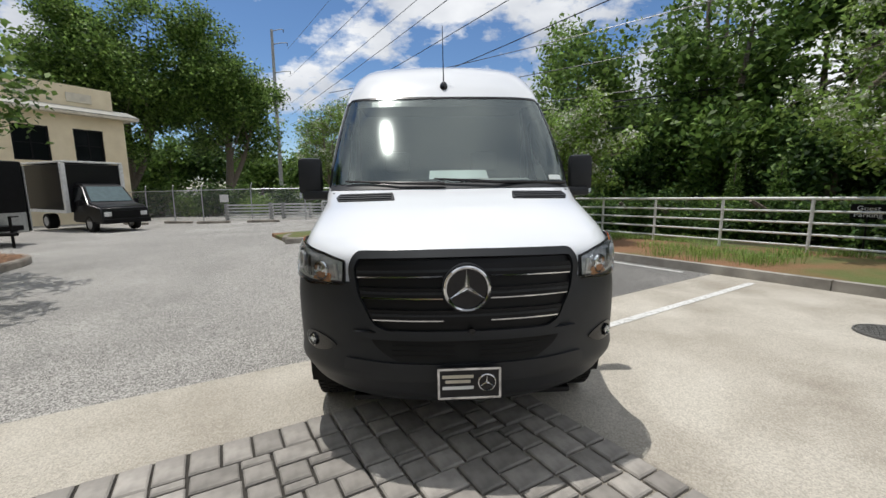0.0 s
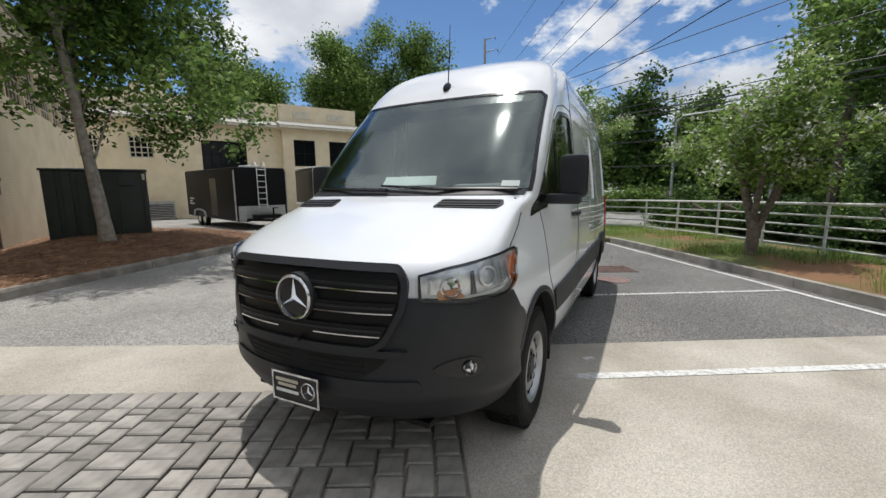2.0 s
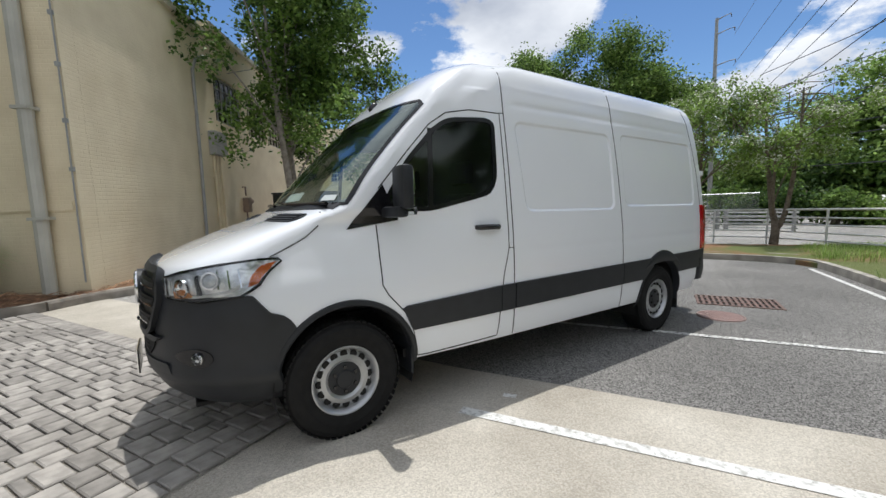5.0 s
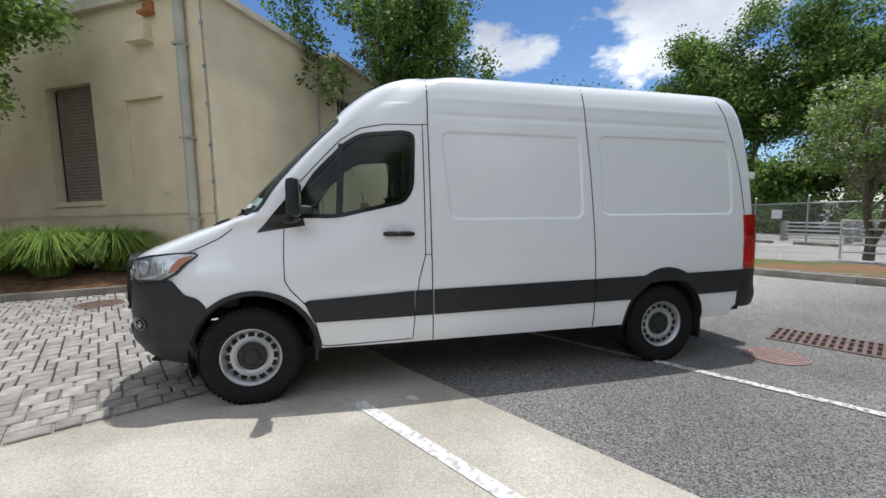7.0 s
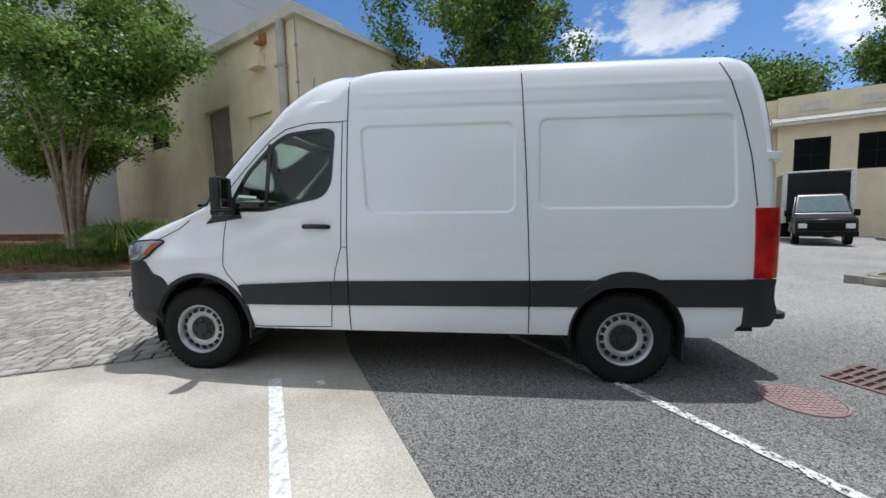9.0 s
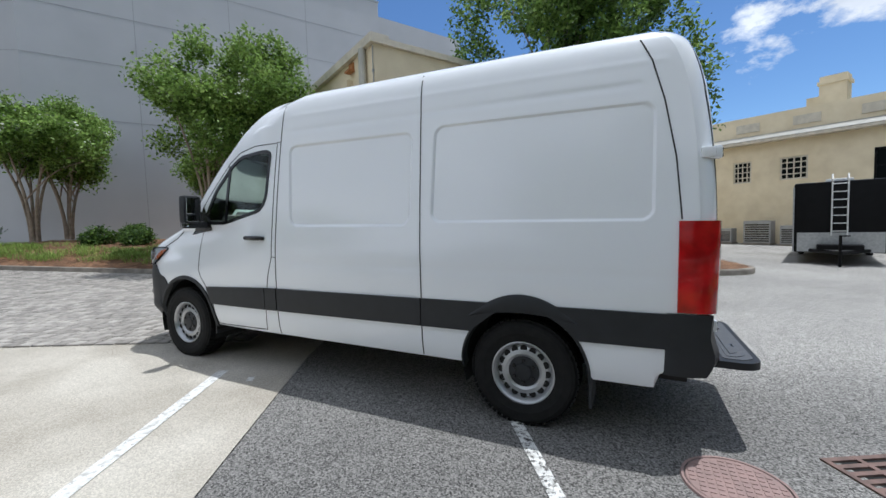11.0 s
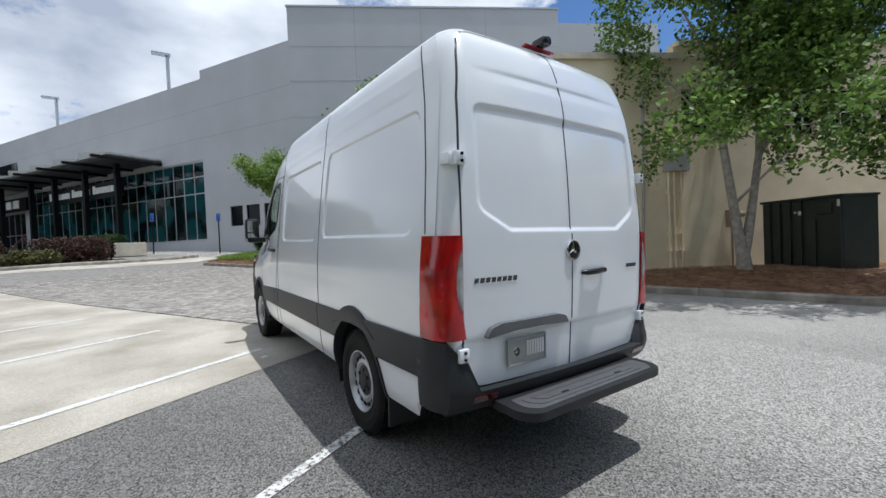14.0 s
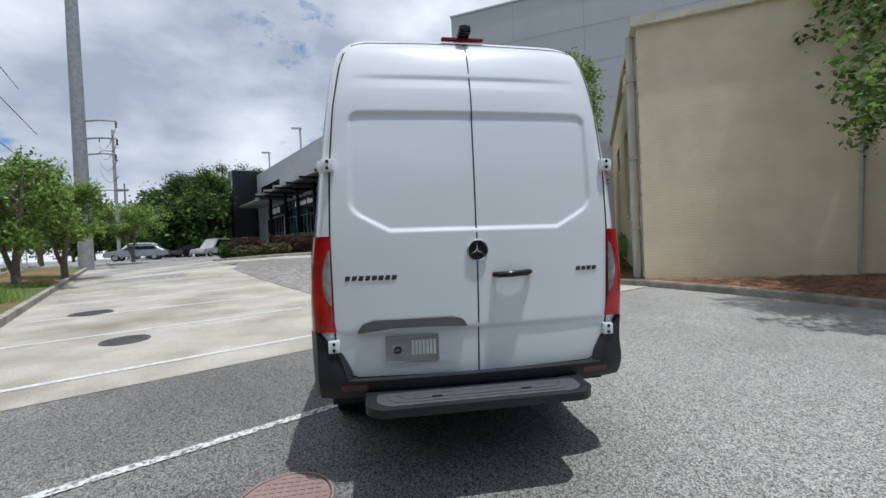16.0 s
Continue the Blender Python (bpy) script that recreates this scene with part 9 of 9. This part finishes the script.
# grasses
def blades(name, places, label, h, seed, per, width=0.006, lean=0.5, kind="stuff", r=0.3):
    rng = np.random.default_rng(seed)
    P = np.repeat(np.array(places, float), per, axis=0)
    n = len(P)
    a = rng.uniform(0, 2 * np.pi, n); d = np.stack([np.cos(a), np.sin(a), np.zeros(n)], 1)
    base = P + d * (rng.uniform(0, 1, n) ** 0.5 * r)[:, None]
    hh = h * rng.uniform(0.6, 1.15, n)
    out = lean * rng.uniform(0.2, 1.1, n) * hh
    sdv = np.stack([-d[:, 1], d[:, 0], np.zeros(n)], 1) * width
    v = np.empty((n, 6, 3))
    up = np.array([0, 0, 1.0])
    mid = base + d * (out * 0.5)[:, None] + up * (hh * 0.74)[:, None]
    tip = base + d * (out * 1.1)[:, None] + up * (hh * np.clip(0.95 - 0.62 * (out / hh) ** 2, 0.3, 1))[:, None]
    v[:, 0], v[:, 1], v[:, 2], v[:, 3], v[:, 4], v[:, 5] = base - sdv, base + sdv, mid + sdv * 0.8, mid - sdv * 0.8, tip + sdv * 0.15, tip - sdv * 0.15
    me = bpy.data.meshes.new(name)
    me.vertices.add(n * 6); me.vertices.foreach_set("co", v.reshape(-1))
    idx = (np.arange(n)[:, None] * 6 + np.array([0, 1, 2, 3, 3, 2, 4, 5])[None, :]).reshape(-1)
    me.loops.add(n * 8); me.loops.foreach_set("vertex_index", idx.astype(np.int32))
    me.polygons.add(n * 2); me.polygons.foreach_set("loop_start", np.arange(0, n * 8, 4, dtype=np.int32))
    me.materials.append(M_GRASS); me.update()
    ob = new(name, me)
    return tagged(ob, label, "grass", kind=kind) if label else ob


rg = np.random.default_rng(3)
for x, y in ((-5.35, -4.95), (-6.0, -4.15), (-5.75, -6.0), (-6.4, -5.1), (-5.1, -6.7)):
    z = ground(x, y) + 0.33
    t_ = thing("grass_clump", Matrix.Translation((x, y, z)), "arching clump of green ornamental grass in the bed", "ornamental grass", "grass clumps in the bed")
    b2 = blades("foliage", [(0, 0, 0)], "", 1.02, int(-x * 10), 2200, 0.008, 0.95, "", 0.25)
    b2.parent = t_
pl = []
for k in range(900):
    a, b = rg.uniform(6.1, 8.8), rg.uniform(-14, 13)
    x, y = uv(a, b)
    if noise.noise((x * 0.55, y * 0.55, 3.0)) > -0.05:
        pl.append((x, y, ground(x, y) + 0.14))
blades("verge_grass", pl, "tufts of green and straw-coloured grass on the verge", 0.22, 8, 36, 0.004, 0.7)
pl = []
for k in range(500):
    f = rg.uniform(0, 1)
    q = smooth_line(BED, 8)[int(f * 70)]
    d = rg.uniform(0.7, 2.4)
    x, y = q.x - d * 0.87, q.y - d * 0.3
    if y < -6.5:
        pl.append((x, y, ground(x, y) + BED_LIFT(x, y) - 0.02))
blades("bed_grass", pl, "low green ground cover in the planting bed", 0.22, 9, 40, 0.006, 0.9)
for x, y in ((-8.6, -7.2), (-7.4, -8.2), (-5.0, -12.0), (-4.2, -12.9), (-5.6, -13.5), (-2.4, -16.6), (-6.4, -14.6)):
    rg2 = np.random.default_rng(int(-x * 100))
    s = thing("shrub", Matrix.Translation((x, y, ground(x, y) + 0.5)), "small dark green shrub by the wall", "shrub", "shrubs by the wall")
    cr = new("foliage", leaf_mesh("shrub_leaves", in_blobs(rg2, [(0, 0, 0.3, 0.5, 0.5, 0.4), (0.3, 0.2, 0.25, 0.35, 0.35, 0.3)], 260, 0.3), 0.06, 9, 0.08, rg2, [M_LEAFDARK, M_LEAF], share=[0.6, 0.4])); cr.parent = s
# straw strands over the mulch
def strands(name, poly_pts, lift, n, seed, label):
    rng = np.random.default_rng(seed)
    v = np.empty((n, 4, 3)); k = 0
    xs, ys = [p[0] for p in poly_pts], [p[1] for p in poly_pts]
    while k < n:
        x, y = rng.uniform(min(xs), max(xs)), rng.uniform(min(ys), max(ys))
        ins = False
        for (x0, y0), (x1, y1) in zip(poly_pts, poly_pts[1:] + poly_pts[:1]):
            if (y0 > y) != (y1 > y) and x < (x1 - x0) * (y - y0) / (y1 - y0) + x0:
                ins = not ins
        if not ins:
            continue
        z = ground(x, y) + lift(x, y) + rng.uniform(0.0, 0.03)
        a, l = rng.uniform(0, math.pi), rng.uniform(0.06, 0.14)
        dx, dy = math.cos(a) * l, math.sin(a) * l
        wx, wy = -math.sin(a) * 0.006, math.cos(a) * 0.006
        dz = rng.uniform(-0.02, 0.03)
        v[k] = ((x - dx - wx, y - dy - wy, z - dz), (x + dx - wx, y + dy - wy, z + dz), (x + dx + wx, y + dy + wy, z + dz + 0.004), (x - dx + wx, y - dy + wy, z - dz + 0.004)); k += 1
    me = bpy.data.meshes.new(name)
    me.vertices.add(n * 4); me.vertices.foreach_set("co", v.reshape(-1))
    me.loops.add(n * 4); me.loops.foreach_set("vertex_index", np.arange(n * 4, dtype=np.int32))
    me.polygons.add(n); me.polygons.foreach_set("loop_start", np.arange(0, n * 4, 4, dtype=np.int32))
    me.materials.append(M_NEEDLE); me.update()
    return tagged(new(name, me), label, "pine straw", kind="stuff")


M_NEEDLE = mat("pine_needle", (0.33, 0.185, 0.10), 0.8, col2=(0.17, 0.09, 0.048), scale=3, rand=0.5)
strands("straw_island", [(p.x, p.y) for p in smooth_line(ISLAND, 2)] + [(-15, 2.6), (-6.2, -2.2)], ISL_LIFT, 9000, 4, "loose red-brown pine needles on the island")
strands("straw_bed", [(p.x, p.y) for p in smooth_line(BED, 2)] + [(-5.5, -16.0), (-9, -10), (-6.2, -2.4)], BED_LIFT, 6000, 6, "loose red-brown pine needles in the bed")

# ---- paving blocks ----
def paver_mesh(w, d):
    bm = bmesh.new()
    j = 0.0075
    x0, x1, y0, y1, h, c = j, w - j, j, d - j, 0.024, 0.008
    lo = [bm.verts.new(p) for p in ((x0, y0, 0), (x1, y0, 0), (x1, y1, 0), (x0, y1, 0))]
    mi = [bm.verts.new(p) for p in ((x0, y0, h - c), (x1, y0, h - c), (x1, y1, h - c), (x0, y1, h - c))]
    hi = [bm.verts.new(p) for p in ((x0 + c, y0 + c, h), (x1 - c, y0 + c, h), (x1 - c, y1 - c, h), (x0 + c, y1 - c, h))]
    bridge(bm, lo, mi); bridge(bm, mi, hi); bm.faces.new(hi)
    bmesh.ops.recalc_face_normals(bm, faces=bm.faces)
    return mesh_of("paver", bm, M_PAVER)


pav = thing("paving_blocks", Matrix(), "weathered grey-brown cobble-style paving blocks", "paving", kind="structure")
CELL = 0.078
PM = {(w, d): paver_mesh(w * CELL, d * CELL) for w in (2, 3) for d in (1, 2, 3)}
random.seed(4)
rest = []
count = 0
ang = math.atan2(U.y, U.x)
tilt = Matrix(((0.99993, 0.0, -0.01209), (0.00027, 0.99976, 0.02194), (0.01208, -0.02195, 0.99969))).to_4x4()
# mixed squares, oblongs and slips on a common module, behind one course of headers
COLS, ROWS = 119, 169
laid = [[False] * COLS for k in range(ROWS)]
for r in range(ROWS):
    c = 0
    while c < COLS:
        if laid[r][c]:
            c += 1
            continue
        run = 1
        while c + run < COLS and not laid[r][c + run]:
            run += 1
        w = 2 if run in (2, 4) else 3 if run == 3 else random.choice((2, 2, 3))
        d = 3 if r == 0 else random.choice((1, 2, 2, 2, 2, 3, 3)) if w == 2 else random.choice((1, 2, 2, 2, 2))
        w = min(2 if r == 0 else w, run)
        if w < 2:
            c += 1
            continue
        for rr in range(r, min(r + d, ROWS)):
            for cc in range(c, c + w):
                laid[rr][cc] = True
        a, b = 0.31 - (c + w) * CELL, -(r + d) * CELL
        x, y = uv(a, b - a * 0.040)
        m = Matrix.Translation((x, y, ground(x, y) + random.uniform(-0.002, 0.004))) @ tilt @ Matrix.Rotation(ang - 0.04 + random.uniform(-0.014, 0.014), 4, "Z")
        if b > -3.2 and a > -3.4 and count < 300:
            o = new("paver", PM[(w, d)]); o.parent = pav; o.matrix_basis = m
            count += 1
        else:
            rest.append((w, d, m))
        c += w
V_, F_ = [], []
for w, d, m in rest:
    me = PM[(w, d)]
    k = len(V_)
    V_ += [m @ v.co for v in me.vertices]
    F_ += [[k + i for i in p.vertices] for p in me.polygons]
me = bpy.data.meshes.new("paving_rest"); me.from_pydata(V_, [], F_); me.materials.append(M_PAVER)
o = new("paving_rest", me); o.parent = pav; tagged(o, kind="stuff")
